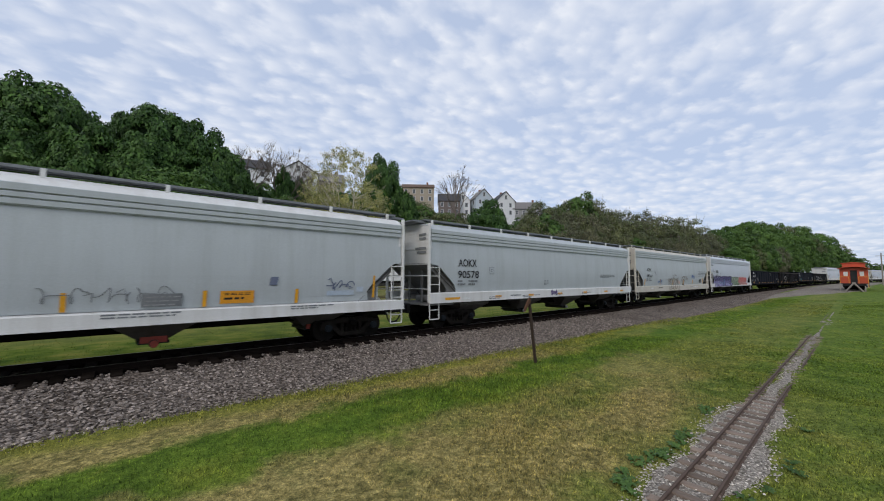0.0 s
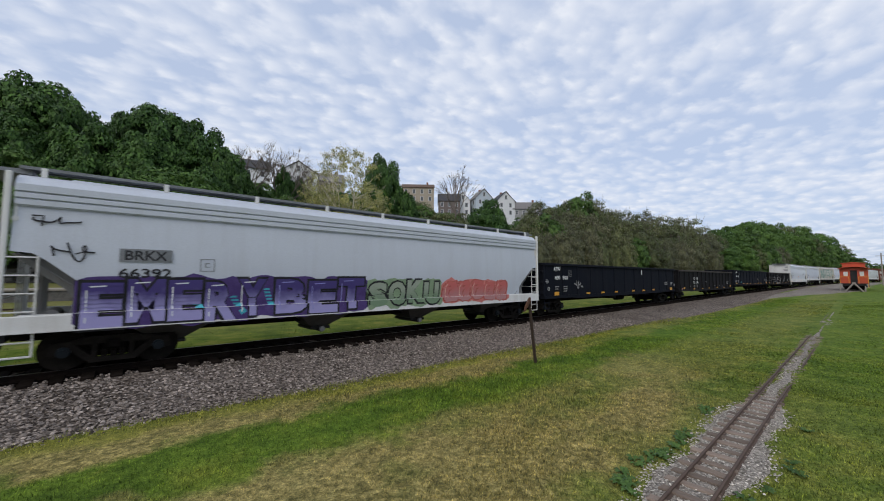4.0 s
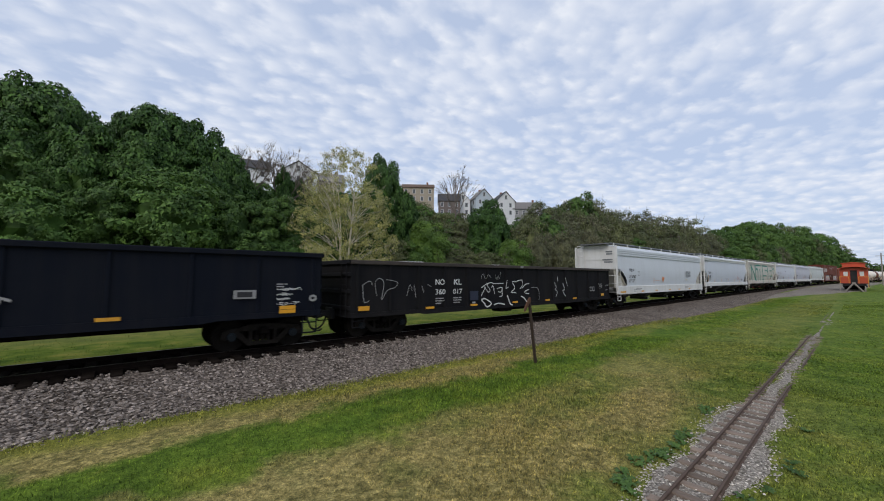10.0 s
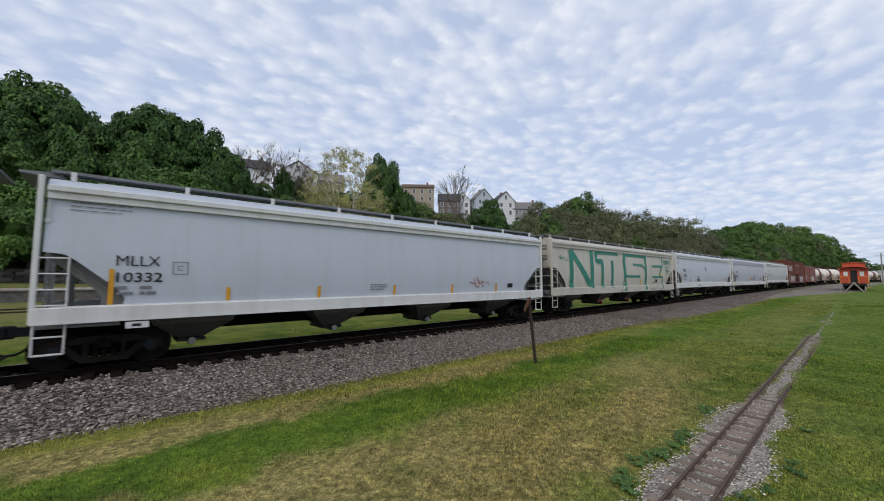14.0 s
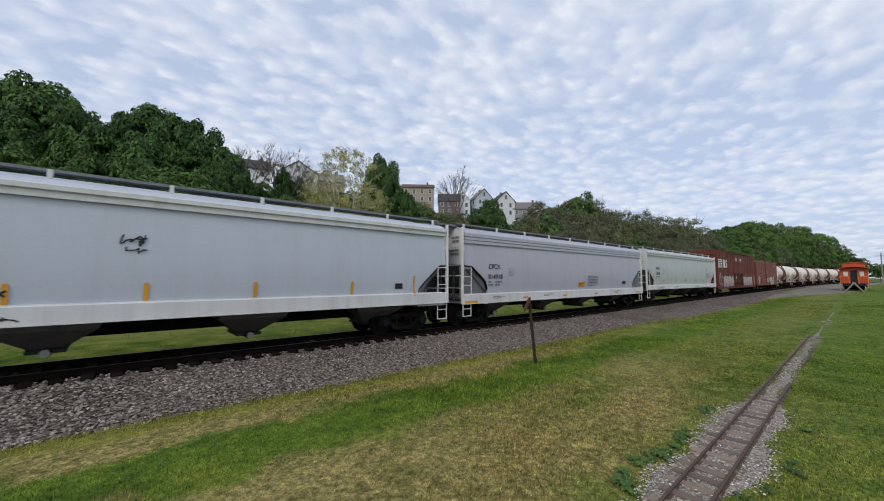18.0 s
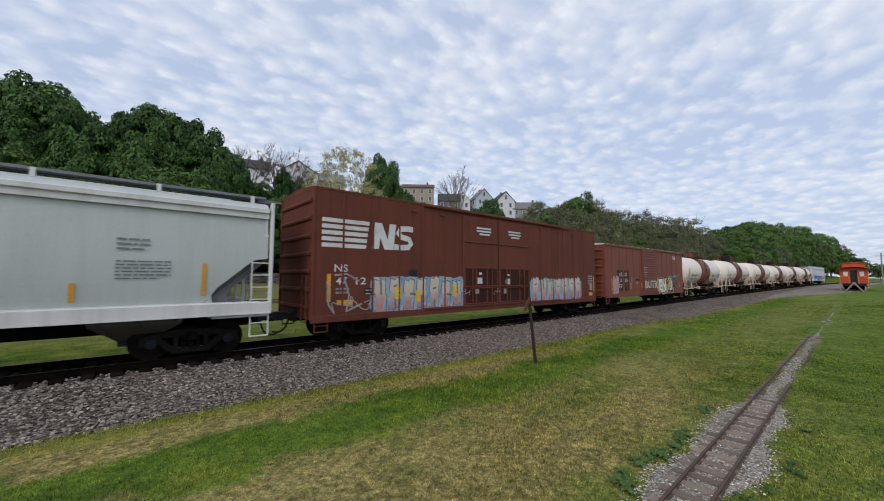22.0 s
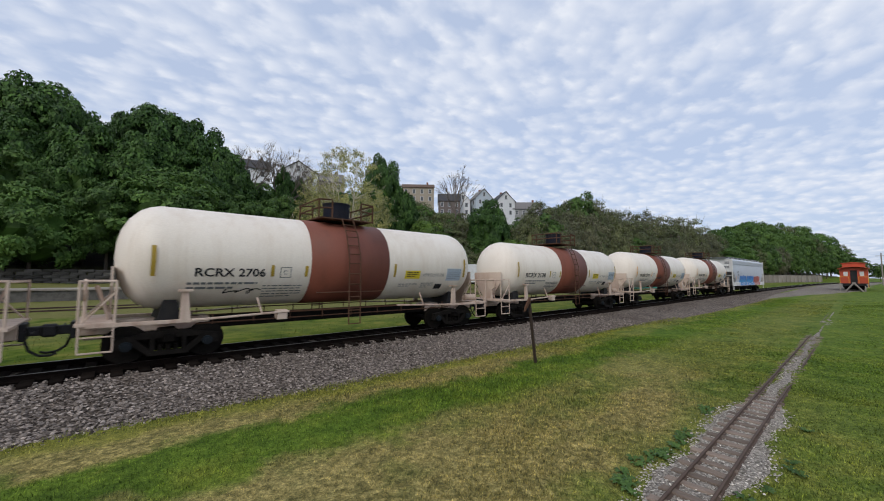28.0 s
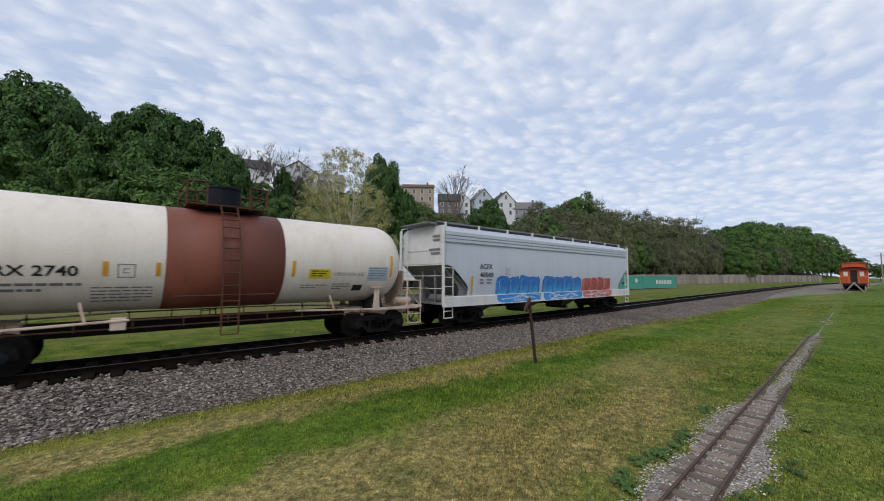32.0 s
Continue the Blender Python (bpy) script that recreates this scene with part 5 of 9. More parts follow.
        mesh_ob("painted_heart", [(hx, sd(hx, hz) - 0.006, hz)] + vs, [(0, 1 + k, 1 + (k + 1) % 28) for k in range(28)], M["g_heart"], car)
        ribbon(car, "graffiti_tag", [[(-h + 6.62, 1.75), (-h + 6.64, 2.12), (-h + 6.85, 2.1), (-h + 6.88, 1.95), (-h + 6.68, 1.9), (-h + 6.9, 1.72)], [(-h + 7.1, 1.92), (-h + 7.5, 1.95)], [(-h + 7.6, 1.93), (-h + 8.15, 1.97)]], 0.035, M["g_peach"], sd)
        small_print(car, -h + 14.7, -h + 16.1, 2.74, 7, M["faint_ink"], sd, 0.09, 0.05); patch(car, "placard", -h + 14.7, -h + 14.86, 1.92, 2.04, M["lemon"], sd); sill_print(car, h, sd, ((2.9, 1.2), (14.2, 1)))
    elif i == 9:
        car, h, sd = hopper_car(9, "blue_grey", "white", "pale blue-grey covered hopper car with black lettering", style="lip")
        marks(car, h, sd, "MLLX", "10332", 1.36, 2.22, 2.50, 0.25, 1.38, 2.28, 2.10, 0.24); consist_square(car, -h + 2.65, 2.46, sd)
        uprights(car, h, sd, (1.24,), 1.56, 2.42, 0.1); uprights(car, h, sd, (3.75, 6.42, 9.4, 12.4, 15.3), 1.57, 1.94)
        small_print(car, -h + 8.4, -h + 9.1, 1.95, 3, M["faint_ink"], sd); scrawl(car, -h + 13.5, -h + 14.6, 1.75, 2.25, M["g_red"], sd, 21, 0.05, 6)
        patch(car, "placard", -h + 16.2, -h + 16.6, 1.74, 1.95, M["ink"], sd); small_print(car, -h + .5, -h + 1.6, 3.95, 3, M["faint_ink"], sd, 0.09, 0.02)
        patch(car, "white_panel", -h + 1.6, -h + 2.05, 0.98, 1.14, M["white_ink"], sd); patch(car, "jacking_mark", -h + 1.72, -h + 1.9, 1.02, 1.09, M["ink"], sd, 0.008)
    elif i == 10:
        car, h, sd = hopper_car(10, "cream", "cream", "cream covered hopper car with huge teal graffiti letters", style="lip", cap="red_cap")
        t = M["g_teal"]
        B = -h
        ribbon(car, "graffiti_letter", [[(B + 2.1, 1.5), (B + 2.15, 3.9)], [(B + 2.2, 3.85), (B + 4.55, 1.6)], [(B + 4.65, 1.55), (B + 4.7, 3.95)]], 0.42, t, sd)
        ribbon(car, "graffiti_letter", [[(B + 5.3, 3.95), (B + 8.6, 3.95)], [(B + 6.1, 3.4), (B + 6.1, 1.5)], [(B + 7.6, 3.4), (B + 7.5, 1.5)], [(B + 5.3, 3.95), (B + 5.3, 3.3), (B + 6.1, 3.3)]], 0.34, t, sd)
        ribbon(car, "graffiti_letter", [[(B + 9.5, 1.22), (B + 9.6, 2.4), (B + 9.5, 3.4), (B + 9.75, 4.0)], [(B + 9.6, 4.0), (B + 11.4, 4.0), (B + 13.4, 3.98)]], 0.42, t, sd)
        ribbon(car, "graffiti_letter", [[(B + 9.7, 2.32), (B + 12.3, 2.30)], [(B + 11.05, 3.22), (B + 12.7, 3.18), (B + 13.2, 3.0), (B + 13.35, 2.7)]], 0.17, t, sd, 0.007)
        ribbon(car, "graffiti_letter", [[(B + 13.5, 4.0), (B + 13.45, 2.6), (B + 13.3, 1.22)]], 0.34, t, sd, 0.008)
        ribbon(car, "graffiti_letter", [[(B + 13.5, 4.05), (B + 17.1, 4.05), (B + 17.1, 3.25), (B + 16.2, 2.4)], [(B + 14.8, 3.16), (B + 17.1, 3.18)], [(B + 14.77, 2.28), (B + 16.95, 2.28), (B + 16.93, 1.25)]], 0.17, t, sd, 0.009)
        ribbon(car, "graffiti_tag", [[(B + 16.3, 2.45), (B + 16.9, 2.55)], [(B + 16.2, 2.4), (B + 16.7, 2.44)]], 0.1, M["g_yellow"], sd, 0.006)
        write(car, "DIRTK", B + 17.45, 3.35, 0.40, t, sd, 1.75, 0.02, "graffiti_tag"); write(car, "2020", B + 17.7, 2.70, 0.18, t, sd, 0.95, 0.03, "graffiti_tag")
        ribbon(car, "graffiti_tag", [[(B + 17.6, 3.2), (B + 18.2, 3.12)], [(B + 17.7, 3.02), (B + 18.1, 2.98)], [(B + 18.35, 3.6), (B + 18.4, 3.0)], [(B + 18.6, 3.16), (B + 19.0, 3.2)], [(B + 17.9, 2.58), (B + 18.4, 2.58)]], 0.05, t, sd)
        scrawl(car, B + 0.7, B + 1.7, 3.2, 3.6, t, sd, 25, 0.06, 4)
        uprights(car, h, sd, (9.45, 12.32, 15.05), 1.66, 2.12); uprights(car, h, sd, (17.84,), 1.7, 2.58, 0.1); patch(car, "placard", B + 15.4, B + 15.78, 1.82, 2.06, M["ink"], sd)
        sill_print(car, h, sd, ((8.6, 1.0), (14.3, 1), (16.2, .5)))
    elif i == 11:
        car, h, sd = hopper_car(11, "blue_grey", "white", "pale blue-grey covered hopper car with small black tags", style="lip")
        marks(car, h, sd, "NRLX", "62015", 1.86, 2.77, 2.71, 0.25, 1.87, 2.78, 2.22, 0.23); consist_square(car, -h + 3.6, 2.72, sd)
        uprights(car, h, sd, (1.36,), 1.66, 2.59, 0.1); uprights(car, h, sd, (4.0, 6.9, 9.25, 11.8, 14.95)); uprights(car, h, sd, (17.65,), 1.5, 2.3, 0.08); patch(car, "placard", -h + 16.8, -h + 17.15, 1.8, 2.0, M["ink"], sd)
        scrawl(car, -h + 8.65, -h + 9.3, 2.98, 3.28, M["ink"], sd, 31, 0.06, 6); scrawl(car, -h + 8.75, -h + 9.3, 2.8, 2.98, M["ink"], sd, 32, 0.05, 4); scrawl(car, -h + 5.8, -h + 6.95, 1.72, 2.05, M["ink"], sd, 34, 0.08, 8); scrawl(car, -h + 6.1, -h + 6.7, 2.05, 2.4, M["ink"], sd, 35, 0.06, 5); scrawl(car, -h + 5.9, -h + 7.2, 1.24, 1.40, M["ink"], sd, 33, 0.05, 8)
        small_print(car, -h + .45, -h + .8, 3.6, 3, M["faint_ink"], sd)
    elif i == 12:
        car, h, sd = hopper_car(12, "violet_grey", "white", "grey covered hopper car with rounded end cut-outs", round_cut=True)
        marks(car, h, sd, "CPCX", "814918", 1.72, 2.58, 2.63, 0.25, 1.70, 2.74, 2.15, 0.24); consist_square(car, -h + 3.42, 2.50, sd)
        patch(car, "reflector", -h + 0.1, -h + 0.92, 1.07, 1.17, M["yellow"], sd); flats(car, h, sd, (4.3, 8.1, 11.9, 14.9), 1.15, 1.25); flats(car, h, sd, (18.3,), 1.1, 1.2, 0.9)
        patch(car, "placard", -h + 10.07, -h + 10.85, 1.68, 1.96, M["orange"], sd); small_print(car, -h + 10.15, -h + 10.75, 1.86, 2, M["ink"], sd, 0.1, 0.05, proud=0.009); small_print(car, -h + 11.2, -h + 12.6, 2.3, 7, M["faint_ink"], sd, 0.1, 0.05); patch(car, "placard", -h + 16.25, -h + 16.8, 1.79, 2.0, M["ink"], sd)
        patch(car, "white_panel", -h + 1.3, -h + 1.6, 1.0, 1.2, M["white_ink"], sd); sill_print(car, h, sd, ((2.0, .9), (6.2, 1), (14.6, 1.2)))
    elif i == 13:
        car, h, sd = hopper_car(13, "pale", "white", "pale greenish-grey covered hopper car with black lettering", style="lip")
        marks(car, h, sd, "SNHX", "2608", 1.93, 2.80, 2.82, 0.25, 1.95, 2.75, 2.38, 0.24); consist_square(car, -h + 3.7, 2.62, sd)
        uprights(car, h, sd, (1.4,), 1.56, 2.4, 0.1); uprights(car, h, sd, (3.7, 6.5, 9.4, 12.3, 15.12)); uprights(car, h, sd, (17.7,), 1.72, 2.6, 0.1); small_print(car, -h + 9.2, -h + 9.7, 1.95, 2, M["faint_ink"], sd); small_print(car, -h + 15.9, -h + 16.55, 3.14, 3, M["faint_ink"], sd, 0.12, 0.05); small_print(car, -h + 15.9, -h + 17.0, 2.6, 6, M["faint_ink"], sd)
        sill_print(car, h, sd, ((2.3, 1.2), (6.0, 1.2), (12, 1.2)))
    elif i == 22:
        car, h, sd = hopper_car(22, "blue_grey", "white", "pale grey covered hopper car with blue and red graffiti")
        marks(car, h, sd, "ACFX", "40568", 2.26, 3.14, 2.64, 0.24, 2.26, 3.2, 2.26, 0.22); consist_square(car, -h + 4.3, 2.55, sd)
        for x0, x1, n, seed in ((3.5, 6.95, 4, 61), (7.4, 11.4, 4, 62)):
            halo(car, -h + x0 - 0.1, -h + x1 + 0.1, 1.02, 2.2, M["g_blue"], sd, seed)
            bubble_row(car, -h + x0, -h + x1, 1.36, 2.28, [M["fade_blue"]], M["g_deep"], sd, seed, n, M["g_sky"])
            scrawl(car, -h + x0 + 0.2, -h + x1 - 0.2, 1.06, 1.36, M["g_white"], sd, seed, 0.05, 9)
        halo(car, -h + 11.6, -h + 15.5, 1.02, 2.14, M["g_rose"], sd, 63)
        bubble_row(car, -h + 11.7, -h + 15.4, 1.36, 2.22, [M["g_red"]], M["g_rose"], sd, 63, 4, M["g_peach"])
        scrawl(car, -h + 11.9, -h + 15.2, 1.06, 1.36, M["g_white"], sd, 64, 0.05, 9)
        uprights(car, h, sd, (1.7,), 1.46, 2.3, 0.1); patch(car, "placard", -h + 17.4, -h + 17.7, 1.75, 1.95, M["ink"], sd)


# ---- gondola
def gondola_car(i, body, label, top=2.85, low=0.80, ribs=14, tall_reflect=True):
    a, b = CARS[i]
    L, W = b - a, 1.52
    h = L / 2
    car = tagged(empty("gondola_car", on_track((a + b) / 2)), label, "gondola car", "freight cars of the train")
    mat = P_[body]
    for s in (-1, 1):
        bm = bmesh.new()
        box(bm, -h, h, s * W - 0.02, s * W + 0.02, low + 0.06, top - 0.1)
        part("side_sheet", bm, mat, car)
        bm = bmesh.new()
        box(bm, -h - 0.03, h + 0.03, s * (W + 0.03) - 0.09, s * (W + 0.03) + 0.09, top - 0.15, top, 0.02)
        part("top_chord", bm, mat if body == "gon" else M["dusty_chord"], car)
        bm = bmesh.new()
        prism(bm, [(-h, low + 0.16), (-h, low), (-h + 3.0, low), (-h + 3.3, low - 0.05), (h - 3.3, low - 0.05), (h - 3.0, low), (h, low), (h, low + 0.16)], "y", s * (W + 0.03) - 0.05, s * (W + 0.03) + 0.05)
        part("side_sill", bm, mat, car)
    bm = bmesh.new()
    deep = 0.045 if body == "gon" else 0.09
    prism(bm, [(-0.06, 0), (0.06, 0), (0.035, -deep), (-0.035, -deep)], "z", low + 0.1, top - 0.14)
    post = baked("side_post", bm, mat)
    for k in range(ribs):
        x = -h + 0.25 + (L - 0.5) * k / (ribs - 1)
        link("side_post", post, car, pose(x, -W - 0.015, 0))
        link("side_post", post, car, pose(x, W + 0.015, 0, 0, 0, 180))
    for s in (-1, 1):
        bm = bmesh.new()
        box(bm, s * (h - 0.04) - 0.03, s * (h - 0.04) + 0.03, -W, W, low, top - 0.05)
        for z in (low + 0.25, low + 0.85, low + 1.45):
            box(bm, s * h - 0.07, s * h + 0.07, -W, W, z, z + 0.16, 0.03)
        part("end_wall", bm, mat, car)
        bm = bmesh.new()
        box(bm, s * h - 0.1, s * h + 0.1, -W - .05, W + .05, top - 0.14, top + 0.01, 0.02)
        part("end_chord", bm, mat, car)
        ladder(car, "end_ladder", -1.35, -0.95, low, top - 0.1, 6, mat, s * (h + 0.1), 0.02, "y")
        stirrup(car, s * (h - 0.55) if s > 0 else -h + 0.1, h - 0.1 if s > 0 else -h + 0.55, mat, -1.5, low, 0.45)
    bm = bmesh.new()
    box(bm, -h, h, -W, W, low + 0.2, low + 0.3)
    part("floor", bm, mat, car)
    bm = bmesh.new()
    if body == "gon":
        k = -h + 4.6
        while k < h - 3.5:
            prism(bm, [(k - 0.42, low), (k - 0.28, low - 0.16), (k + 0.28, low - 0.16), (k + 0.42, low)], "y", -1.5, 1.5)
            k += 1.98
    else:
        box(bm, -h + 2.7, h - 2.7, -1.3, 1.3, low - 0.02, low + 0.1)
        for k in (9.5, 10.1):
            box(bm, -h + k, -h + k + 0.34, -1.4, -0.9, low - 0.14, low, 0.02)
    prism(bm, [(-h + 8.0, low), (-h + 8.2, low - 0.24), (-h + 9.0, low - 0.24), (-h + 9.25, low)], "y", -1.45, -0.9)
    rod(bm, (-h + 3, -0.9, low - 0.02), (h - 3, -0.9, low - 0.02), 0.035)
    rod(bm, (0.2, -0.7, 0.72), (1.3, -0.7, 0.72), 0.2, 12)
    part("brake_gear", bm, M["truck"], car)
    running_gear(car, L, 1.6)
    TRAIN.append(car)
    return car, h, lambda x, z: -W - (0.14 if z > top - 0.16 else 0.105)


def make_gondolas(i):
    if i in (4, 6):
        car, h, sd = gondola_car(i, "gon", "long black gondola car with yellow reflectors" if i == 4 else "long black gondola car with a blue tag", 3.02, 1.0, 13)
        q = -h + (2.65 if i == 4 else 2.55)
        write(car, "ATW", q - 1.76, 2.56, 0.26, M["white_ink"], sd, 0.68, 0.03); write(car, "400", q - 1.67, 2.08, 0.23, M["white_ink"], sd, 0.56, 0.03); write(car, "500" if i == 4 else "489", q - 0.83, 2.08, 0.23, M["white_ink"], sd, 0.56, 0.03)
        consist_square(car, q, 2.44, sd, "dull_ink")
        for x, nn in ((q - 1.62, 2), (q - 0.76, 3)):
            small_print(car, x, x + 0.42, 1.64, nn, M["dull_ink"], sd, 0.13, 0.055, i)
        patch(car, "reflector", q - 1.71, q - 1.25, 1.17, 1.38, M["yellow"], sd)
        for x in (1.92, 3.9, 5.9, 8.75, 10.7, 12.7):
            patch(car, "reflector", q + x, q + x + 0.46, 1.17, 1.26, M["yellow"], sd)
        for z in (1.12, 1.24):
            patch(car, "reflector", h - 1.32, h - 0.83, z, z + 0.11, M["yellow"], sd)
        for x in (-h + 0.36, h - 0.28):
            ribbon(car, "builder_emblem", [[(x + 0.10 * math.cos(k * 0.6283), 1.56 + 0.075 * math.sin(k * 0.6283)) for k in range(11)]], 0.075, M["dull_ink"], sd)
        if i == 4:
            scrawl(car, -h + 0.05, -h + 0.4, 1.85, 2.1, M["dull_ink"], sd, 71, 0.06, 6); scrawl(car, q + 0.45, q + 1.3, 1.5, 2.1, M["dull_ink"], sd, 72, 0.09, 5)
            patch(car, "white_patch", -h + 13.2, -h + 13.35, 2.45, 2.8, M["white_ink"], sd)
        else:
            scrawl(car, q + 0.56, q + 1.1, 1.25, 1.62, M["g_cyan"], sd, 73, 0.05, 7); scrawl(car, q + 10.6, q + 11.4, 1.6, 1.95, M["dull_ink"], sd, 74, 0.09, 6)
        if i == 6:
            small_print(car, h - 1.43, h - 1.1, 2.0, 2, M["dull_ink"], sd, 0.075, 0.035, 5)
            for z, x1, k in ((1.80, -0.74, 80), (1.65, -0.9, 81), (1.51, -1.0, 82), (1.36, -0.68, 83)):
                scrawl(car, h - 1.42, h + x1, z, z + 0.11, M["white_ink"], sd, k, 0.028, 10)
        else:
            small_print(car, h - 1.2, h - 0.7, 1.75, 3, M["dull_ink"], sd, 0.1, 0.05, 5)
        patch(car, "stencil_panel", h - 2.6, h - 2.0, 1.6, 1.85, M["dull_ink"], sd); patch(car, "stencil_panel", h - 2.5, h - 2.1, 1.65, 1.8, M["ink"], sd, 0.009)
    else:
        car, h, sd = gondola_car(i, "gon_brown", "sooty brown-black gondola car with vertical ribs" if i == 5 else "sooty black gondola car covered in white tags", 2.85, 0.80, 15)
        x = 3.98 if i == 5 else 3.82
        write(car, "NO", -h + x, 1.92, 0.24, M["white_ink"], sd, 0.5); write(car, "KL", -h + x + 1.05, 1.92, 0.24, M["white_ink"], sd, 0.45)
        write(car, "360", -h + x, 1.52, 0.22, M["white_ink"], sd, 0.55); write(car, "006" if i == 5 else "017", -h + x + 1.0, 1.52, 0.22, M["white_ink"], sd, 0.55)
        for q in (x, x + 1.0):
            small_print(car, -h + q, -h + q + 0.5, 1.33, 3, M["dull_ink"], sd, 0.1, 0.05, i)
        x0, x1 = (1.05, 1.48) if i == 5 else (0.25, 0.7)
        patch(car, "reflector", -h + x0, -h + x1, 1.04, 1.2, M["yellow"], sd)
        flats(car, h, sd, (3.95, 6.7, 9.1, 12.05, 14.9) if i == 5 else (3.3, 5.9, 8.9, 11.8, 14.7), 0.95, 1.04, 0.45)
        patch(car, "reflector", h - 1.4, h - 1.0, 1.05, 1.2, M["yellow"], sd)
        if i == 7:
            car_seven_tags(car, h, sd)
        else:
            patch(car, "white_patch", -h + 0.55, -h + 0.78, 1.0, 1.1, M["g_rose"], sd)
            small_print(car, -h + 0.6, -h + 0.95, 0.93, 1, M["dull_ink"], sd, 0.1, 0.05, 4)
            for q, z in ((2.9, 1.2), (8.15, 1.62), (11.3, 1.2), (13.15, 1.2), (14.3, 1.12)):
                patch(car, "white_patch", -h + q, -h + q + 0.15, z, z + 0.08, M["dull_ink"], sd)
        for q in (2.9, 2.58):
            patch(car, "stencil_panel", h - q, h - q + 0.3, 1.38, 1.66, M["dull_ink"], sd); patch(car, "stencil_panel", h - q + 0.03, h - q + 0.27, 1.42, 1.62, M["ink"], sd, 0.009)


def rounded(line, n=4):
    """A flowing stroke through the given turning points."""
    out = []
    for i in range(len(line) - 1):
        p = [Vector(line[max(0, min(j, len(line) - 1))]) for j in (i - 1, i, i + 1, i + 2)]
        for k in range(n):
            t = k / n
            v = 0.5 * (2 * p[1] + (p[2] - p[0]) * t + (2 * p[0] - 5 * p[1] + 4 * p[2] - p[3]) * t * t + (3 * p[1] - p[0] - 3 * p[2] + p[3]) * t ** 3)
            out.append((v.x, v.y))
    return out + [line[-1]]


def car_seven_tags(car, h, sd):
    """White spray tags along the side of the fourth gondola."""
    o = -h - 0.3
    for width, ink, strokes in (
            (0.05, "white_ink", ([(7.1, 1.82), (7.4, 1.54), (7.5, 1.67), (7.3, 1.88), (7.6, 2.02)], [(6.9, 1.39), (7.1, 1.68), (7.2, 1.78)], [(7.7, 1.94), (8.5, 1.95)], [(8.0, 1.7), (8.4, 1.75), (8.3, 1.53), (8.1, 1.57)], [(8.2, 1.32), (8.4, 1.36), (8.4, 1.63)], [(8.9, 1.77), (8.7, 1.72), (8.8, 2.11)], [(7.6, 1.75), (7.72, 1.85), (7.8, 1.62), (7.82, 1.45)], [(6.9, 1.75), (7.3, 1.95), (7.7, 2.0)])),
            (0.05, "white_ink", ([(9.6, 2.01), (9.2, 2.03), (9.4, 1.71), (9.1, 1.5), (9.5, 1.47)], [(9.6, 2.07), (10.0, 2.1), (10.0, 1.82), (9.8, 1.66)], [(10.0, 1.69), (10.3, 1.89), (10.6, 1.91)], [(10.2, 1.52), (10.6, 1.63), (10.2, 1.47), (10.6, 1.38)])),
            (0.08, "white_ink", ([(6.9, 1.19), (7.1, 1.26), (7.3, 1.19), (7.6, 1.0), (7.3, 0.86), (7.1, 1.04), (6.9, 1.19)], [(7.8, 0.94), (8.1, 0.99), (8.6, 0.92)], [(8.8, 1.35), (9.0, 0.96), (9.2, 0.86)], [(9.9, 1.28), (10.2, 1.15), (10.5, 0.8)])),
            (0.03, "dull_ink", ([(6.9, 2.19), (7.0, 2.4), (7.2, 2.19), (7.3, 2.26), (7.4, 2.37), (7.6, 2.23)], [(7.9, 2.37), (8.0, 2.12), (8.1, 2.34), (8.2, 2.15), (8.3, 2.53)], [(10.8, 1.71), (11.3, 1.7), (11.5, 1.47), (11.5, 1.02)])),
            (0.04, "white_ink", ([(13.3, 2.33), (13.4, 2.03)], [(13.0, 1.98), (13.2, 1.69), (13.1, 1.55), (13.3, 1.44), (13.2, 1.2)], [(14.2, 2.23), (14.4, 1.76)], [(13.9, 1.92), (14.1, 1.56), (13.9, 1.47), (14.2, 1.15)])),
            (0.03, "dull_ink", ([(0.7, 1.95), (0.78, 1.35), (1.0, 1.4)], [(0.7, 1.95), (1.0, 2.1), (1.1, 1.95)], [(1.3, 1.55), (1.22, 2.0), (1.4, 2.2), (1.6, 2.0), (1.5, 1.4), (1.75, 1.75), (2.1, 1.85), (2.2, 2.05), (1.7, 2.15)], [(2.65, 1.5), (2.8, 1.95), (2.9, 1.7)], [(3.0, 1.95), (3.1, 1.45)], [(3.4, 1.9), (3.5, 1.6)], [(3.7, 1.95), (3.9, 1.85)]))):
        ribbon(car, "spray_tag", [[(o + x, z) for x, z in rounded(line)] for line in strokes], width * 0.75, M[ink], sd)
    for u, v, z0, z1, k, n in ((1.75, 1.15, 1.5, 1.95, 311, 9), (0.85, 0.3, 1.6, 1.8, 312, 6), (0.8, 0.4, 1.38, 1.5, 313, 5)):
        scrawl(car, h - u, h - v, z0, z1, M["dull_ink"], sd, k, 0.035, n)
    patch(car, "white_patch", -h + 9.55, -h + 9.8, 2.72, 2.84, M["dull_ink"], sd)
    patch(car, "white_patch", -h + 6.0, -h + 6.2, 1.06, 1.14, M["dull_ink"], sd)
    patch(car, "blue_patch", -h + 5.86, -h + 6.4, 1.2, 1.62, M["navy_patch"], sd)


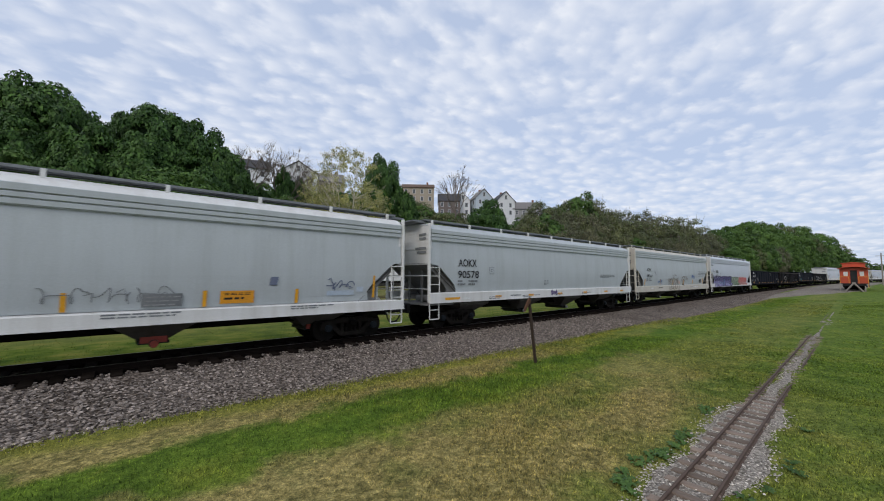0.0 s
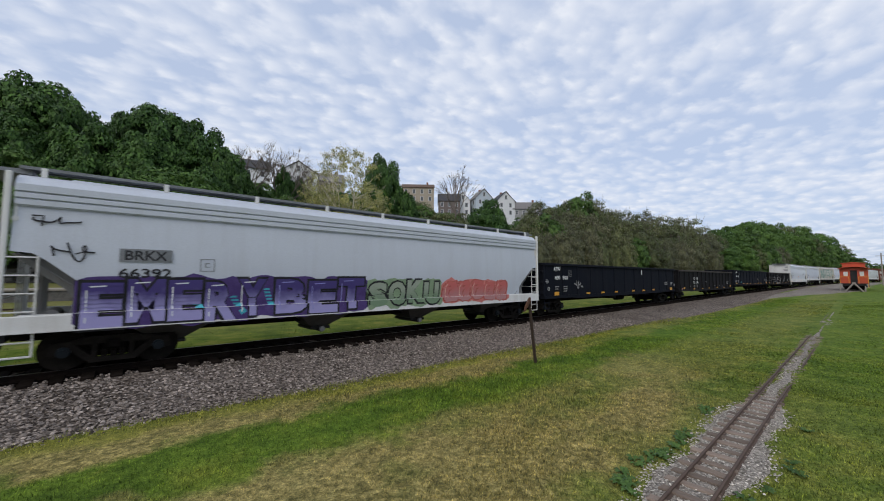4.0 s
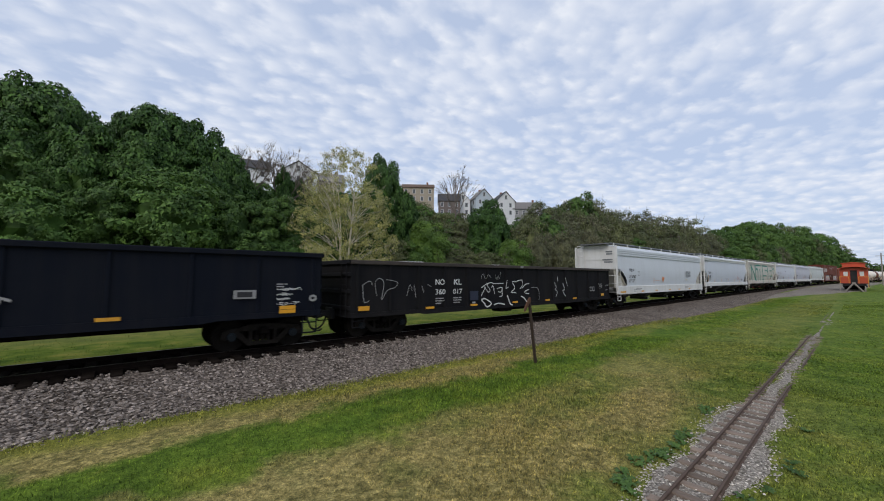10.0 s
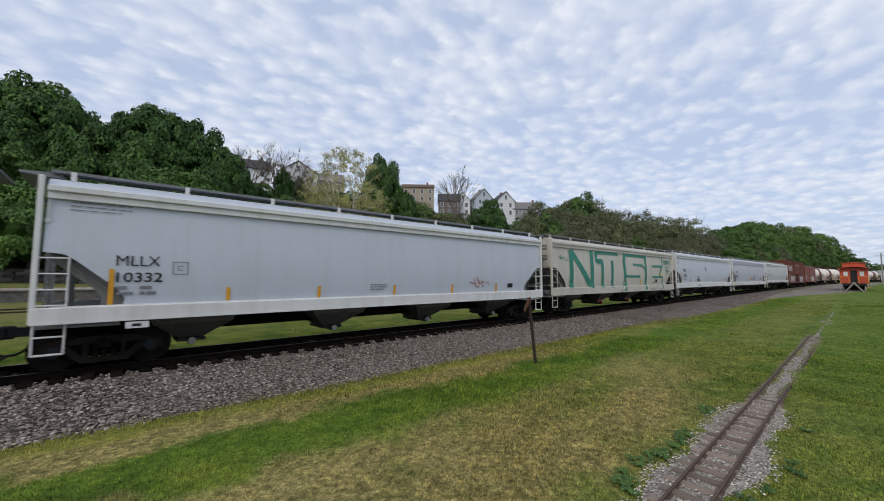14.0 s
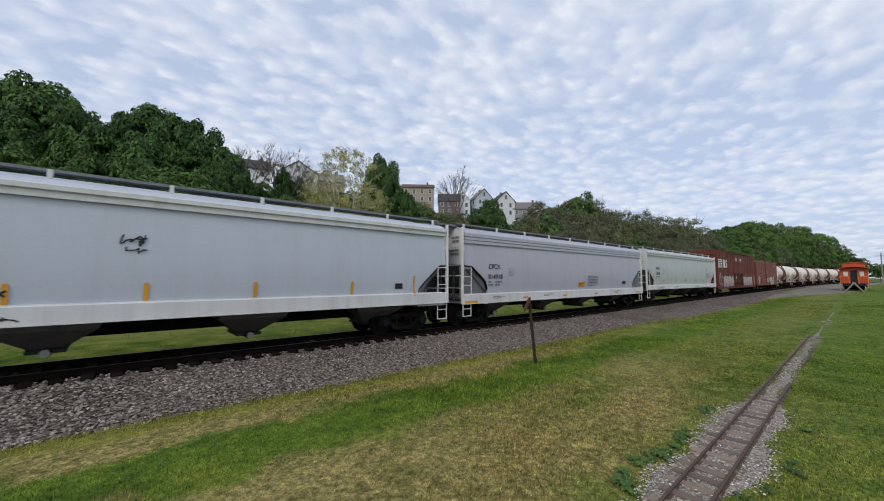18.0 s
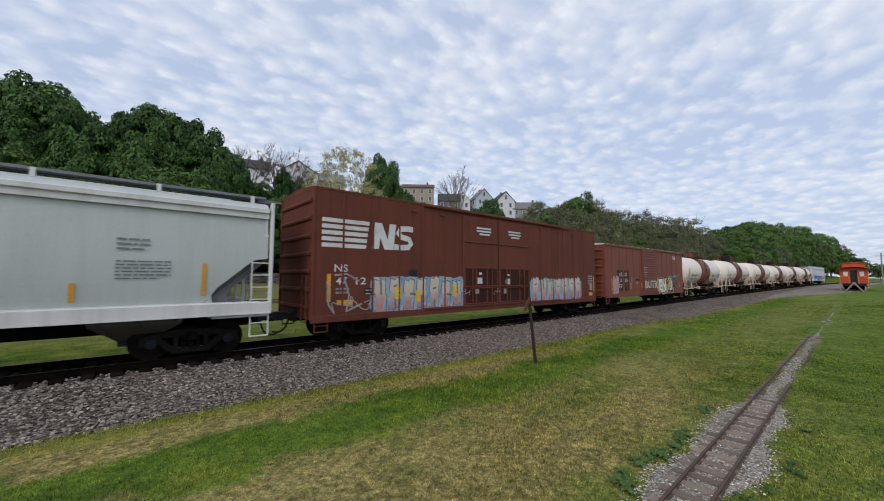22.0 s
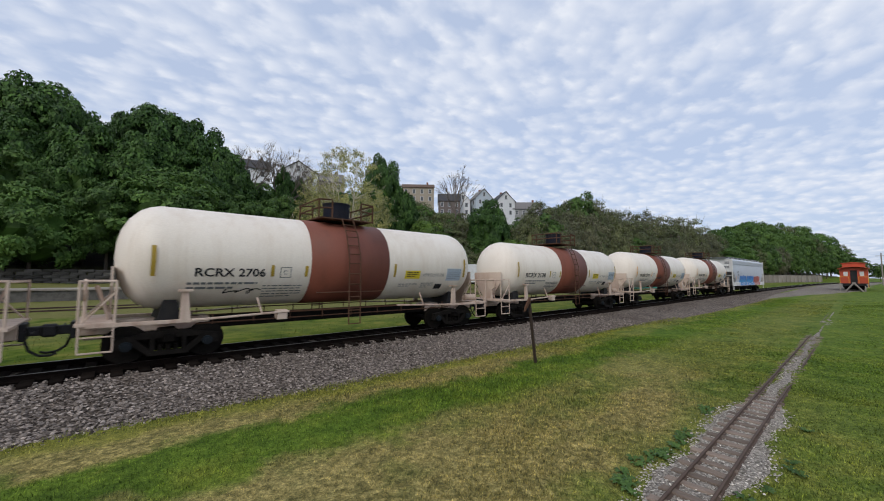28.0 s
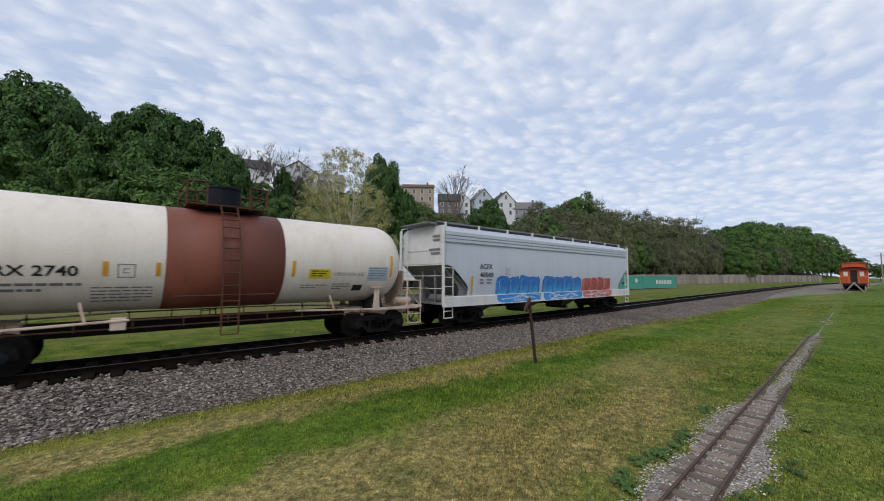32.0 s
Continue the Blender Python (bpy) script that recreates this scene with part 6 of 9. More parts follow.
# ---- boxcar
def box_car(i, body, label, top, raised):
    a, b = CARS[i]
    L, W = b - a, 1.56
    h = L / 2
    car = tagged(empty("box_car", on_track((a + b) / 2)), label, "boxcar", "freight cars of the train")
    mat = P_[body]
    low = 0.72 if raised else 0.78
    eave = top - 0.12
    for s in (-1, 1):
        bm = bmesh.new()
        box(bm, -h, h, s * W - 0.025, s * W + 0.025, low + 0.18, eave)
        part("side_sheet", bm, mat, car)
        bm = bmesh.new()
        box(bm, -h, h, s * (W + 0.03) - 0.05, s * (W + 0.03) + 0.05, low, low + 0.24, 0.015)
        part("side_sill", bm, mat, car)
        bm = bmesh.new()
        if raised:
            box(bm, -h + 4.54, h - 3.2, s * (W + 0.03) - 0.06, s * (W + 0.03) + 0.06, eave - 0.1, eave + 0.06, 0.015)
        else:
            box(bm, -h, h, s * (W + 0.03) - 0.06, s * (W + 0.03) + 0.06, eave - 0.1, eave + 0.06, 0.015)
        part("eave_rail", bm, mat, car)
    bm = bmesh.new()
    prism(bm, [(-W - 0.04, eave - 0.02), (-W - 0.04, eave + 0.05), (0, top + 0.06), (W + 0.04, eave + 0.05), (W + 0.04, eave - 0.02)], "x", -h - 0.02, h + 0.02)
    rf = part("roof", bm, P_["white"] if not raised else mat, car, "galvanised roof" if not raised else "")
    bm = bmesh.new()
    box(bm, -0.03, 0.03, -W, W, 0, 0.05, 0.01)
    seam = baked("roof_seam", bm, P_["white"] if not raised else mat)
    for k in range(int(L)):
        link("roof_seam", seam, rf, pose(-h + 0.6 + k * (L - 1.2) / (int(L) - 1), 0, eave + 0.05))
    # ends with deep horizontal corrugations
    for s in (-1, 1):
        bm = bmesh.new()
        box(bm, s * (h - 0.02) - 0.03, s * (h - 0.02) + 0.03, -W + .02, W - .02, low + 0.1, eave)
        part("end_wall", bm, mat, car)
        n = 7 if raised else 6
        for k in range(n):
            z = low + 0.5 + (eave - low - 0.9) * k / (n - 1)
            bm = bmesh.new()
            rod(bm, (s * (h + 0.01), -W + 0.12, z), (s * (h + 0.01), W - 0.12, z), 0.085, 8)
            part("end_corrugation", bm, mat, car)
        for y in (-1, 1):
            bm = bmesh.new()
            box(bm, s * h - 0.05, s * h + 0.05, y * W - 0.05, y * W + 0.05, low, eave, 0.015)
            part("corner_post", bm, mat, car)
        ladder(car, "end_ladder", -1.35, -0.95, low, 2.3, 5, mat, s * (h + 0.12), 0.02, "y")
        stirrup(car, min(s * (h - 0.1), s * (h - .55)), max(s * (h - 0.1), s * (h - .55)), mat, -1.55, low, 0.42)
    # side panels' seams
    bm = bmesh.new()
    box(bm, -0.035, 0.035, -0.02, 0.02, low + 0.22, eave - 0.08, 0.008)
    rib = baked("side_post", bm, mat)
    d0, d1 = ((-h + 6.81, -h + 11.75) if raised else (-h + 6.1, -h + 9.15))
    k, x = 0, -h + 1.05
    while x < h - 0.5:
        if not d0 - 0.3 < x < d1 + 0.3:
            link("side_post", rib, car, pose(x, -W - 0.03, 0))
        x += 1.18
    running_gear(car, L, 2.1)
    bm = bmesh.new()
    box(bm, -h + 0.1, h - 0.1, -W + .1, W - .1, low + 0.15, low + 0.25)
    rod(bm, (-2, -0.95, low - 0.03), (3, -0.95, low - 0.05), 0.03)
    part("underframe", bm, M["truck"], car)
    TRAIN.append(car)
    return car, h, W, d0, d1, low, eave


def make_boxcars(i):
    if i == 14:
        car, h, W, d0, d1, low, eave = box_car(14, "brown", "tall oxide-brown boxcar with twin plug doors and pastel graffiti", 5.35, True)
        sd = lambda x, z: -W - 0.028
        dm = d0 + 2.42
        for p0, p1 in ((d0, dm), (dm, d1)):
            bm = bmesh.new()
            box(bm, p0 + 0.04, p1 - 0.04, -W - 0.09, -W - 0.02, 0.98, 5.02, 0.02)
            for z in (1.02, 1.8, 2.64, 3.82):
                box(bm, p0 + 0.1, p1 - 0.1, -W - 0.125, -W - 0.08, z, z + 0.06, 0.015)
            door = part("door", bm, P_["brown"], car)
            bm = bmesh.new()
            for k in range(3):
                u = p0 + 0.16 + k * (p1 - p0 - 0.2) / 3
                box(bm, u, u + (p1 - p0 - 0.5) / 3, -W - 0.104, -W - 0.085, 1.05, 2.62, 0.006)
            part("lower_panel", bm, P_["sooty"], door, "soot-blackened lower door panel")
            bm = bmesh.new()
            for x in (p0 + 0.55, p1 - 0.55):
                rod(bm, (x, -W - 0.15, 1.1), (x, -W - 0.15, 2.7), 0.03)
            rod(bm, (p0 + 0.3, -W - 0.15, 1.75), (p1 - 0.3, -W - 0.15, 1.75), 0.025)
            part("lock_bar", bm, P_["brown"], door)
        dsd = lambda x, z: -W - 0.108
        for p0, zz in ((d0 + 0.85, 4.50), (dm + 0.75, 4.50)):
            for k, (u, w) in enumerate(((0, 1.0), (0.0, 1.0), (0.2, 0.7))):
                patch(car, "stencil_bar", p0 + u, p0 + u + w, zz - k * 0.14, zz - k * 0.14 + 0.08, M["white_ink"], dsd)
        for p0, zz in ((d0 + .9, 1.95), (dm + .5, 1.9)):
            patch(car, "paper_patch", p0, p0 + 0.32, zz, zz + 0.28, M["white_ink"], dsd); patch(car, "paper_patch", p0 - 0.15, p0 + 0.1, zz - 0.45, zz - 0.2, M["dull_ink"], dsd); patch(car, "paper_patch", p0 + 0.1, p0 + 0.3, zz + 0.42, zz + 0.52, M["white_ink"], dsd)
            scrawl(car, p0 - 1.0, p0 - 0.4, 1.4, 1.75, M["dull_ink"], dsd, int(p0 * 10) + 500, 0.04, 4)
        # track, shelf and door rail
        bm = bmesh.new()
        box(bm, d0 - 2.2, d1 + 3.0, -W - 0.13, -W - 0.02, 0.92, 1.0, 0.01)
        box(bm, d0 - 2.2, d1 + 3.2, -W - 0.14, -W - 0.02, eave - 0.06, eave + 0.02, 0.01)
        part("door_track", bm, P_["brown"], car)
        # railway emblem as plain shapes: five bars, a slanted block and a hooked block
        B = -h
        for k in range(5):
            patch(car, "emblem_bar", B + 0.25, B + 2.05 - k * 0.03, 4.12 - k * 0.215, 4.26 - k * 0.215, M["white_ink"], sd, skew=0.02)
        for k, (u0, u1, lean) in enumerate(((2.18, 2.48, 0.12), (2.82, 3.12, 0.12))):
            patch(car, "emblem_block", B + u0, B + u1, 3.28, 4.27, M["white_ink"], sd, 0.005, skew=lean)
        patch(car, "emblem_block", B + 2.72, B + 3.02, 3.28, 4.27, M["white_ink"], sd, 0.007, skew=-0.42)
        ribbon(car, "emblem_block", [[(B + 4.1, 4.13), (B + 3.75, 4.15), (B + 3.45, 4.12), (B + 3.34, 3.95), (B + 3.5, 3.80), (B + 3.85, 3.74), (B + 3.96, 3.57), (B + 3.82, 3.42), (B + 3.5, 3.39), (B + 3.15, 3.40)]], 0.22, M["white_ink"], sd, 0.009)
        write(car, "NS", B + 0.74, 2.42, 0.26, M["white_ink"], sd, 0.5)
        for txt, x in (("47", 0.80), ("12", 1.55), ("23", 2.32)):
            write(car, txt, B + x, 1.98, 0.25, M["white_ink"], sd, 0.42)
        small_print(car, B + 0.8, B + 1.3, 1.8, 2, M["dull_ink"], sd, 0.13, 0.07); patch(car, "stencil_panel", B + 1.9, B + 2.5, 1.58, 1.84, M["ink"], sd); small_print(car, B + 1.95, B + 2.45, 1.74, 2, M["dull_ink"], sd, 0.12, 0.05, proud=0.008)
        uprights(car, h, sd, (0.48,), 1.42, 2.35, 0.14); patch(car, "placard", B + 0.85, B + 1.45, 1.28, 1.45, M["yellow"], sd); uprights(car, h, sd, (4.0,), 1.55, 1.95, 0.14)
        ribbon(car, "graffiti_tag", [[(B + 0.5, 2.1), (B + 0.55, 1.3), (B + 0.75, 1.05)], [(B + 0.75, 2.3), (B + 1.2, 2.35), (B + 1.7, 2.1)], [(B + 1.1, 2.25), (B + 1.3, 1.6), (B + 1.2, 1.05), (B + 1.8, 1.3)]], 0.07, M["dull_ink"], sd, 0.01)
        halo(car, B + 2.15, B + 6.9, 0.90, 2.26, M["g_sky"], sd, 51)
        blocks(car, B + 2.25, B + 6.8, 0.86, 2.24, [M["fade_cream"]], M["g_slate"], M["g_sky"], sd, 51, 7)
        for k, (u, v) in enumerate(((3.25, 1.45), (4.2, 1.3), (6.2, 1.4))):
            halo(car, B + u, B + u + 0.24, v, v + 0.42, M["g_yellow"], sd, 60 + k, 0.020)
        halo(car, B + 11.85, B + 17.2, 0.94, 2.16, M["g_sky"], sd, 52)
        blocks(car, B + 11.95, B + 17.15, 0.84, 2.24, [M["fade_cream"]], M["g_slate"], M["g_sky"], sd, 52, 7)
        scrawl(car, B + 0.35, B + 2.2, 0.95, 1.6, M["dull_ink"], sd, 58, 0.06, 4)
        patch(car, "dark_panel", B + 3.85, B + 4.25, 2.28, 2.52, M["ink"], sd, 0.02)
        for x in (4.05, 5.6, 12.9, 14.6, 16.2):
            bm = bmesh.new()
            box(bm, B + x, B + x + 0.05, -W - 0.05, -W - 0.02, 2.5, 5.0, 0.01)
            box(bm, B + x - 0.12, B + x + 0.17, -W - 0.07, -W - 0.02, 4.86, 4.94, 0.01)
            part("side_post", bm, P_["brown"], car)
        small_print(car, h - 0.95, h - 0.35, 2.3, 4, M["dull_ink"], sd, 0.15, 0.08); patch(car, "stencil_panel", h - 0.75, h - 0.4, 1.45, 1.85, M["dull_ink"], sd); uprights(car, h, sd, (18.75,), 1.35, 2.3, 0.1); patch(car, "placard", h - 0.85, h - 0.4, 1.1, 1.3, M["yellow"], sd)
        # blackened lower field between truck and door
        small_print(car, -0.5, 0.3, 2.5, 1, M["dull_ink"], sd)
    else:
        car, h, W, d0, d1, low, eave = box_car(15, "red", "oxide-red boxcar with a ribbed sliding door and graffiti", 4.62, False)
        sd = lambda x, z: -W - 0.028
        B = -h
        bm = bmesh.new()
        box(bm, d0, d1, -W - 0.10, -W - 0.03, 1.05, 4.42, 0.02)
        door = part("door", bm, P_["red"], car)
        bm = bmesh.new()
        box(bm, d0 + 0.12, d1 - 0.12, -W - 0.135, -W - 0.09, 0.0, 0.10, 0.025)
        rib_me = baked("door_rib", bm, P_["red"])
        for k in range(17):
            link("door_rib", rib_me, door, pose(0, 0, 1.2 + k * 0.19))
        bm = bmesh.new()
        rod(bm, (d0 + 0.1, -W - 0.15, 1.2), (d0 + 0.1, -W - 0.15, 2.6), 0.03)
        part("door_handle", bm, P_["red"], door)
        bm = bmesh.new()
        box(bm, d0 - 0.3, d1 + 3.2, -W - 0.12, -W - 0.02, 4.43, 4.5, 0.01)
        box(bm, d0 - 0.3, d1 + 3.2, -W - 0.13, -W - 0.02, 0.96, 1.04, 0.01)
        part("door_track", bm, P_["red"], car)
        dsd = lambda x, z: -W - 0.138
        for x0, x1 in ((1.75, 2.7), (2.95, 3.75)):
            patch(car, "dark_panel", B + x0, B + x1, 1.2, 2.72, M["panel_dark"], sd, 0.004)
        write(car, "CA", B + 2.1, 2.28, 0.27, M["white_ink"], sd, 0.52); write(car, "IX", B + 3.05, 2.28, 0.27, M["white_ink"], sd, 0.38)
        write(car, "132", B + 2.0, 1.85, 0.26, M["white_ink"], sd, 0.55); write(car, "054", B + 3.1, 1.85, 0.25, M["white_ink"], sd, 0.5)
        small_print(car, B + 1.9, B + 2.55, 1.62, 2, M["white_ink"], sd, 0.15, 0.08)
        uprights(car, h, sd, (0.9,), 1.3, 2.1, 0.14); uprights(car, h, sd, (4.0, 6.0, 9.35, 14.6), 1.35, 1.78, 0.12)
        consist_square(car, B + 4.35, 2.05, sd, "dull_ink"); patch(car, "stencil_panel", B + 5.05, B + 5.35, 1.72, 1.86, M["dull_ink"], sd)
        patch(car, "dark_panel", B + 4.9, B + 5.7, 1.95, 2.1, M["panel_dark"], sd)
        bubble_row(car, B + 0.95, B + 2.0, 1.0, 2.25, [M["g_pink"], M["g_pink"]], M["g_slate"], sd, 57, 2)
        for k in range(6):
            patch(car, "stencil_bar", d0 + 0.2, d0 + 0.9 - 0.1 * (k % 3), 2.98 - k * 0.14, 3.03 - k * 0.14, M["dull_ink"], dsd)
        for nm, word, x0, x1, z0, z1, fill in (("graffiti_letter", "BUTR", d0 + 0.3, d1 - 0.1, 1.3, 1.98, "g_cream"),):
            s2 = dsd if x0 < d1 - 1 else sd
            write(car, word, x0, z0, z1 - z0, M["g_black"], s2, x1 - x0, 0.085, "graffiti_outline", 0.006)
            write(car, word, x0 + 0.03, z0 + 0.03, z1 - z0 - 0.06, M[fill], s2, x1 - x0 - 0.06, 0.035, nm, 0.012)
        edge = lambda x, z: sd(x, z) - (0.108 if 0.95 < z < 1.05 else 0.055 if z < 0.97 else 0.0)
        halo(car, B + 9.3, B + 13.1, 0.84, 2.18, M["g_straw"], edge, 53)
        for ch, u, v, z0, z1, fill in (("E", 9.6, 10.42, 0.88, 2.14, "g_white"), ("N", 10.32, 11.26, 0.92, 2.16, "g_white"), ("O", 11.2, 12.02, 0.88, 2.06, "g_straw"), ("L", 12.05, 12.5, 0.95, 2.02, "g_white"), ("A", 12.35, 13.06, 1.0, 2.08, "g_white")):
            write(car, ch, B + u - 0.05, z0 - 0.03, z1 - z0 + 0.06, M["g_black"], edge, v - u + 0.1, 0.13, "graffiti_outline", 0.008)
            write(car, ch, B + u + 0.04, z0 + 0.06, z1 - z0 - 0.12, M[fill], edge, v - u - 0.08, 0.07, "graffiti_letter", 0.013)
        patch(car, "window_outline", B + 11.34, B + 11.78, 1.62, 1.86, M["g_black"], sd, 0.018); scrawl(car, B + 9.7, B + 10.2, 1.86, 2.0, M["g_slate"], sd, 54, 0.04, 6); scrawl(car, B + 12.5, B + 12.75, 1.2, 1.5, M["g_black"], sd, 55, 0.03, 5)
        uprights(car, h, sd, (11.72,), 1.25, 1.66, 0.14)
        ribbon(car, "graffiti_tag", [[(B + 11.6, 2.3), (B + 13.0, 2.25), (B + 13.8, 2.45)], [(B + 13.2, 2.25), (B + 14.3, 2.4), (B + 13.7, 1.9)], [(B + 13.2, 1.6), (B + 14.1, 1.3)]], 0.06, M["g_cyan"], sd, 0.01)
        patch(car, "dark_panel", B + 12.9, B + 13.6, 1.35, 2.15, M["panel_dark"], sd, 0.016); small_print(car, B + 12.95, B + 13.5, 2.05, 5, M["dull_ink"], sd, 0.12, 0.05, proud=0.02)
        write(car, "CAI", B + 13.08, 3.84, 0.30, M["white_ink"], sd, 0.70, 0.05)


# ---- tank car
def tank_car(i, label, reporting, number, cage, vented=False):
    a, b = CARS[i]
    L, R, zc = b - a, 1.49, 2.80 if number != "2138" else 2.70
    h = L / 2
    car = tagged(empty("tank_car", on_track((a + b) / 2)), label, "tank car", "freight cars of the train")
    cyl = h - 1.35
    bm = bmesh.new()
    seg, rings = 40, []
    prof = [(-cyl - 0.72, 0.02), (-cyl - 0.70, 0.35), (-cyl - 0.62, 0.72), (-cyl - 0.45, 1.06), (-cyl - 0.22, 1.31), (-cyl, 1.43), (-cyl + 0.25, R), (-1.52, R), (0, R), (1.52, R), (cyl - 0.25, R), (cyl, 1.43), (cyl + 0.22, 1.31), (cyl + 0.45, 1.06), (cyl + 0.62, 0.72), (cyl + 0.70, 0.35), (cyl + 0.72, 0.02)]
    for x, r in prof:
        rings.append([bm.verts.new((x, r * math.cos(2 * math.pi * k / seg), zc + r * math.sin(2 * math.pi * k / seg))) for k in range(seg)])
    for r0, r1 in zip(rings, rings[1:]):
        for k in range(seg):
            bm.faces.new((r0[k], r0[(k + 1) % seg], r1[(k + 1) % seg], r1[k]))
    bm.faces.new(rings[0][::-1]); bm.faces.new(rings[-1])
    bmesh.ops.recalc_face_normals(bm, faces=bm.faces[:])
    part("tank", bm, P_["tank"], car, smooth=True)
    bm = bmesh.new()
    rod(bm, (-1.52, 0, zc), (1.52, 0, zc), R + 0.012, 64)
    for f in bm.faces:
        f.smooth = abs(f.normal.x) < 0.5
    part("centre_band", bm, P_["band"], car, "rust-brown painted band")
    wall = lambda x, z: -math.sqrt(max((R + 0.004) ** 2 - (z - zc) ** 2, 0.01))
    bandwall = lambda x, z: wall(x, z) - 0.012
    if number == "2719":
        for x, k in ((-1.42, 401), (-1.15, 402), (-0.9, 403), (-0.64, 404)):
            scrawl(car, x, x + 0.24, 1.95, 2.42, M["ink"], bandwall, k, 0.06, 5)
    fr = P_["frame"]
    # end platforms and draft sills
    for s in (-1, 1):
        bm = bmesh.new()
        box(bm, s * (h - 2.9), s * h, -0.32, 0.32, 0.72, 1.08, 0.02)
        box(bm, s * (h - 0.75), s * h, -1.42, 1.42, 1.04, 1.12, 0.01)
        box(bm, s * (h - 2.7), s * (h - 0.2), -1.42, -1.34, 1.0, 1.10, 0.01)
        box(bm, s * (h - 2.7), s * (h - 0.2), 1.34, 1.42, 1.0, 1.10, 0.01)
        part("end_platform", bm, fr, car)
        bm = bmesh.new()
        x0 = s * (h - 0.62)
        prism(bm, [(-0.95, 2.5), (0.95, 2.5), (0.92, 2.0), (0.36, 1.3), (0.36, 1.08), (-0.36, 1.08), (-0.36, 1.3), (-0.92, 2.0)], "x", x0 - 0.03, x0 + 0.03)
        for y in (-0.5, 0.5):
            rod(bm, (x0, y, 1.1), (x0 + s * 0.3, y, 2.0), 0.035)
        part("head_brace", bm, fr, car)
        bm = bmesh.new()
        prism(bm, [(s * (h - 2.15), 1.0), (s * (h - 1.55), 1.0), (s * (h - 1.7), 1.6), (s * (h - 2.0), 1.6)], "y", -0.9, 0.9)
        part("saddle", bm, M["black"], car)
        for y in (-1.38, 1.38):
            bm = bmesh.new()
            prism(bm, [(s * (h - 2.28), 1.02), (s * (h - 2.02), 1.02), (s * (h - 2.05), 1.86), (s * (h - 2.2), 1.86)], "y", y - 0.04, y + 0.04)
            box(bm, s * (h - 2.3), s * (h - 1.98), y - 0.1, y + 0.1, 1.84, 1.9)
            part("tank_support", bm, fr, car)
        for y in (-1.38, 1.38):
            bm = bmesh.new()
            for x in (s * (h - 0.06), s * (h - 0.72)):
                rod(bm, (x, y, 1.05), (x, y, 2.15), 0.03)
            rod(bm, (s * (h - 0.06), y, 2.12), (s * (h - 0.72), y, 2.12), 0.022)
            rod(bm, (s * (h - 0.1), y, 1.1), (s * (h - 0.75), y, 1.9), 0.022)
            part("corner_rail", bm, fr, car)
        bm = bmesh.new()
        rod(bm, (s * (h - 0.06), -1.38, 2.1), (s * (h - 0.06), 1.38, 2.1), 0.022)
        part("cross_rail", bm, fr, car)
        bm = bmesh.new()
        if s < 0:
            rod(bm, (s * (h - 0.1), -0.7, 1.9), (s * (h - 0.16), -0.7, 1.9), 0.28, 16)
            rod(bm, (s * (h - 0.14), -0.7, 1.12), (s * (h - 0.14), -0.7, 1.9), 0.05)
            part("brake_wheel", bm, fr, car)
        else:
            rod(bm, (s * (h - 0.3), -0.9, 1.3), (s * (h - 1.0), -0.9, 1.3), 0.14, 12)
            part("brake_cylinder", bm, fr, car)
        stirrup(car, min(s * (h - 0.08), s * (h - .7)), max(s * (h - 0.08), s * (h - .7)), fr, -1.4, 1.05, 0.42)
    # side handrails and under-tank pipes
    for y in (-1.45, 1.45):
        for xa, xb, x in ((-h + 2.3, -2.2, -3.0), (1.9, h - 2.3, 3.2)):
            bm = bmesh.new()
            rod(bm, (xa, y, 1.06 if xa < 0 else 1.16), (xb, y, 1.16 if xa < 0 else 1.06), 0.034)
            rod(bm, (x - 0.12, y * 0.92, 1.62), (x, y, 1.14), 0.03)
            part("handrail", bm, fr, car)
        bm = bmesh.new()
        rod(bm, (-2.4, y, 1.15), (2.2, y, 1.15), 0.022)
        rod(bm, (-h + 2.4, y * 0.9, 0.95), (h - 2.4, y * 0.9, 0.95), 0.02)
        for k in range(9):
            x = -h + 2.8 + (L - 5.6) * k / 8
            rod(bm, (x, y * 0.95, 0.92), (x, y * 0.95, 1.2), 0.018)
        part("lower_rail", bm, M["rust"], car)
    bm = bmesh.new()
    box(bm, -2.55, -2.25, -1.45, -1.2, 0.92, 1.22, 0.01)
    part("valve_box", bm, fr, car)
    # ladder, top platform, manway
    for y in (-1, 1):
        bm = bmesh.new()
        pts = [(y * 1.62, 0.62), (y * 1.62, 1.9), (y * 1.6, 2.9), (y * 1.35, 3.75), (y * 0.95, 4.36)]
        for x in (-0.22, 0.22):
            for (ya, za), (yb, zb) in zip(pts, pts[1:]):
                rod(bm, (x, ya, za), (x, yb, zb), 0.022)
        for k in range(12):
            f = k / 11 * (len(pts) - 1)
            j = min(int(f), len(pts) - 2)
            g = f - j
            yy, zz = pts[j][0] + (pts[j + 1][0] - pts[j][0]) * g, pts[j][1] + (pts[j + 1][1] - pts[j][1]) * g
            rod(bm, (-0.22, yy, zz), (0.22, yy, zz), 0.018)
        rod(bm, (-1.35, y * 1.5, 1.72), (1.2, y * 1.5, 1.72), 0.02)
        part("ladder", bm, M["rust"], car)
    bm = bmesh.new()
    box(bm, -1.05, 1.05, -0.95, 0.95, 4.34, 4.38)
    part("top_platform", bm, M["rust"], car)
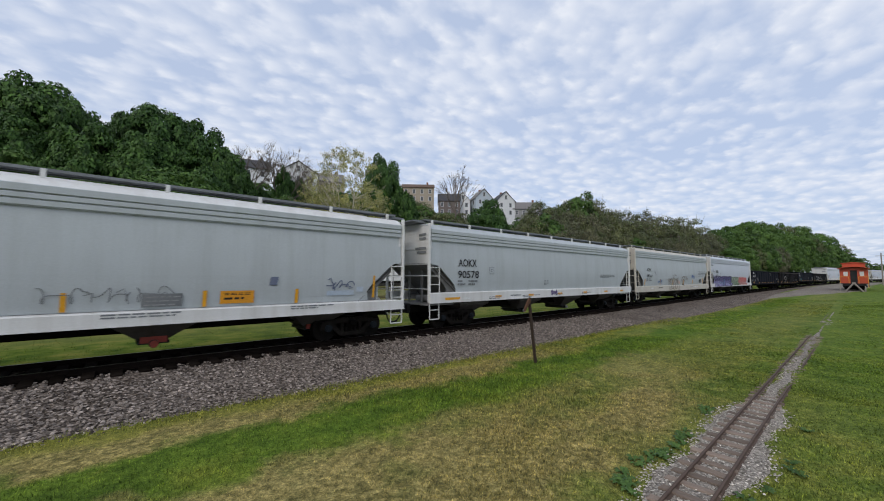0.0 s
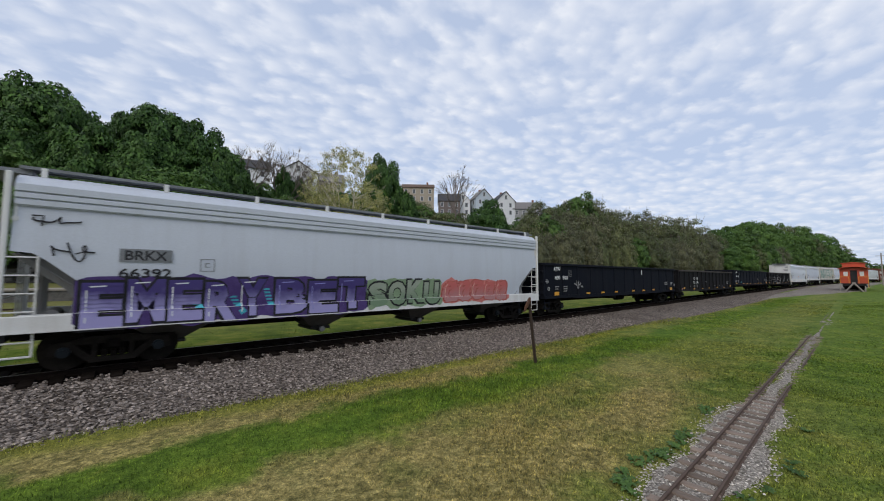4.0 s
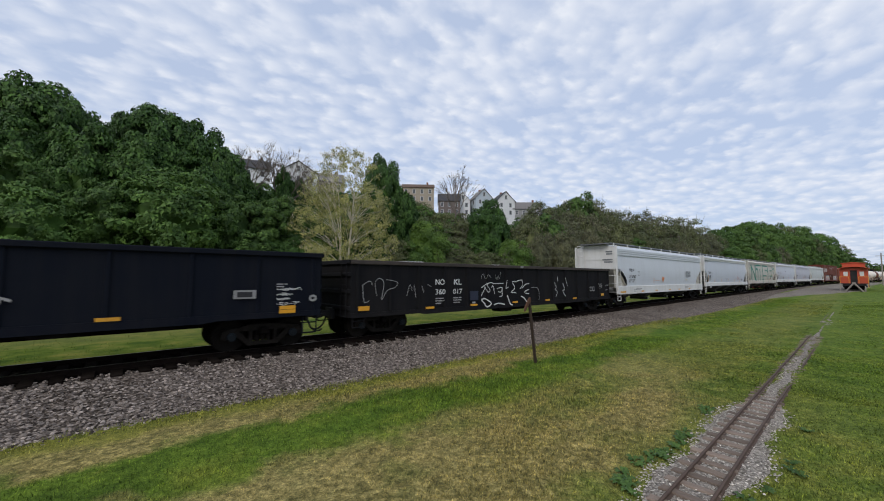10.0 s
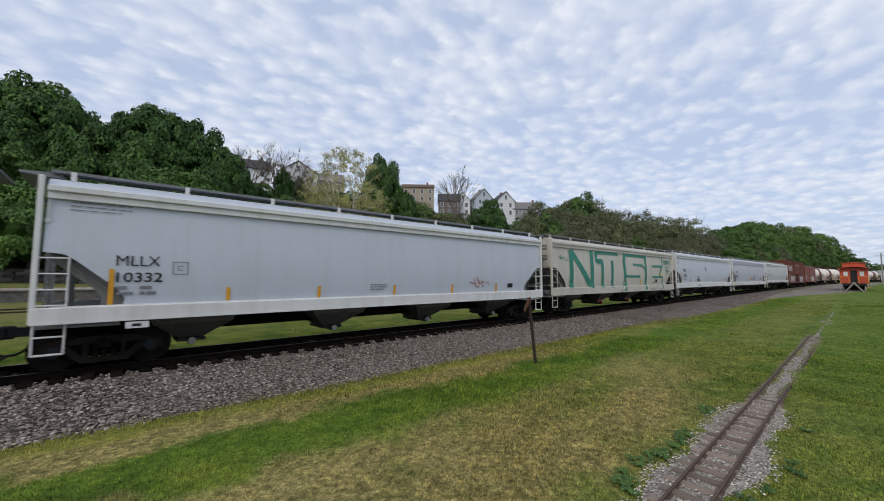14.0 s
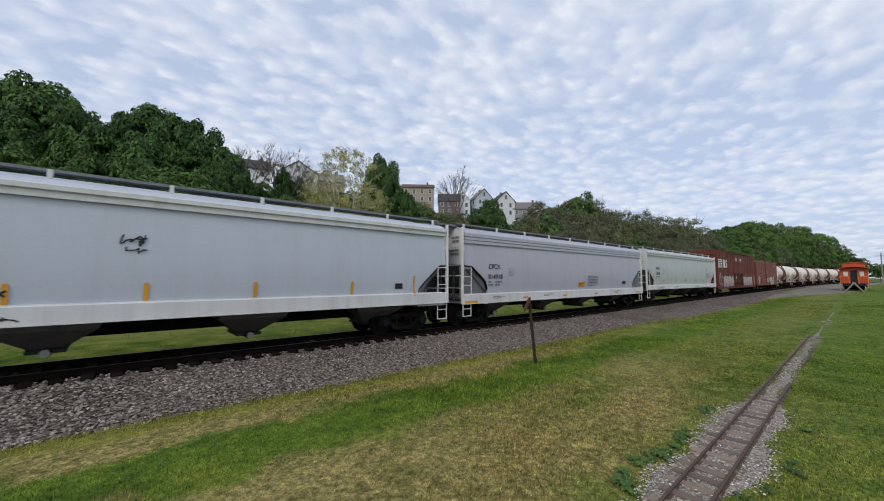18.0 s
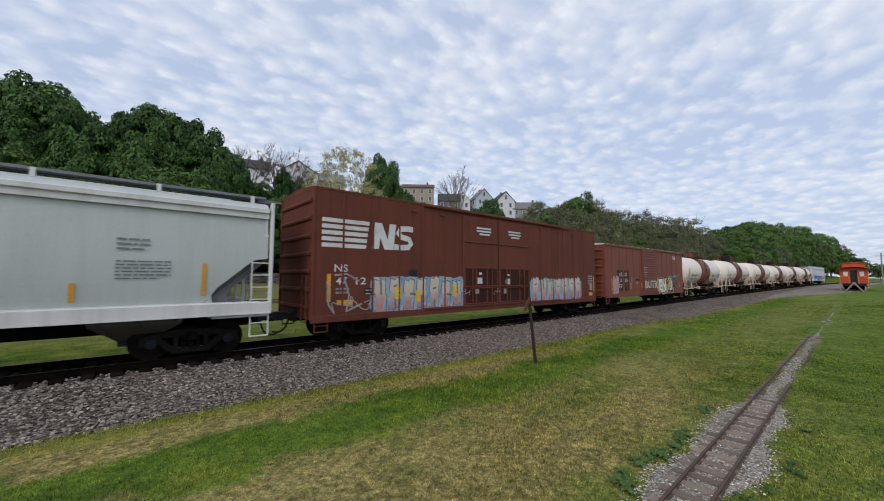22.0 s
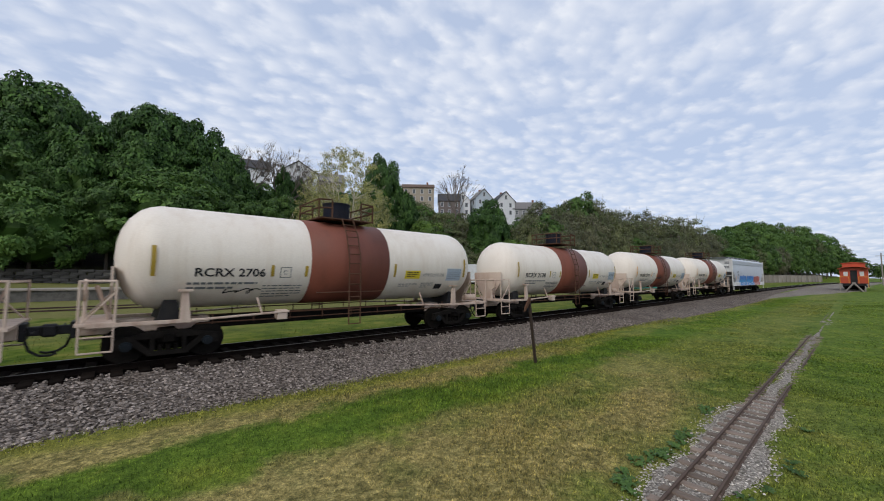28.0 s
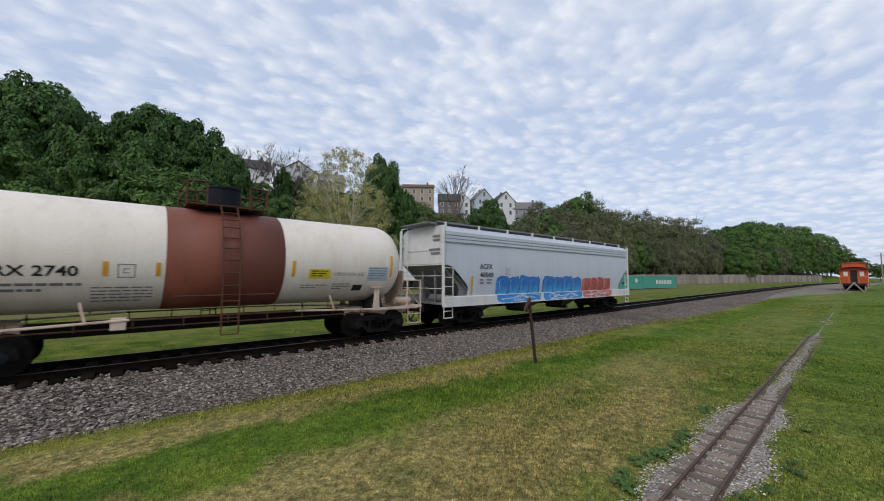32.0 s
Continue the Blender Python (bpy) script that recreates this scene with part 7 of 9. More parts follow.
    for sx in (-1, 1):
        bm = bmesh.new()
        for ux in (0.58, 1.08):
            for sy in (-0.9, 0.9):
                rod(bm, (sx * ux, sy, 4.30), (sx * ux, sy, 5.0 if cage else 4.9), 0.032)
        for zz in ((4.7, 5.0) if cage else (4.9,)):
            rod(bm, (sx * 1.08, -0.9, zz), (sx * 1.08, 0.9, zz), 0.03)
            for sy in (-0.9, 0.9):
                rod(bm, (sx * 0.58, sy, zz + 0.04), (sx * 1.08, sy, zz), 0.03)
        part("platform_rail", bm, M["rust"], car)
    bm = bmesh.new()
    if vented:
        rod(bm, (0, 0, 4.3), (0, 0, 4.75), 0.3, 16); rod(bm, (0, 0, 4.75), (0, 0, 4.95), 0.16, 12); rod(bm, (0.3, 0, 4.35), (0.3, 0, 4.9), 0.08)
        part("manway", bm, P_["band"], car)
    else:
        rod(bm, (0.0, 0, 4.3), (0.0, 0, 5.0), 0.50, 20)
        rod(bm, (0.0, 0, 5.0), (0.0, 0, 5.05), 0.53, 20)
        part("manway", bm, M["navy"], car, "dark navy manway housing")
    running_gear(car, L, 1.85)
    # markings
    B = -h
    write(car, (reporting + " " + number).strip(), B + (2.32 if i == 18 else 2.05), 2.24, 0.245, M["ink"], wall, 1.83 if number else 0.85, 0.02, proud=0.01)
    stripe = M["yellow"] if i in (20, 21) else P_["old_yellow"]
    small_print(car, B + 2.15, B + 3.95, 2.02, 2, M["faint_ink"], wall, 0.13, 0.06, i, 0.01)
    for x, z0, z1 in ((1.35, 2.25, 3.05), (4.3, 2.25, 2.6)):
        patch(car, "reflector", B + x, B + x + 0.1, z0, z1, stripe, wall, 0.008)
    patch(car, "reflector", -1.72, -1.62, 2.25, 2.6, stripe, wall, 0.008); patch(car, "reflector", 1.75, 1.85, 2.25, 2.75, stripe, wall, 0.008); patch(car, "reflector", h - 1.6, h - 1.5, 2.25, 3.05, stripe, wall, 0.008)
    small_print(car, -2.95, -1.75, 1.95, 5, M["faint_ink"], wall, 0.085, 0.03, i + 3, 0.01)
    patch(car, "placard", 2.3, 3.05, 2.18, 2.5, M["lemon"], wall, 0.009); small_print(car, 2.38, 2.95, 2.42, 3, M["ink"], wall, 0.08, 0.035, 4, 0.016)
    write(car, "HYDROCHLORIC ACID", 3.2, 2.28, 0.12, M["faint_ink"], wall, 1.15, 0.0, proud=0.01)
    patch(car, "notice_panel", 4.5, 5.35, 2.1, 2.62, M["sky_panel"], wall, 0.009); small_print(car, 4.55, 5.3, 2.55, 5, M["faint_ink"], wall, 0.09, 0.03, 7, 0.016)
    patch(car, "placard", 4.0, 4.38, 1.75, 1.96, M["ink"], wall, 0.009)
    small_print(car, 2.1, 3.0, 1.95, 2, M["faint_ink"], wall, 0.08, 0.03, 8, 0.01); small_print(car, 3.2, 3.9, 1.98, 3, M["faint_ink"], wall, 0.08, 0.03, 9, 0.01)
    consist_square(car, B + 4.75, 2.38, wall)
    if i == 18:
        scrawl(car, B + 2.9, B + 4.0, 1.72, 1.9, M["ink"], wall, 91, 0.05, 5)
    TRAIN.append(car)


TANKS = {16: ("TILX", "110134", False, True), 17: ("RCRX", "", True, False), 18: ("RCRX", "2706", True, False), 19: ("RCRX", "2138", True, False), 20: ("RCRX", "2719", True, False), 21: ("RCRX", "2740", True, False)}


def make_train():
    for i in range(23):
        if KINDS[i] == "H":
            make_hoppers(i)
        elif KINDS[i] == "G":
            make_gondolas(i)
        elif KINDS[i] == "B":
            make_boxcars(i)
        else:
            rep, num, cage, vented = TANKS[i]
            tank_car(i, "white tank car with a rust-brown band and open top valve" if vented else "white tank car with a rust-brown band and top cage", rep, num, cage, vented)


make_train()


# ---------------------------------------------------------------- trees
def limb(vs, fs, a, b, r0, r1, seg=5):
    a, b = Vector(a), Vector(b)
    d = (b - a).normalized()
    u = d.orthogonal().normalized()
    w = d.cross(u)
    k = len(vs)
    for p, r in ((a, r0), (b, r1)):
        for i in range(seg):
            q = 2 * math.pi * i / seg
            vs.append(p + r * (math.cos(q) * u + math.sin(q) * w))
    for i in range(seg):
        j = (i + 1) % seg
        fs.append((k + i, k + j, k + seg + j, k + seg + i))


def grow(vs, fs, rnd, a, d, length, r, depth, tips, spread=0.5, seg=5):
    """A branch and its children; tips gathers the places of the ends."""
    mid = a + d * length * 0.55 + Vector((rnd.uniform(-1, 1), rnd.uniform(-1, 1), rnd.uniform(-.3, .6))) * length * 0.07
    b = a + d * length + Vector((rnd.uniform(-1, 1), rnd.uniform(-1, 1), rnd.uniform(0, .8))) * length * 0.08
    limb(vs, fs, a, mid, r, r * 0.8, seg)
    limb(vs, fs, mid, b, r * 0.8, r * 0.55, seg)
    tips.append((b, depth))
    if depth == 0:
        return
    for k in range(rnd.choice((2, 3, 3))):
        nd = (d + Vector((rnd.gauss(0, 1), rnd.gauss(0, 1), rnd.gauss(0.15, 0.6))) * spread).normalized()
        start = mid if (k == 0) else b
        grow(vs, fs, rnd, start, nd, length * rnd.uniform(0.6, 0.8), max(r * 0.6, 0.028), depth - 1, tips, spread, max(3, seg - 1))


def leaf_cards(rnd, centres, per, size, squash=0.6, back=-0.15):
    """Small leaf sprays over the upper and outer side of the given boughs (place, radius, outward)."""
    g = np.random.RandomState(rnd.randrange(1 << 30))
    out = []
    for c, R, o in centres:
        lean = np.array((o + Vector((0, 0, 0.9))).normalized())
        n = g.normal(size=(int(per * R * R), 3))
        n /= np.linalg.norm(n, axis=1)[:, None]
        n = n[n @ lean > back]
        k = len(n)
        p = np.array(c) + n * (1, 1, squash) * R * g.uniform(0.66, 1.10, (k, 1))
        t = n * 0.75 + lean * 0.45 + g.normal(0, 0.34, (k, 3))
        t /= np.linalg.norm(t, axis=1)[:, None]
        u = np.cross(t, g.normal(size=(k, 3)))
        u /= np.linalg.norm(u, axis=1)[:, None] + 1e-9
        w = np.cross(t, u)
        s = size * g.uniform(0.55, 1.4, (k, 1))
        out.append(np.stack((p - u * s * 0.55 - t * s * 0.08, p + w * s * 0.42 + u * s * 0.1, p + u * s * 0.5 - w * s * 0.35 - t * s * 0.12), axis=1))
    v = np.concatenate(out).reshape(-1, 3)
    return [Vector(q) for q in v], [(3 * i, 3 * i + 1, 3 * i + 2) for i in range(len(v) // 3)]


def twig_sprays(rnd, centres, n, length, width):
    """Thin upright twigs that fan out of each bough."""
    vs, fs = [], []
    for c, R, o in centres:
        for _ in range(n):
            a = c + Vector((rnd.gauss(0, .5), rnd.gauss(0, .5), rnd.gauss(-.1, .4))) * R
            d = (o * 0.6 + Vector((rnd.gauss(0, .45), rnd.gauss(0, .45), rnd.uniform(0.3, 1.2)))).normalized()
            u = d.cross(Vector((rnd.gauss(0, 1), rnd.gauss(0, 1), 0.1))).normalized() * width
            b = a + d * length * rnd.uniform(0.6, 1.3)
            k = len(vs)
            vs += [a - u, a + u, b]
            fs.append((k, k + 1, k + 2))
    return vs, fs


def leafy_tree(seed, height, width, leaf, bark, per=26, size=0.55, lobes=26, low=0.0, name="tree", girth=(0.10, 0.20), core=0.58, twigs=0, squash=0.6):
    rnd = random.Random(seed)
    t = empty(name)
    vs, fs, tips = [], [], []
    th = height * 0.34
    limb(vs, fs, (0, 0, -0.5), (0, 0, th), height * 0.02, height * 0.015, 8)
    for k in range(6):
        q = k * 1.05 + rnd.uniform(-.3, .3)
        d = Vector((math.cos(q) * .6, math.sin(q) * .6, 0.9)).normalized()
        grow(vs, fs, rnd, Vector((0, 0, th * rnd.uniform(0.7, 1.0))), d, height * 0.2, height * 0.010, 1, tips, 0.45, 4)
    mesh_ob("trunk", vs, fs, bark, t)
    cs = []
    cz, hz = height * (0.5 + low / 2), height * (0.5 - low / 2)
    for i in range(lobes):
        e = math.asin(max(-0.85, min(1.0, -0.8 + 1.8 * (i + rnd.random()) / lobes)))
        a = i * 2.39996 + rnd.uniform(-.5, .5)
        rr = rnd.uniform(0.60, 0.86)
        o = Vector((math.cos(a) * math.cos(e), math.sin(a) * math.cos(e), math.sin(e)))
        cs.append((Vector((o.x * width / 2 * rr, o.y * width / 2 * rr, cz + o.z * hz * rr)), width * rnd.uniform(*girth), o))
    lv, lf = leaf_cards(rnd, cs, per, size, squash)
    idx = [0] * len(lf)
    if twigs:
        tv, tf = twig_sprays(rnd, cs, twigs, height * 0.10, 0.045)
        k = len(lv)
        lv, lf, idx = lv + tv, lf + [tuple(k + i for i in f) for f in tf], idx + [1] * len(tf)
    if core:
        # a dense, uneven heart deep under the boughs
        k, rings, seg, off = len(lv), 10, 18, Vector((seed * 3.7, seed * 1.3, 0))
        for j in range(rings + 1):
            e = -1.5 + 3.0 * j / rings
            for i in range(seg):
                a = i * 6.283 / seg
                o = Vector((math.cos(a) * math.cos(e), math.sin(a) * math.cos(e), math.sin(e)))
                r = core * (1 + 0.22 * noise.noise(o * 2.3 + off) + 0.10 * noise.noise(o * 6.0 + off))
                lv.append(Vector((o.x * r * width / 2, o.y * r * width / 2, cz + o.z * r * hz)))
        for j in range(rings):
            for i in range(seg):
                m = (i + 1) % seg
                lf.append((k + j * seg + i, k + j * seg + m, k + (j + 1) * seg + m, k + (j + 1) * seg + i))
                idx.append(0)
    # the crown fills the tree's full height and width
    tops = sorted(v.z for v in lv)
    wide = sorted(abs(v.x) for v in lv)
    kz, kw = height / tops[int(len(tops) * 0.997)], width / 2 / wide[int(len(wide) * 0.985)]
    lv = [Vector((v.x * kw, v.y * kw, v.z * kz)) for v in lv]
    mesh_ob("crown", lv, lf, [leaf, M["twig"]], t, idx=idx)
    return t


def bare_tree(seed, height):
    """A leafless tree: a short trunk that fans into a round head of fine branches."""
    rnd = random.Random(seed)
    t = empty("bare_tree")
    vs, fs, tips = [], [], []
    fork = height * 0.42
    limb(vs, fs, (0, 0, -0.5), (0, 0, fork), height * 0.011, height * 0.008, 7)
    for k in range(8):
        q = k * 2.4 + rnd.uniform(-.3, .3)
        lean = 0.15 + 0.75 * (k / 7)
        d = Vector((math.cos(q) * lean, math.sin(q) * lean, 1)).normalized()
        grow(vs, fs, rnd, Vector((0, 0, fork * rnd.uniform(0.8, 1.0))), d, height * rnd.uniform(0.17, 0.21), height * 0.0055, 3, tips, 0.30, 5)
    for p, dep in tips:
        if dep > 2:
            continue
        o = Vector((p.x, p.y, (p.z - fork) * 0.8)).normalized()
        for _ in range(7):
            d = (o + Vector((rnd.gauss(0, .4), rnd.gauss(0, .4), rnd.gauss(0.1, .4)))).normalized()
            u = d.cross(Vector((rnd.gauss(0, 1), rnd.gauss(0, 1), 0.1))).normalized() * 0.016
            k = len(vs)
            vs += [p - u, p + u, p + d * rnd.uniform(0.6, 1.6)]
            fs.append((k, k + 1, k + 2))
    ob = mesh_ob("trunk", vs, fs, M["twig"], t)
    top = max(v.z for v in vs)
    for v in ob.data.vertices:
        v.co.z *= height / top
    return t


BUD_SHAPE = [(0.0, 5.0), (0.12, 8.0), (0.3, 9.0), (0.5, 8.0), (0.68, 7.0), (0.85, 5.6), (0.95, 4.0), (1.0, 2.2)]


def budding_tree(seed):
    """A many-stemmed tree 23 m high, its lower boughs thick with buds and its top still open."""
    rnd = random.Random(seed)
    t = empty("budding_tree")
    vs, fs, stems = [], [], []
    for k in range(6):
        q = k * 1.05 + rnd.uniform(-.3, .3)
        reach, top = rnd.uniform(1.6, 4.6), rnd.uniform(15.5, 21.5)
        line = [Vector((math.cos(q) * (0.3 + reach * f ** 1.2), math.sin(q) * (0.3 + reach * f ** 1.2), -0.5 + top * f)) + Vector((rnd.gauss(0, .14), rnd.gauss(0, .14), 0)) for f in (0, .2, .4, .6, .8, 1.0)]
        for j in range(5):
            limb(vs, fs, line[j], line[j + 1], 0.20 * (1 - j * .185), 0.20 * (1 - (j + 1) * .185), 6)
        stems.append(line)
    cs = []
    for i in range(900):
        f = rnd.random() ** 1.15
        for (a, u), (b, v) in zip(BUD_SHAPE, BUD_SHAPE[1:]):
            if a <= f <= b:
                w = u + (v - u) * (f - a) / (b - a)
        if f > 0.7 and rnd.random() < 0.45:
            continue
        q = rnd.uniform(0, 6.283)
        r = w * rnd.uniform(0.15, 1.0) ** 0.6 * rnd.uniform(0.88, 1.06)
        c = Vector((math.cos(q) * r, math.sin(q) * r, 0.8 + 22.0 * f))
        cs.append((c, rnd.uniform(0.45, 0.95) * (1.0 if f < 0.7 else 0.75), Vector((math.cos(q), math.sin(q), 0.2))))
        if i % 3 == 0:
            line = min(stems, key=lambda m: min((p - c).length for p in m))
            j = min(range(1, 6), key=lambda n: abs(line[n].z - (c.z - 0.55 * r)))
            m = line[j].lerp(c, 0.5) + Vector((0, 0, 0.06 * r))
            limb(vs, fs, line[j], m, 0.055, 0.035, 3); limb(vs, fs, m, c, 0.035, 0.015, 3)
    mesh_ob("trunk", vs, fs, M["pale_bark"], t)
    lv, lf = leaf_cards(rnd, cs, 130, 0.21, 0.8, back=-0.9)
    tv, tf = twig_sprays(rnd, cs, 3, 1.3, 0.014)
    k = len(lv)
    mesh_ob("crown", lv + tv, lf + [tuple(k + i for i in f) for f in tf], [M["leaf_pale"], M["pale_bark"]], t, idx=[0] * len(lf) + [1] * len(tf))
    return t


PROTO = []


def proto(ob, label, category="tree", group=""):
    tagged(ob, label, category, group)
    PROTO.append(ob)
    return ob


# How high the wood stands against the sky, set from the camera: bearing from the track's line, rise per metre.
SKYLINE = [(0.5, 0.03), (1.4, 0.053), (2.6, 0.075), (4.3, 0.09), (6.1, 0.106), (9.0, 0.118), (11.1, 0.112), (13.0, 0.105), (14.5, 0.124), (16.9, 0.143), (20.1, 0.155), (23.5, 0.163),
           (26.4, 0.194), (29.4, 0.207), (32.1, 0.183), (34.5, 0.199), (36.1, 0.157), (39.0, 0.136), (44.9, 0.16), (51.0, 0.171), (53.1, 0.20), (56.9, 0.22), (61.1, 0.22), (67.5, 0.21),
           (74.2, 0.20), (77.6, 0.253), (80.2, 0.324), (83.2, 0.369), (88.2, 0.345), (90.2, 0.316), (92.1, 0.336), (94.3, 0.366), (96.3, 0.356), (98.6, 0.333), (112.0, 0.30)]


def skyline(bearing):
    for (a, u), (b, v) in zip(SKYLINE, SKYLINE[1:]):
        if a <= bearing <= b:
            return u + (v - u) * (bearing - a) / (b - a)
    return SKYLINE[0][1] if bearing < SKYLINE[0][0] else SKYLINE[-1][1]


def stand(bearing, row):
    """A place on the bluff: along a bearing from the camera, row metres behind the foot wall."""
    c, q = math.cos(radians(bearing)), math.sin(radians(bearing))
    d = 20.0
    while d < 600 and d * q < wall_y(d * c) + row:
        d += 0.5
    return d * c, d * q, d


def make_woods():
    rnd = random.Random(21)
    group = "trees on the bluff"
    dark = [proto(leafy_tree(i, 20, 18, M["leaf_dark"], M["bark"], per=120, size=0.58, lobes=84, girth=(0.080, 0.130), squash=0.72, core=0.58), "dense dark-green broadleaf tree on the wooded bluff", "tree", group) for i in (1, 2, 3)]
    mid = [proto(leafy_tree(i, 10, 10, M["leaf_mid"], M["bark"], per=170, size=0.35, lobes=56, girth=(0.09, 0.15), core=0.54), "green broadleaf tree in spring leaf", "tree", group) for i in (4, 5)]
    olive = [proto(leafy_tree(i, 10, 9, M["leaf_olive"], M["twig"], per=85, size=0.38, lobes=34, core=0.42, twigs=9), "olive-brown tree just coming into leaf", "tree", group) for i in (6, 7, 8)]
    wood = [proto(leafy_tree(i, 20, 16, M["leaf_olive"] if i < 15 else M["leaf_grey"], M["twig"], per=40, size=0.60, lobes=46, core=0.56, twigs=12, girth=(0.10, 0.16), squash=0.8), "tall olive-brown tree just coming into leaf", "tree", group) for i in (13, 14, 15)]
    green = proto(leafy_tree(16, 20, 17, M["leaf_green"], M["bark"], per=95, size=0.66, lobes=60, girth=(0.09, 0.145), core=0.54), "tall green tree in spring leaf", "tree", group)
    far_green = proto(leafy_tree(17, 20, 17, M["leaf_green"], M["bark"], per=26, size=1.0, lobes=48, girth=(0.09, 0.15), core=0.54), "tall green tree in spring leaf", "tree", group)
    bright = proto(leafy_tree(9, 10, 10, M["leaf_bright"], M["bark"], per=210, size=0.30, lobes=40, core=0.5, girth=(0.09, 0.16), name="shrub"), "bright green leafy shrub", "shrub", "shrubs at the foot of the bluff")
    bare = [proto(bare_tree(i, 20), "bare grey tree with fine twigs", "tree", "bare trees") for i in (10, 11)]
    pale = proto(budding_tree(12), "pale-barked tree with yellow-green buds", "tree")
    tall = (*dark, *wood, green, far_green, *bare)

    def put(src, x, y, height, width=None, sink=0.4):
        ob = copy_thing(src, pose(x, y, ground_z(x, y) - sink, 0, 0, rnd.uniform(0, 360)))
        full = 20.0 if src in tall else 10.0
        w = (width or height * 0.9) / (full * 0.9)
        ob.scale = (w, w, (height + sink) / full)
        return ob

    def topped(src, x, y, top, width):
        return put(src, x, y, max(top - ground_z(x, y), 2.0), width)

    # left flank: domed dark maples, rank before rank (x, y, top, crown width)
    flank = ((-11.5, 88.7, 34.7, 15), (-18.0, 89.8, 32.8, 15), (-6.6, 86.0, 31.6, 11), (-26.0, 90.0, 33.0, 16), (-10.9, 77.6, 24.4, 11), (-17.0, 78.5, 23.5, 12), (-3.7, 75.3, 24.6, 11), (-24.0, 80.0, 24.0, 13),
             (4.9, 79.0, 31.4, 13.5), (0.6, 82.5, 29.4, 11), (9.8, 77.2, 29.6, 11.5), (13.2, 73.8, 25.0, 9.5), (2.6, 73.0, 24.0, 11), (9.0, 70.6, 21.5, 10), (-36.0, 84.0, 28.0, 16), (-48.0, 86.0, 28.0, 17))
    for k, (x, y, top, width) in enumerate(flank):
        topped(dark[k % 3], x, y, top, width)
    for x, y, top, width in ((-11.6, 68.6, 17.6, 10.5), (-18.5, 69.5, 15.5, 11), (-26.0, 71.0, 16.0, 12), (-0.9, 66.4, 15.2, 9), (13.6, 66.4, 15.6, 9.5), (18.6, 66.6, 15.2, 8.5), (22.6, 69.2, 16.6, 8.5), (-38.0, 74.0, 17.0, 13)):
        topped(green, x, y, top, width)

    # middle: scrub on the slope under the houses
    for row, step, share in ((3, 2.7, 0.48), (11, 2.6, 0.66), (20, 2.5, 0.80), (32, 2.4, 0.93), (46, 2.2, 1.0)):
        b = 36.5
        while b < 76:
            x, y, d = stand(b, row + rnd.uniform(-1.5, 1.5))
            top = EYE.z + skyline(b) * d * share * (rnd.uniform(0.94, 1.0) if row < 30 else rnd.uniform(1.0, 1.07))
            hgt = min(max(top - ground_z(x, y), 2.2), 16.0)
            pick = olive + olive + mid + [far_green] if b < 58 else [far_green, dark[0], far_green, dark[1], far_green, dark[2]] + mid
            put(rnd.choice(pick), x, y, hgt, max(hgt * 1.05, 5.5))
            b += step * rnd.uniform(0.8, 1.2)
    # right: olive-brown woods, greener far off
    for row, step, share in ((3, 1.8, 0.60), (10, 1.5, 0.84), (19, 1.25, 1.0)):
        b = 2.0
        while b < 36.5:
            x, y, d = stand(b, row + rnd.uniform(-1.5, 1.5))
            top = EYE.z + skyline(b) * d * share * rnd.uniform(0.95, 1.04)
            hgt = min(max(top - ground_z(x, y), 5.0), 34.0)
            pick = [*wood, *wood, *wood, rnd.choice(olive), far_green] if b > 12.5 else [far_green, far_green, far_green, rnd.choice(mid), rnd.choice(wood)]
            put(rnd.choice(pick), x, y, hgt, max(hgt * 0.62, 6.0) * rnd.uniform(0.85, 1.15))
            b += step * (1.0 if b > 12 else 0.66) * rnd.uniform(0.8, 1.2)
    # far right, beyond the curve
    for x, y, hgt in ((420, 6, 16), (440, -4, 13), (410, -12, 15), (455, -22, 14), (430, 14, 20), (395, 20, 22)):
        put(far_green, x, y, hgt)
    # single trees that stand out
    topped(dark[0], 40.4, 65.2, 27.0, 9.0); topped(dark[2], 43.6, 63.4, 21.0, 7.5); topped(dark[1], 69.2, 61.8, 21.4, 10.5)
    topped(mid[0], 5.8, 64.6, 17.0, 12.0); topped(mid[1], -7.6, 64.8, 13.0, 10.0); topped(mid[0], -14.5, 66.0, 12.0, 9.5)
    topped(bright, 46.0, 57.6, 13.6, 8.0); topped(bright, 66.4, 52.2, 10.8, 7.5); topped(mid[1], 118, 66, 27.0, 10); topped(mid[0], 108, 62, 17, 9)
    for k, (x, y, top) in enumerate(((58.0, 81.5, 20.6), (61.2, 79.0, 20.4), (66.4, 74.8, 19.4), (70.7, 70.7, 18.4), (76.0, 66.0, 17.0), (79.0, 61.0, 15.8), (63.0, 70.0, 15.5), (56.0, 72.0, 17.0))):
        topped(olive[k % 3] if k % 4 else mid[0], x, y, top, 9.5)
    put(bright, 262, 36, 24, 17)
    for x, y, top in ((18.6, 80.0, 22.0), (25.9, 80.6, 25.0), (30.5, 84.0, 24.5), (22.0, 82.0, 20.5)):
        topped(dark[2], x, y, top, 4.2)
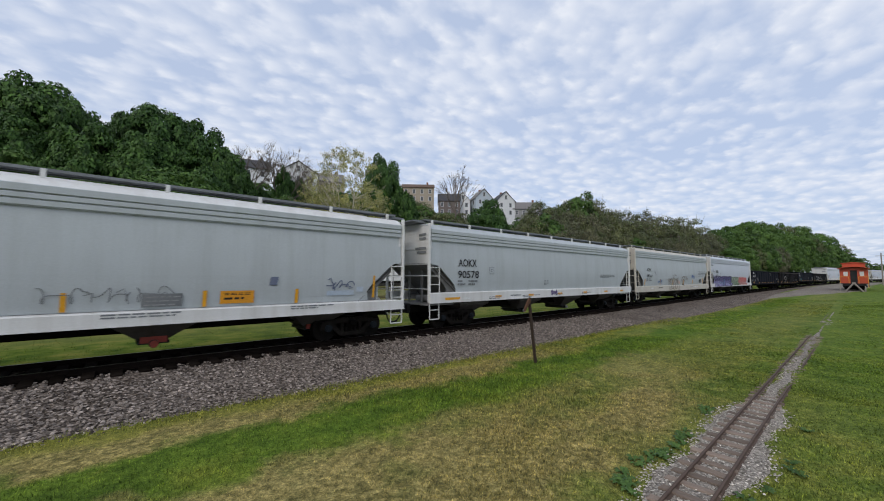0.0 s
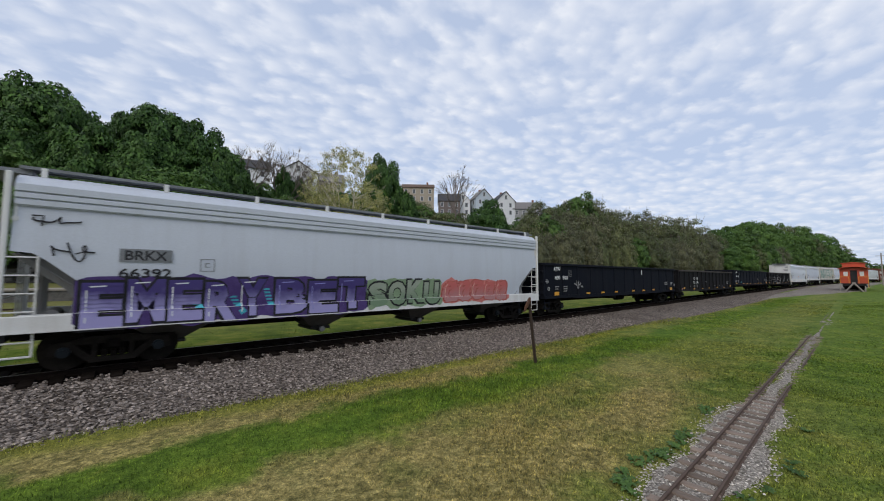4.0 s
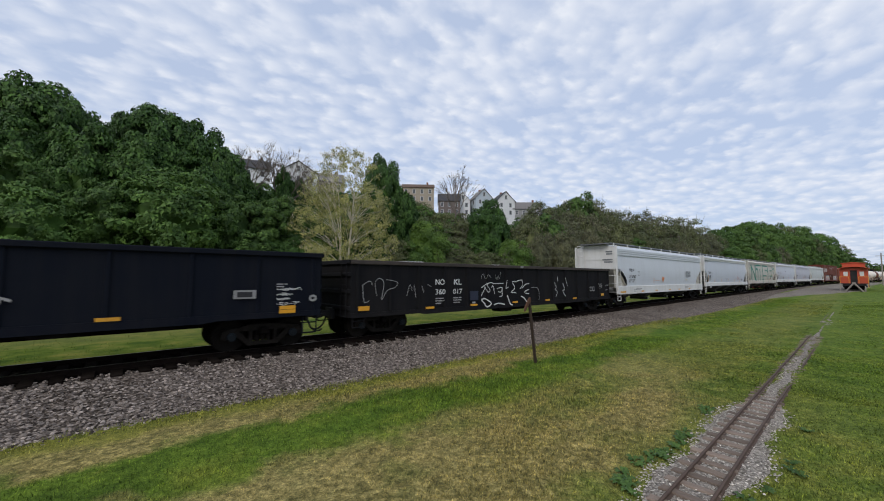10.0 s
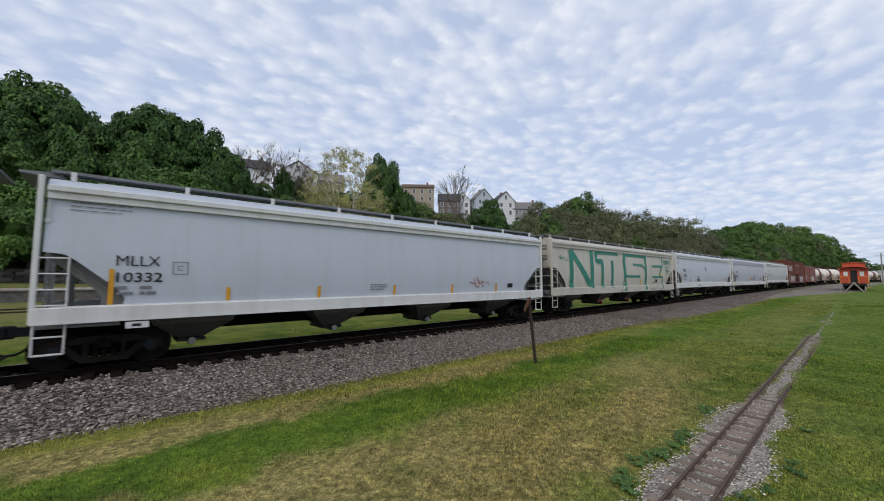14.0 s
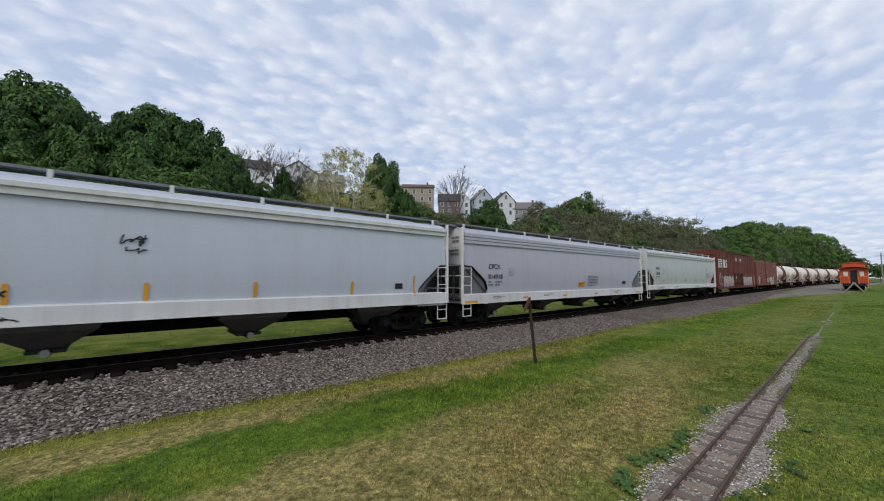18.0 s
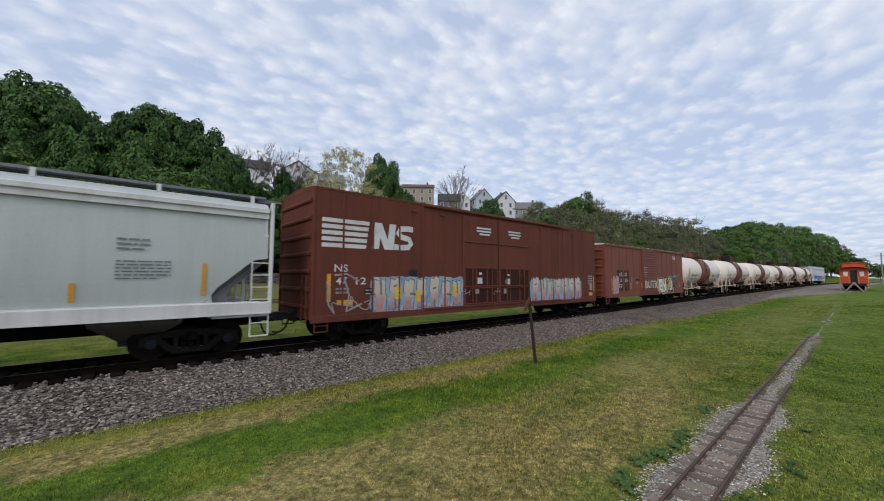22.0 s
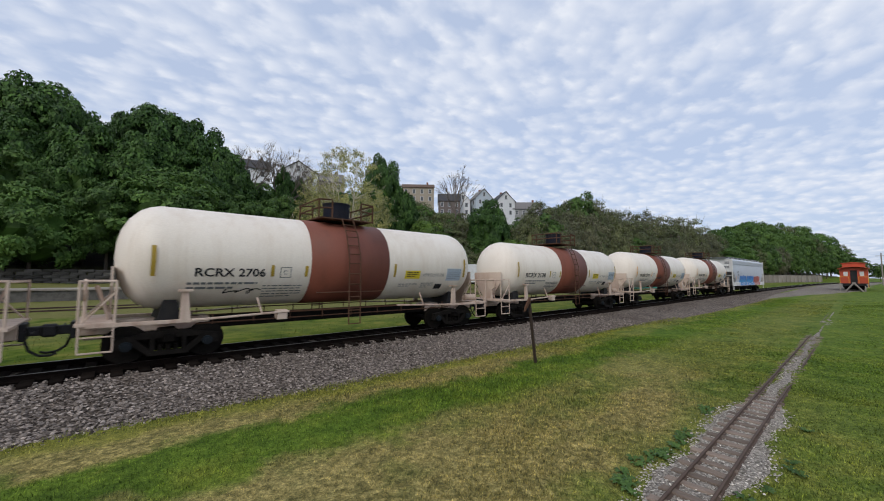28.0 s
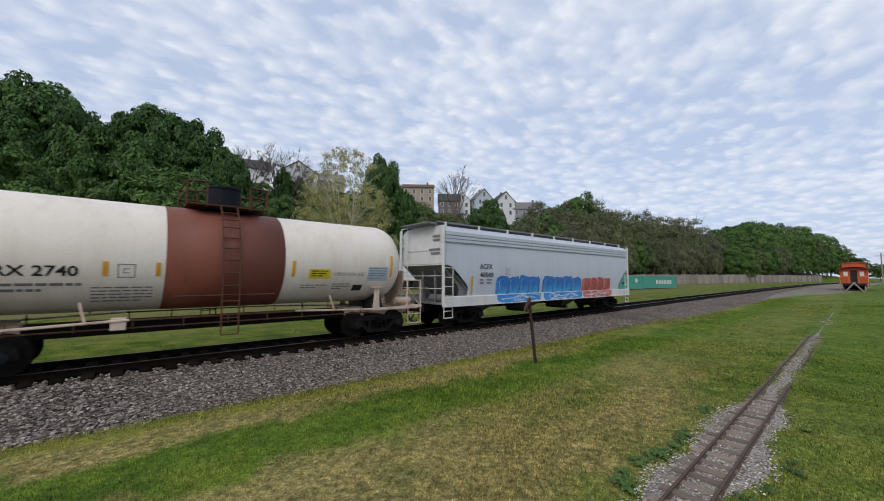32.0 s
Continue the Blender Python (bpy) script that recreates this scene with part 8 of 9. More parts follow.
    for src, x, y, top in ((bare[0], 18.8, 83.0, 30.6), (bare[1], 26.2, 81.5, 31.6), (bare[0], 31.5, 84, 29.6), (bare[0], 81.7, 87, 38.0), (bare[1], 129.7, 66, 30.0), (bare[0], -19.5, 88, 34.6), (bare[1], 127, 88, 30), (bare[0], 170, 52, 26), (bare[1], 142, 62, 29)):
        hgt = top - ground_z(x, y)
        put(src, x, y, hgt, hgt * 0.9)
    copy_thing(pale, pose(28.5, 57.0, ground_z(28.5, 57.0) - 0.3, 0, 0, 40))
    for ob in PROTO:
        for o in (*ob.children_recursive, ob):
            bpy.data.objects.remove(o)


make_woods()


# ---------------------------------------------------------------- houses on the bluff
M["white_wall"] = worn("white_siding", (0.70, 0.71, 0.72), (0.52, 0.52, 0.52), 0.4, 0.7, stretch=(1, 1, 6))
M["grey_wall"] = worn("grey_siding", (0.30, 0.30, 0.30), (0.2, 0.2, 0.2), 0.4, 0.7, stretch=(1, 1, 6))
M["brown_wall"] = worn("brown_shingle_wall", (0.17, 0.14, 0.13), (0.1, 0.09, 0.085), 0.4, 0.8, stretch=(1, 1, 6))
M["tan_wall"] = worn("tan_stucco", (0.38, 0.33, 0.26), (0.28, 0.24, 0.19), 0.4, 0.8)
M["blue_wall"] = worn("pale_blue_siding", (0.50, 0.56, 0.62), (0.4, 0.44, 0.48), 0.4, 0.7, stretch=(1, 1, 6))
M["slate"] = worn("dark_slate_roof", (0.06, 0.06, 0.066), (0.1, 0.1, 0.1), 0.4, 0.7, scale=3)
M["brown_roof"] = worn("brown_shingle_roof", (0.14, 0.095, 0.07), (0.09, 0.065, 0.05), 0.4, 0.8, scale=3)
M["grey_roof"] = worn("grey_shingle_roof", (0.20, 0.19, 0.185), (0.13, 0.125, 0.12), 0.4, 0.8, scale=3)
M["pane"] = worn("window_pane", (0.09, 0.10, 0.11), (0.14, 0.15, 0.16), 0.4, 0.12)
M["trim"] = worn("white_trim", (0.66, 0.66, 0.66), (0.5, 0.5, 0.5), 0.3, 0.6)
M["brick"] = worn("brick_chimney", (0.2, 0.09, 0.065), (0.12, 0.06, 0.05), 0.5, 0.85, scale=4)


def house(x, y, turn, w, d, eave, ridge, wall, roof, label, gable="x", cols=3, rows=3, base=None):
    """A house whose front faces local -y; the ridge runs along local x or y."""
    z0 = (ground_z(x, y) if base is None else base) - 1.5
    t = tagged(empty("house", pose(x, y, z0, 0, 0, turn)), label, "house", "houses on the bluff")
    H, R = eave - z0, ridge - z0
    bm = bmesh.new()
    if gable == "y":
        prism(bm, [(-w / 2, 0), (w / 2, 0), (w / 2, H), (0, R - 0.12), (-w / 2, H)], "y", -d / 2, d / 2)
    else:
        prism(bm, [(-d / 2, 0), (d / 2, 0), (d / 2, H), (0, R - 0.12), (-d / 2, H)], "x", -w / 2, w / 2)
    part("wall", bm, M[wall], t)
    bm = bmesh.new()
    span = (w if gable == "y" else d) / 2 + 0.4
    drop = (R - H) / (span - 0.4) * 0.4
    pts = [(-span, H - drop), (0, R), (span, H - drop), (span, H - drop + 0.16), (0, R + 0.18), (-span, H - drop + 0.16)]
    prism(bm, pts, "y" if gable == "y" else "x", -(d if gable == "y" else w) / 2 - 0.35, (d if gable == "y" else w) / 2 + 0.35)
    rf = part("roof", bm, M[roof], t)
    bm = bmesh.new()
    cx, cy = (0.5, d * 0.15) if gable == "y" else (w * 0.3, 0.4)
    box(bm, cx - 0.35, cx + 0.35, cy - 0.35, cy + 0.35, R - 0.8, R + 1.1, 0.03)
    part("chimney", bm, M["brick"], rf)
    bm = bmesh.new()
    box(bm, -0.55, 0.55, -0.06, 0.04, -0.1, 1.65, 0.01)
    frame_me = baked("window", bm, M["trim"])
    bm = bmesh.new()
    box(bm, -0.43, -0.0, -0.075, -0.05, 0.0, 0.75)
    box(bm, -0.43, 0.43, -0.075, -0.05, 0.8, 1.55)
    box(bm, 0.0, 0.43, -0.075, -0.05, 0.0, 0.75)
    pane_me = baked("pane", bm, M["pane"])
    faces = [(-d / 2, 0, w, "f"), (w / 2, 90, d, "s"), (-w / 2, -90, d, "s")]
    for off, ang, length, kind in faces:
        n = cols if kind == "f" else max(2, cols - 1)
        for r in range(rows):
            z = H - 2.4 - r * 2.9
            if z < 4.0:
                continue
            for c in range(n):
                u = (c + 0.5) / n * length - length / 2
                m = pose(u, off, z) if kind == "f" else pose(off, u, z, 0, 0, ang)
                wn = link("window", frame_me, t, m)
                wn.scale = (1.05, 1.0, 1.0)
                link("pane", pane_me, wn)
        if (gable == "y" and kind == "f") or (gable == "x" and kind == "s"):
            m = pose(0, off, H + (R - H) * 0.18) if kind == "f" else pose(off, 0, H + (R - H) * 0.18, 0, 0, ang)
            wn = link("window", frame_me, t, m)
            link("pane", pane_me, wn)
    return t


house(28.0, 118.0, -14, 11, 10, 33.0, 36.4, "white_wall", "slate", "white three-storey house with a dark slate roof", "x", 3, 4)
house(20.5, 121.0, -14, 8, 10, 32.2, 36.4, "white_wall", "slate", "white gabled house among bare trees", "y", 2, 4)
house(40.5, 113.0, -18, 11, 10, 32.4, 36.0, "white_wall", "slate", "white house with a dark gabled roof", "y", 3, 3)
house(50.0, 113.8, -20, 10, 9, 32.0, 35.4, "tan_wall", "grey_roof", "greyish tan house with a grey roof", "x", 3, 3)
house(91.3, 119.5, -38, 12.5, 10, 37.6, 39.8, "tan_wall", "brown_roof", "long tan apartment house with a brown roof", "x", 4, 2)
house(100.7, 111.2, -40, 8.5, 8, 32.6, 36.0, "brown_wall", "slate", "brown shingled house with a dark roof", "x", 3, 2)
house(106.8, 109.9, -40, 6, 8, 33.0, 36.6, "white_wall", "grey_roof", "small white house between its neighbours", "y", 2, 2)
house(111.9, 104.7, -26, 7, 10, 34.0, 37.6, "blue_wall", "grey_roof", "pale blue gabled house with attic windows", "y", 2, 2)
house(117.4, 98.0, -28, 7.5, 10, 32.4, 36.2, "white_wall", "slate", "white gabled house with a dark roof", "y", 2, 2)
house(125.0, 91.9, -42, 11, 9, 29.6, 32.8, "grey_wall", "grey_roof", "grey house with a low grey roof", "x", 4, 2)

# ---------------------------------------------------------------- walls, platform, siding, containers, trailers
M["concrete"] = worn("weathered_concrete", (0.30, 0.27, 0.235), (0.15, 0.125, 0.105), 0.7, 0.9, scale=0.6, stretch=(1, 1, 0.5), bump=0.3, per_object=0.18)
M["stone_wall"] = worn("grey_rubble_stone", (0.115, 0.108, 0.098), (0.045, 0.042, 0.038), 0.8, 0.95, scale=2.6, bump=0.6, per_object=0.4)


def make_walls():
    rnd = random.Random(33)
    w = tagged(empty("retaining_wall"), "long stained concrete retaining wall with pilasters", "wall")
    bm = bmesh.new()
    box(bm, -1.95, 1.95, -0.25, 0.25, -0.8, 2.9, 0.03)
    panel = baked("wall_panel", bm, M["concrete"])
    bm = bmesh.new()
    box(bm, -0.28, 0.28, -0.45, 0.3, -0.8, 3.05, 0.04)
    pier = baked("pilaster", bm, M["concrete"])
    x = 76.0
    while x < 246:
        y = wall_y(x)
        m = pose(x, y, ground_z(x, y - 1) + rnd.uniform(-.12, .1), 0, 0, math.degrees(math.atan(-0.19)))
        link("wall_panel", panel, w, m)
        link("pilaster", pier, w, m @ pose(2.0, 0, 0))
        x += 4.0
    s = tagged(empty("stone_wall"), "old grey rubble stone wall at the foot of the bluff", "wall")
    meshes = []
    for k in range(6):
        bm = bmesh.new()
        vs = box(bm, -0.42, 0.42, -0.2, 0.2, 0.0, 0.36, 0.05)
        for v in bm.verts:
            v.co += Vector((rnd.uniform(-.05, .05), rnd.uniform(-.06, .06), rnd.uniform(-.04, .04)))
        meshes.append(baked("stone", bm, M["stone_wall"]))
    for r in range(5):
        for i in range(58):
            x = -40 + (i + 0.5 * (r % 2)) * 1.5
            y = wall_y(x)
            ob = link("stone", meshes[rnd.randrange(6)], s, pose(x, y, ground_z(x, y - 0.5) - 0.15 + r * 0.36, 0, 0, -10.8))
            ob.scale = (1.72, 1.2, 1.0)
    bm = bmesh.new()
    box(bm, -15.5, 14.5, -0.6, 0.6, -0.6, 0.98, 0.03)
    p = tagged(empty("old_platform", pose(-8.5, 42.5, ground_z(-8.5, 42.5) - 0.15)), "low disused platform with a dark face and pale coping", "platform")
    bm = bmesh.new()
    box(bm, -17.0, 17.0, -2.0, 2.0, -0.5, 0.82, 0.03)
    part("platform_face", bm, M["stone_wall"], p)
    bm = bmesh.new()
    box(bm, -17.1, 17.1, -2.12, 2.0, 0.82, 0.98, 0.03)
    part("coping", bm, M["concrete"], p)
    t = tagged(empty("disused_siding"), "rusty siding rails sunk in the grass", "railway track")
    xs = axis_steps([(-60, 60, 30)])
    for y in (34.6, 36.1):
        rail("rail", 0.0, lambda x, y=y: y, lambda x, y=y: ground_z(x, y) + 0.11, xs, 0.14, 0.07, 0.13, t, "small_rail")


make_walls()
M["green_box"] = worn("green_container_paint", (0.055, 0.30, 0.225), (0.05, 0.2, 0.16), 0.4, 0.5)
M["trailer_white"] = worn("trailer_white", (0.66, 0.67, 0.68), (0.45, 0.45, 0.45), 0.3, 0.5)


def container(x, y, turn, length, mat, label, panel=None):
    t = tagged(empty("shipping_container", pose(x, y, ground_z(x, y), 0, 0, turn)), label, "shipping container", "shipping containers")
    bm = bmesh.new()
    box(bm, -length / 2, length / 2, -1.18, 1.18, 0.12, 2.5)
    part("body", bm, mat, t)
    bm = bmesh.new()
    prism(bm, [(-0.09, 0), (0.09, 0), (0.05, -0.035), (-0.05, -0.035)], "z", 0.2, 2.42)
    rib = baked("corrugation", bm, mat)
    n = int(length / 0.36)
    for k in range(n):
        link("corrugation", rib, t, pose(-length / 2 + 0.3 + (length - 0.6) * k / (n - 1), -1.18, 0))
    for sy in (-1.2, 1.2):
        for z in (0.1, 2.45):
            bm = bmesh.new()
            box(bm, -length / 2 - .02, length / 2 + .02, sy - 0.05, sy + 0.05, z, z + 0.14, 0.01)
            part("rail", bm, mat, t)
    for sx in (-1, 1):
        bm = bmesh.new()
        for sy in (-1.18, 1.18):
            box(bm, sx * length / 2 - 0.08, sx * length / 2 + 0.08, sy - 0.08, sy + 0.08, 0.0, 2.6, 0.01)
        box(bm, sx * length / 2 - 0.05, sx * length / 2 + 0.05, -1.2, 1.2, 2.44, 2.6)
        part("corner_frame", bm, mat, t)
    if panel:
        for k in range(6):
            patch(t, "sign_block", -1.6 + k * 1.0, -1.6 + k * 1.0 + 0.78, 0.95, 1.75, M["white_ink"], lambda a, b: -1.235, 0.004)
    else:
        vs = [(length / 2 - 2.0 + 0.45 * math.cos(q * 0.524), -1.225, 1.75 + 0.45 * math.sin(q * 0.524)) for q in range(12)]
        mesh_ob("sign_disc", vs, [tuple(range(12))], M["white_ink"], t)
    return t


container(85.6, 30.2, -10.0, 12.2, M["green_box"], "green corrugated shipping container with a white lettered panel", True)
container(73.4, 32.4, -10.0, 12.2, M["green_box"], "green corrugated shipping container with a white round emblem")


def trailer(x, y, turn, length):
    t = tagged(empty("box_trailer", pose(x, y, ground_z(x, y), 0, 0, turn)), "white box trailer parked beyond the track", "trailer", "parked trailers")
    bm = bmesh.new()
    box(bm, -length / 2, length / 2, -1.25, 1.25, 1.15, 3.95, 0.04)
    part("box", bm, M["trailer_white"], t)
    bm = bmesh.new()
    box(bm, -length / 2 + .3, length / 2 - .3, -0.5, 0.5, 0.85, 1.15)
    part("chassis", bm, M["black"], t)
    for x0 in (length / 2 - 1.2, length / 2 - 2.4):
        for sy in (-1.0, 1.0):
            bm = bmesh.new()
            rod(bm, (x0, sy - 0.15, 0.5), (x0, sy + 0.15, 0.5), 0.5, 18)
            part("wheel", bm, M["black"], t)
    bm = bmesh.new()
    for sy in (-0.7, 0.7):
        box(bm, -length / 2 + 2.0, -length / 2 + 2.15, sy - 0.06, sy + 0.06, 0.0, 0.9)
    part("landing_leg", bm, M["black"], t)
    for k in range(8):
        bm = bmesh.new()
        box(bm, -length / 2 + 0.5 + k * (length - 1) / 7 - 0.03, -length / 2 + 0.5 + k * (length - 1) / 7 + 0.03, -1.28, -1.25, 1.2, 3.9)
        part("side_post", bm, M["trailer_white"], t)


trailer(42.5, 42.0, -20, 9.5)
trailer(31.5, 45.5, -20, 6.5)


# ---------------------------------------------------------------- caboose, bumper, post, pole
M["caboose_red"] = worn("caboose_red", (0.50, 0.075, 0.03), (0.3, 0.06, 0.03), 0.4, 0.5)
M["grey_timber"] = worn("weathered_timber", (0.30, 0.27, 0.24), (0.18, 0.16, 0.14), 0.5, 0.9)


def caboose():
    x0, y0 = 89.5, 2.0
    z0 = flat_z(88.0) + 0.1
    t = tagged(empty("caboose", pose(x0 + 5.2, y0, z0)), "red-orange caboose with a cupola, parked at the track's end", "caboose")
    t.scale = (1.08, 1.08, 1.12)
    W, L = 1.42, 8.0
    red = M["caboose_red"]
    bm = bmesh.new()
    for s in (-1, 1):
        box(bm, -L / 2, L / 2, s * W - 0.03, s * W + 0.03, 1.05, 3.25)
    part("side_wall", bm, red, t)
    for s in (-1, 1):
        bm = bmesh.new()
        xe = s * L / 2
        box(bm, xe - 0.04, xe + 0.04, -W + 0.03, W - 0.03, 1.05, 3.25)
        part("end_wall", bm, red, t)
        for y1, y2 in ((-1.05, -0.6), (0.6, 1.05)):
            bm = bmesh.new()
            box(bm, xe - 0.02 + s * 0.03, xe + 0.02 + s * 0.03, y1, y2, 2.1, 2.75, 0.006)
            part("window", bm, M["trim"], t, "white-boarded window")
        bm = bmesh.new()
        box(bm, xe - 0.02 + s * 0.03, xe + 0.02 + s * 0.03, -0.36, 0.36, 1.05, 2.95, 0.006)
        part("door", bm, M["black"], t)
        bm = bmesh.new()
        box(bm, s * (L / 2), s * (L / 2 + 0.8), -W, W, 0.98, 1.06)
        part("end_platform", bm, M["black"], t)
        bm = bmesh.new()
        for y in (-W, -0.5, 0.5, W):
            rod(bm, (s * (L / 2 + 0.75), y, 1.0), (s * (L / 2 + 0.75), y, 2.0), 0.03)
        rod(bm, (s * (L / 2 + 0.75), -W, 2.0), (s * (L / 2 + 0.75), -0.5, 2.0), 0.03)
        rod(bm, (s * (L / 2 + 0.75), 0.5, 2.0), (s * (L / 2 + 0.75), W, 2.0), 0.03)
        for y in (-W, W):
            rod(bm, (s * (L / 2 + 0.75), y, 0.4), (s * (L / 2 + 0.75), y, 1.0), 0.03)
        part("railing", bm, M["yellow"] if s < 0 else M["black"], t)
    arc = [(-W - 0.2, 3.2), (-1.0, 3.42), (0, 3.5), (1.0, 3.42), (W + 0.2, 3.2)]
    bm = bmesh.new()
    prism(bm, arc + [(y, z - 0.08) for y, z in arc[::-1]], "x", -L / 2 - 0.85, L / 2 + 0.85)
    part("roof", bm, red, t)
    bm = bmesh.new()
    box(bm, -2.6, 0.6, -1.2, 1.2, 3.35, 4.05, 0.05)
    part("cupola", bm, red, t)
    arc = [(-1.35, 4.0), (0, 4.16), (1.35, 4.0)]
    bm = bmesh.new()
    prism(bm, arc + [(y, z - 0.06) for y, z in arc[::-1]], "x", -2.75, 0.75)
    part("cupola_roof", bm, red, t)
    for s in (-1, 1):
        for k in (-1.2, 1.6):
            bm = bmesh.new()
            box(bm, k - 0.4, k + 0.4, s * (W + 0.02) - 0.03, s * (W + 0.02) + 0.03, 2.0, 2.75)
            part("side_window", bm, M["trim"], t)
    bm = bmesh.new()
    box(bm, -L / 2 - 0.7, L / 2 + 0.7, -1.2, 1.2, 0.72, 1.0)
    part("underframe", bm, M["black"], t)
    for s in (-1, 1):
        tr = link("truck", BOLSTER_ME, t, pose(s * 2.6, 0, -0.02))
        for y in (-1.0, 1.0):
            link("side_frame", FRAME_ME, tr, pose(0, y, 0))
        for x in (-0.8, 0.8):
            link("wheelset", WHEEL_ME, tr, pose(x, 0, 0.457))
    k = tagged(empty("caboose_track"), "short track under the parked caboose", "railway track")
    rail("rail", y0 - 0.755, lambda x: 0.0, lambda x: flat_z(88.0) + 0.1, [86.5, 94, 102, 112], parent=k)
    rail("rail", y0 + 0.755, lambda x: 0.0, lambda x: flat_z(88.0) + 0.1, [86.5, 94, 102, 112], parent=k)
    b = tagged(empty("track_bumper", pose(88.2, y0, flat_z(88.0))), "grey timber A-frame bumper at the end of the track", "buffer stop")
    for a, c in (((0, -0.95, 0.0), (0, -0.05, 1.3)), ((0, 0.95, 0.0), (0, 0.05, 1.3))):
        bm = bmesh.new()
        rod(bm, a, c, 0.11, 4)
        part("strut", bm, M["grey_timber"], b)
    bm = bmesh.new()
    box(bm, -0.1, 0.1, -0.2, 0.2, 1.15, 1.45, 0.02)
    part("buffer_block", bm, M["grey_timber"], b)
    for y in (1.5, -1.2):
        bm = bmesh.new()
        box(bm, -0.07, 0.07, y - 0.07, y + 0.07, 0, 1.35 if y > 0 else 0.9, 0.01)
        part("post", bm, M["grey_timber"], b)


caboose()


def sign_post():
    x, y = 10.05, 7.05
    z = ground_z(x, y)
    t = tagged(empty("rail_post", pose(x, y, z - 0.1)), "leaning rusty steel post with a bent plate on top", "post")
    bm = bmesh.new()
    lean = Vector((-0.26, 0.03, 2.1))
    d = lean.normalized()
    for px, py, w, h in ((0, 0, 0.035, 0.012), (0, 0.03, 0.014, 0.028), (0, -0.02, 0.012, 0.025)):
        m = Matrix.Translation(lean / 2 + Vector((px, py, 0))) @ d.to_track_quat("Z", "Y").to_matrix().to_4x4() @ Matrix.Diagonal((w * 2, h * 2, lean.length, 1))
        bmesh.ops.create_cube(bm, size=1.0, matrix=m)
    part("shaft", bm, M["old_post"], t)
    bm = bmesh.new()
    prism(bm, [(-0.25, 2.14), (-0.29, 2.14), (-0.52, 1.84), (-0.55, 1.72), (-0.50, 1.74), (-0.33, 1.94), (-0.24, 2.0)], "y", -0.02, 0.03)
    part("bent_plate", bm, M["rust"], t)


sign_post()


def pole():
    t = tagged(empty("utility_pole", pose(138.3, -1.6, flat_z(138) - 0.2)), "weathered wooden utility pole", "utility pole")
    bm = bmesh.new()
    rod(bm, (0, 0, 0), (0, 0, 8.0), 0.15, 10, 0.11)
    part("shaft", bm, M["grey_timber"], t)
    bm = bmesh.new()
    box(bm, -0.06, 0.06, -0.9, 0.9, 7.2, 7.32)
    part("crossarm", bm, M["grey_timber"], t)


pole()


# ---------------------------------------------------------------- ground cover near the camera
def scatter_stones(name, mat, places, size, seed, label):
    """Loose broken stones, one joined mesh."""
    rnd = np.random.RandomState(seed)
    n = len(places)
    base = np.array([(1, 0, 0), (-1, 0, 0), (0, 1, 0), (0, -1, 0), (0, 0, 0.75), (0, 0, -0.6), (0.62, 0.62, 0.4), (-0.62, -0.6, 0.42)])
    tri = [(0, 2, 6), (2, 4, 6), (4, 0, 6), (2, 1, 4), (1, 3, 7), (3, 4, 7), (4, 1, 7), (3, 0, 4), (2, 0, 5), (1, 2, 5), (3, 1, 5), (0, 3, 5)]
    vs, fs = np.zeros((n, 8, 3)), []
    for k, (x, y, z) in enumerate(places):
        q = rnd.uniform(0, 6.28)
        c, sn = math.cos(q), math.sin(q)
        v = base * (1 + rnd.uniform(-.3, .3, (8, 3))) * size * rnd.uniform(0.55, 1.35) * np.array([1.0, 0.8, 0.7])
        v = v @ np.array([[c, sn, 0], [-sn, c, 0], [0, 0, 1]])
        tilt = rnd.uniform(-.6, .6)
        v = v @ np.array([[1, 0, 0], [0, math.cos(tilt), math.sin(tilt)], [0, -math.sin(tilt), math.cos(tilt)]])
        vs[k] = v + (x, y, z)
        fs += [tuple(8 * k + i for i in t) for t in tri]
    ob = mesh_ob(name, vs.reshape(-1, 3), fs, mat)
    return tagged(ob, label, "stones", kind="stuff")


def ballast_height(x, o):
    prof = [(-5.9, -0.62), (-5.2, -0.47), (-4.5, -0.38), (-3.0, -0.26), (-1.62, -0.18), (-1.1, -0.15), (0, -0.205)]
    for (a, u), (b, v) in zip(prof, prof[1:]):
        if a <= o <= b:
            return rail_z(x) + u + (v - u) * (o - a) / (b - a)
    return rail_z(x) - 0.26


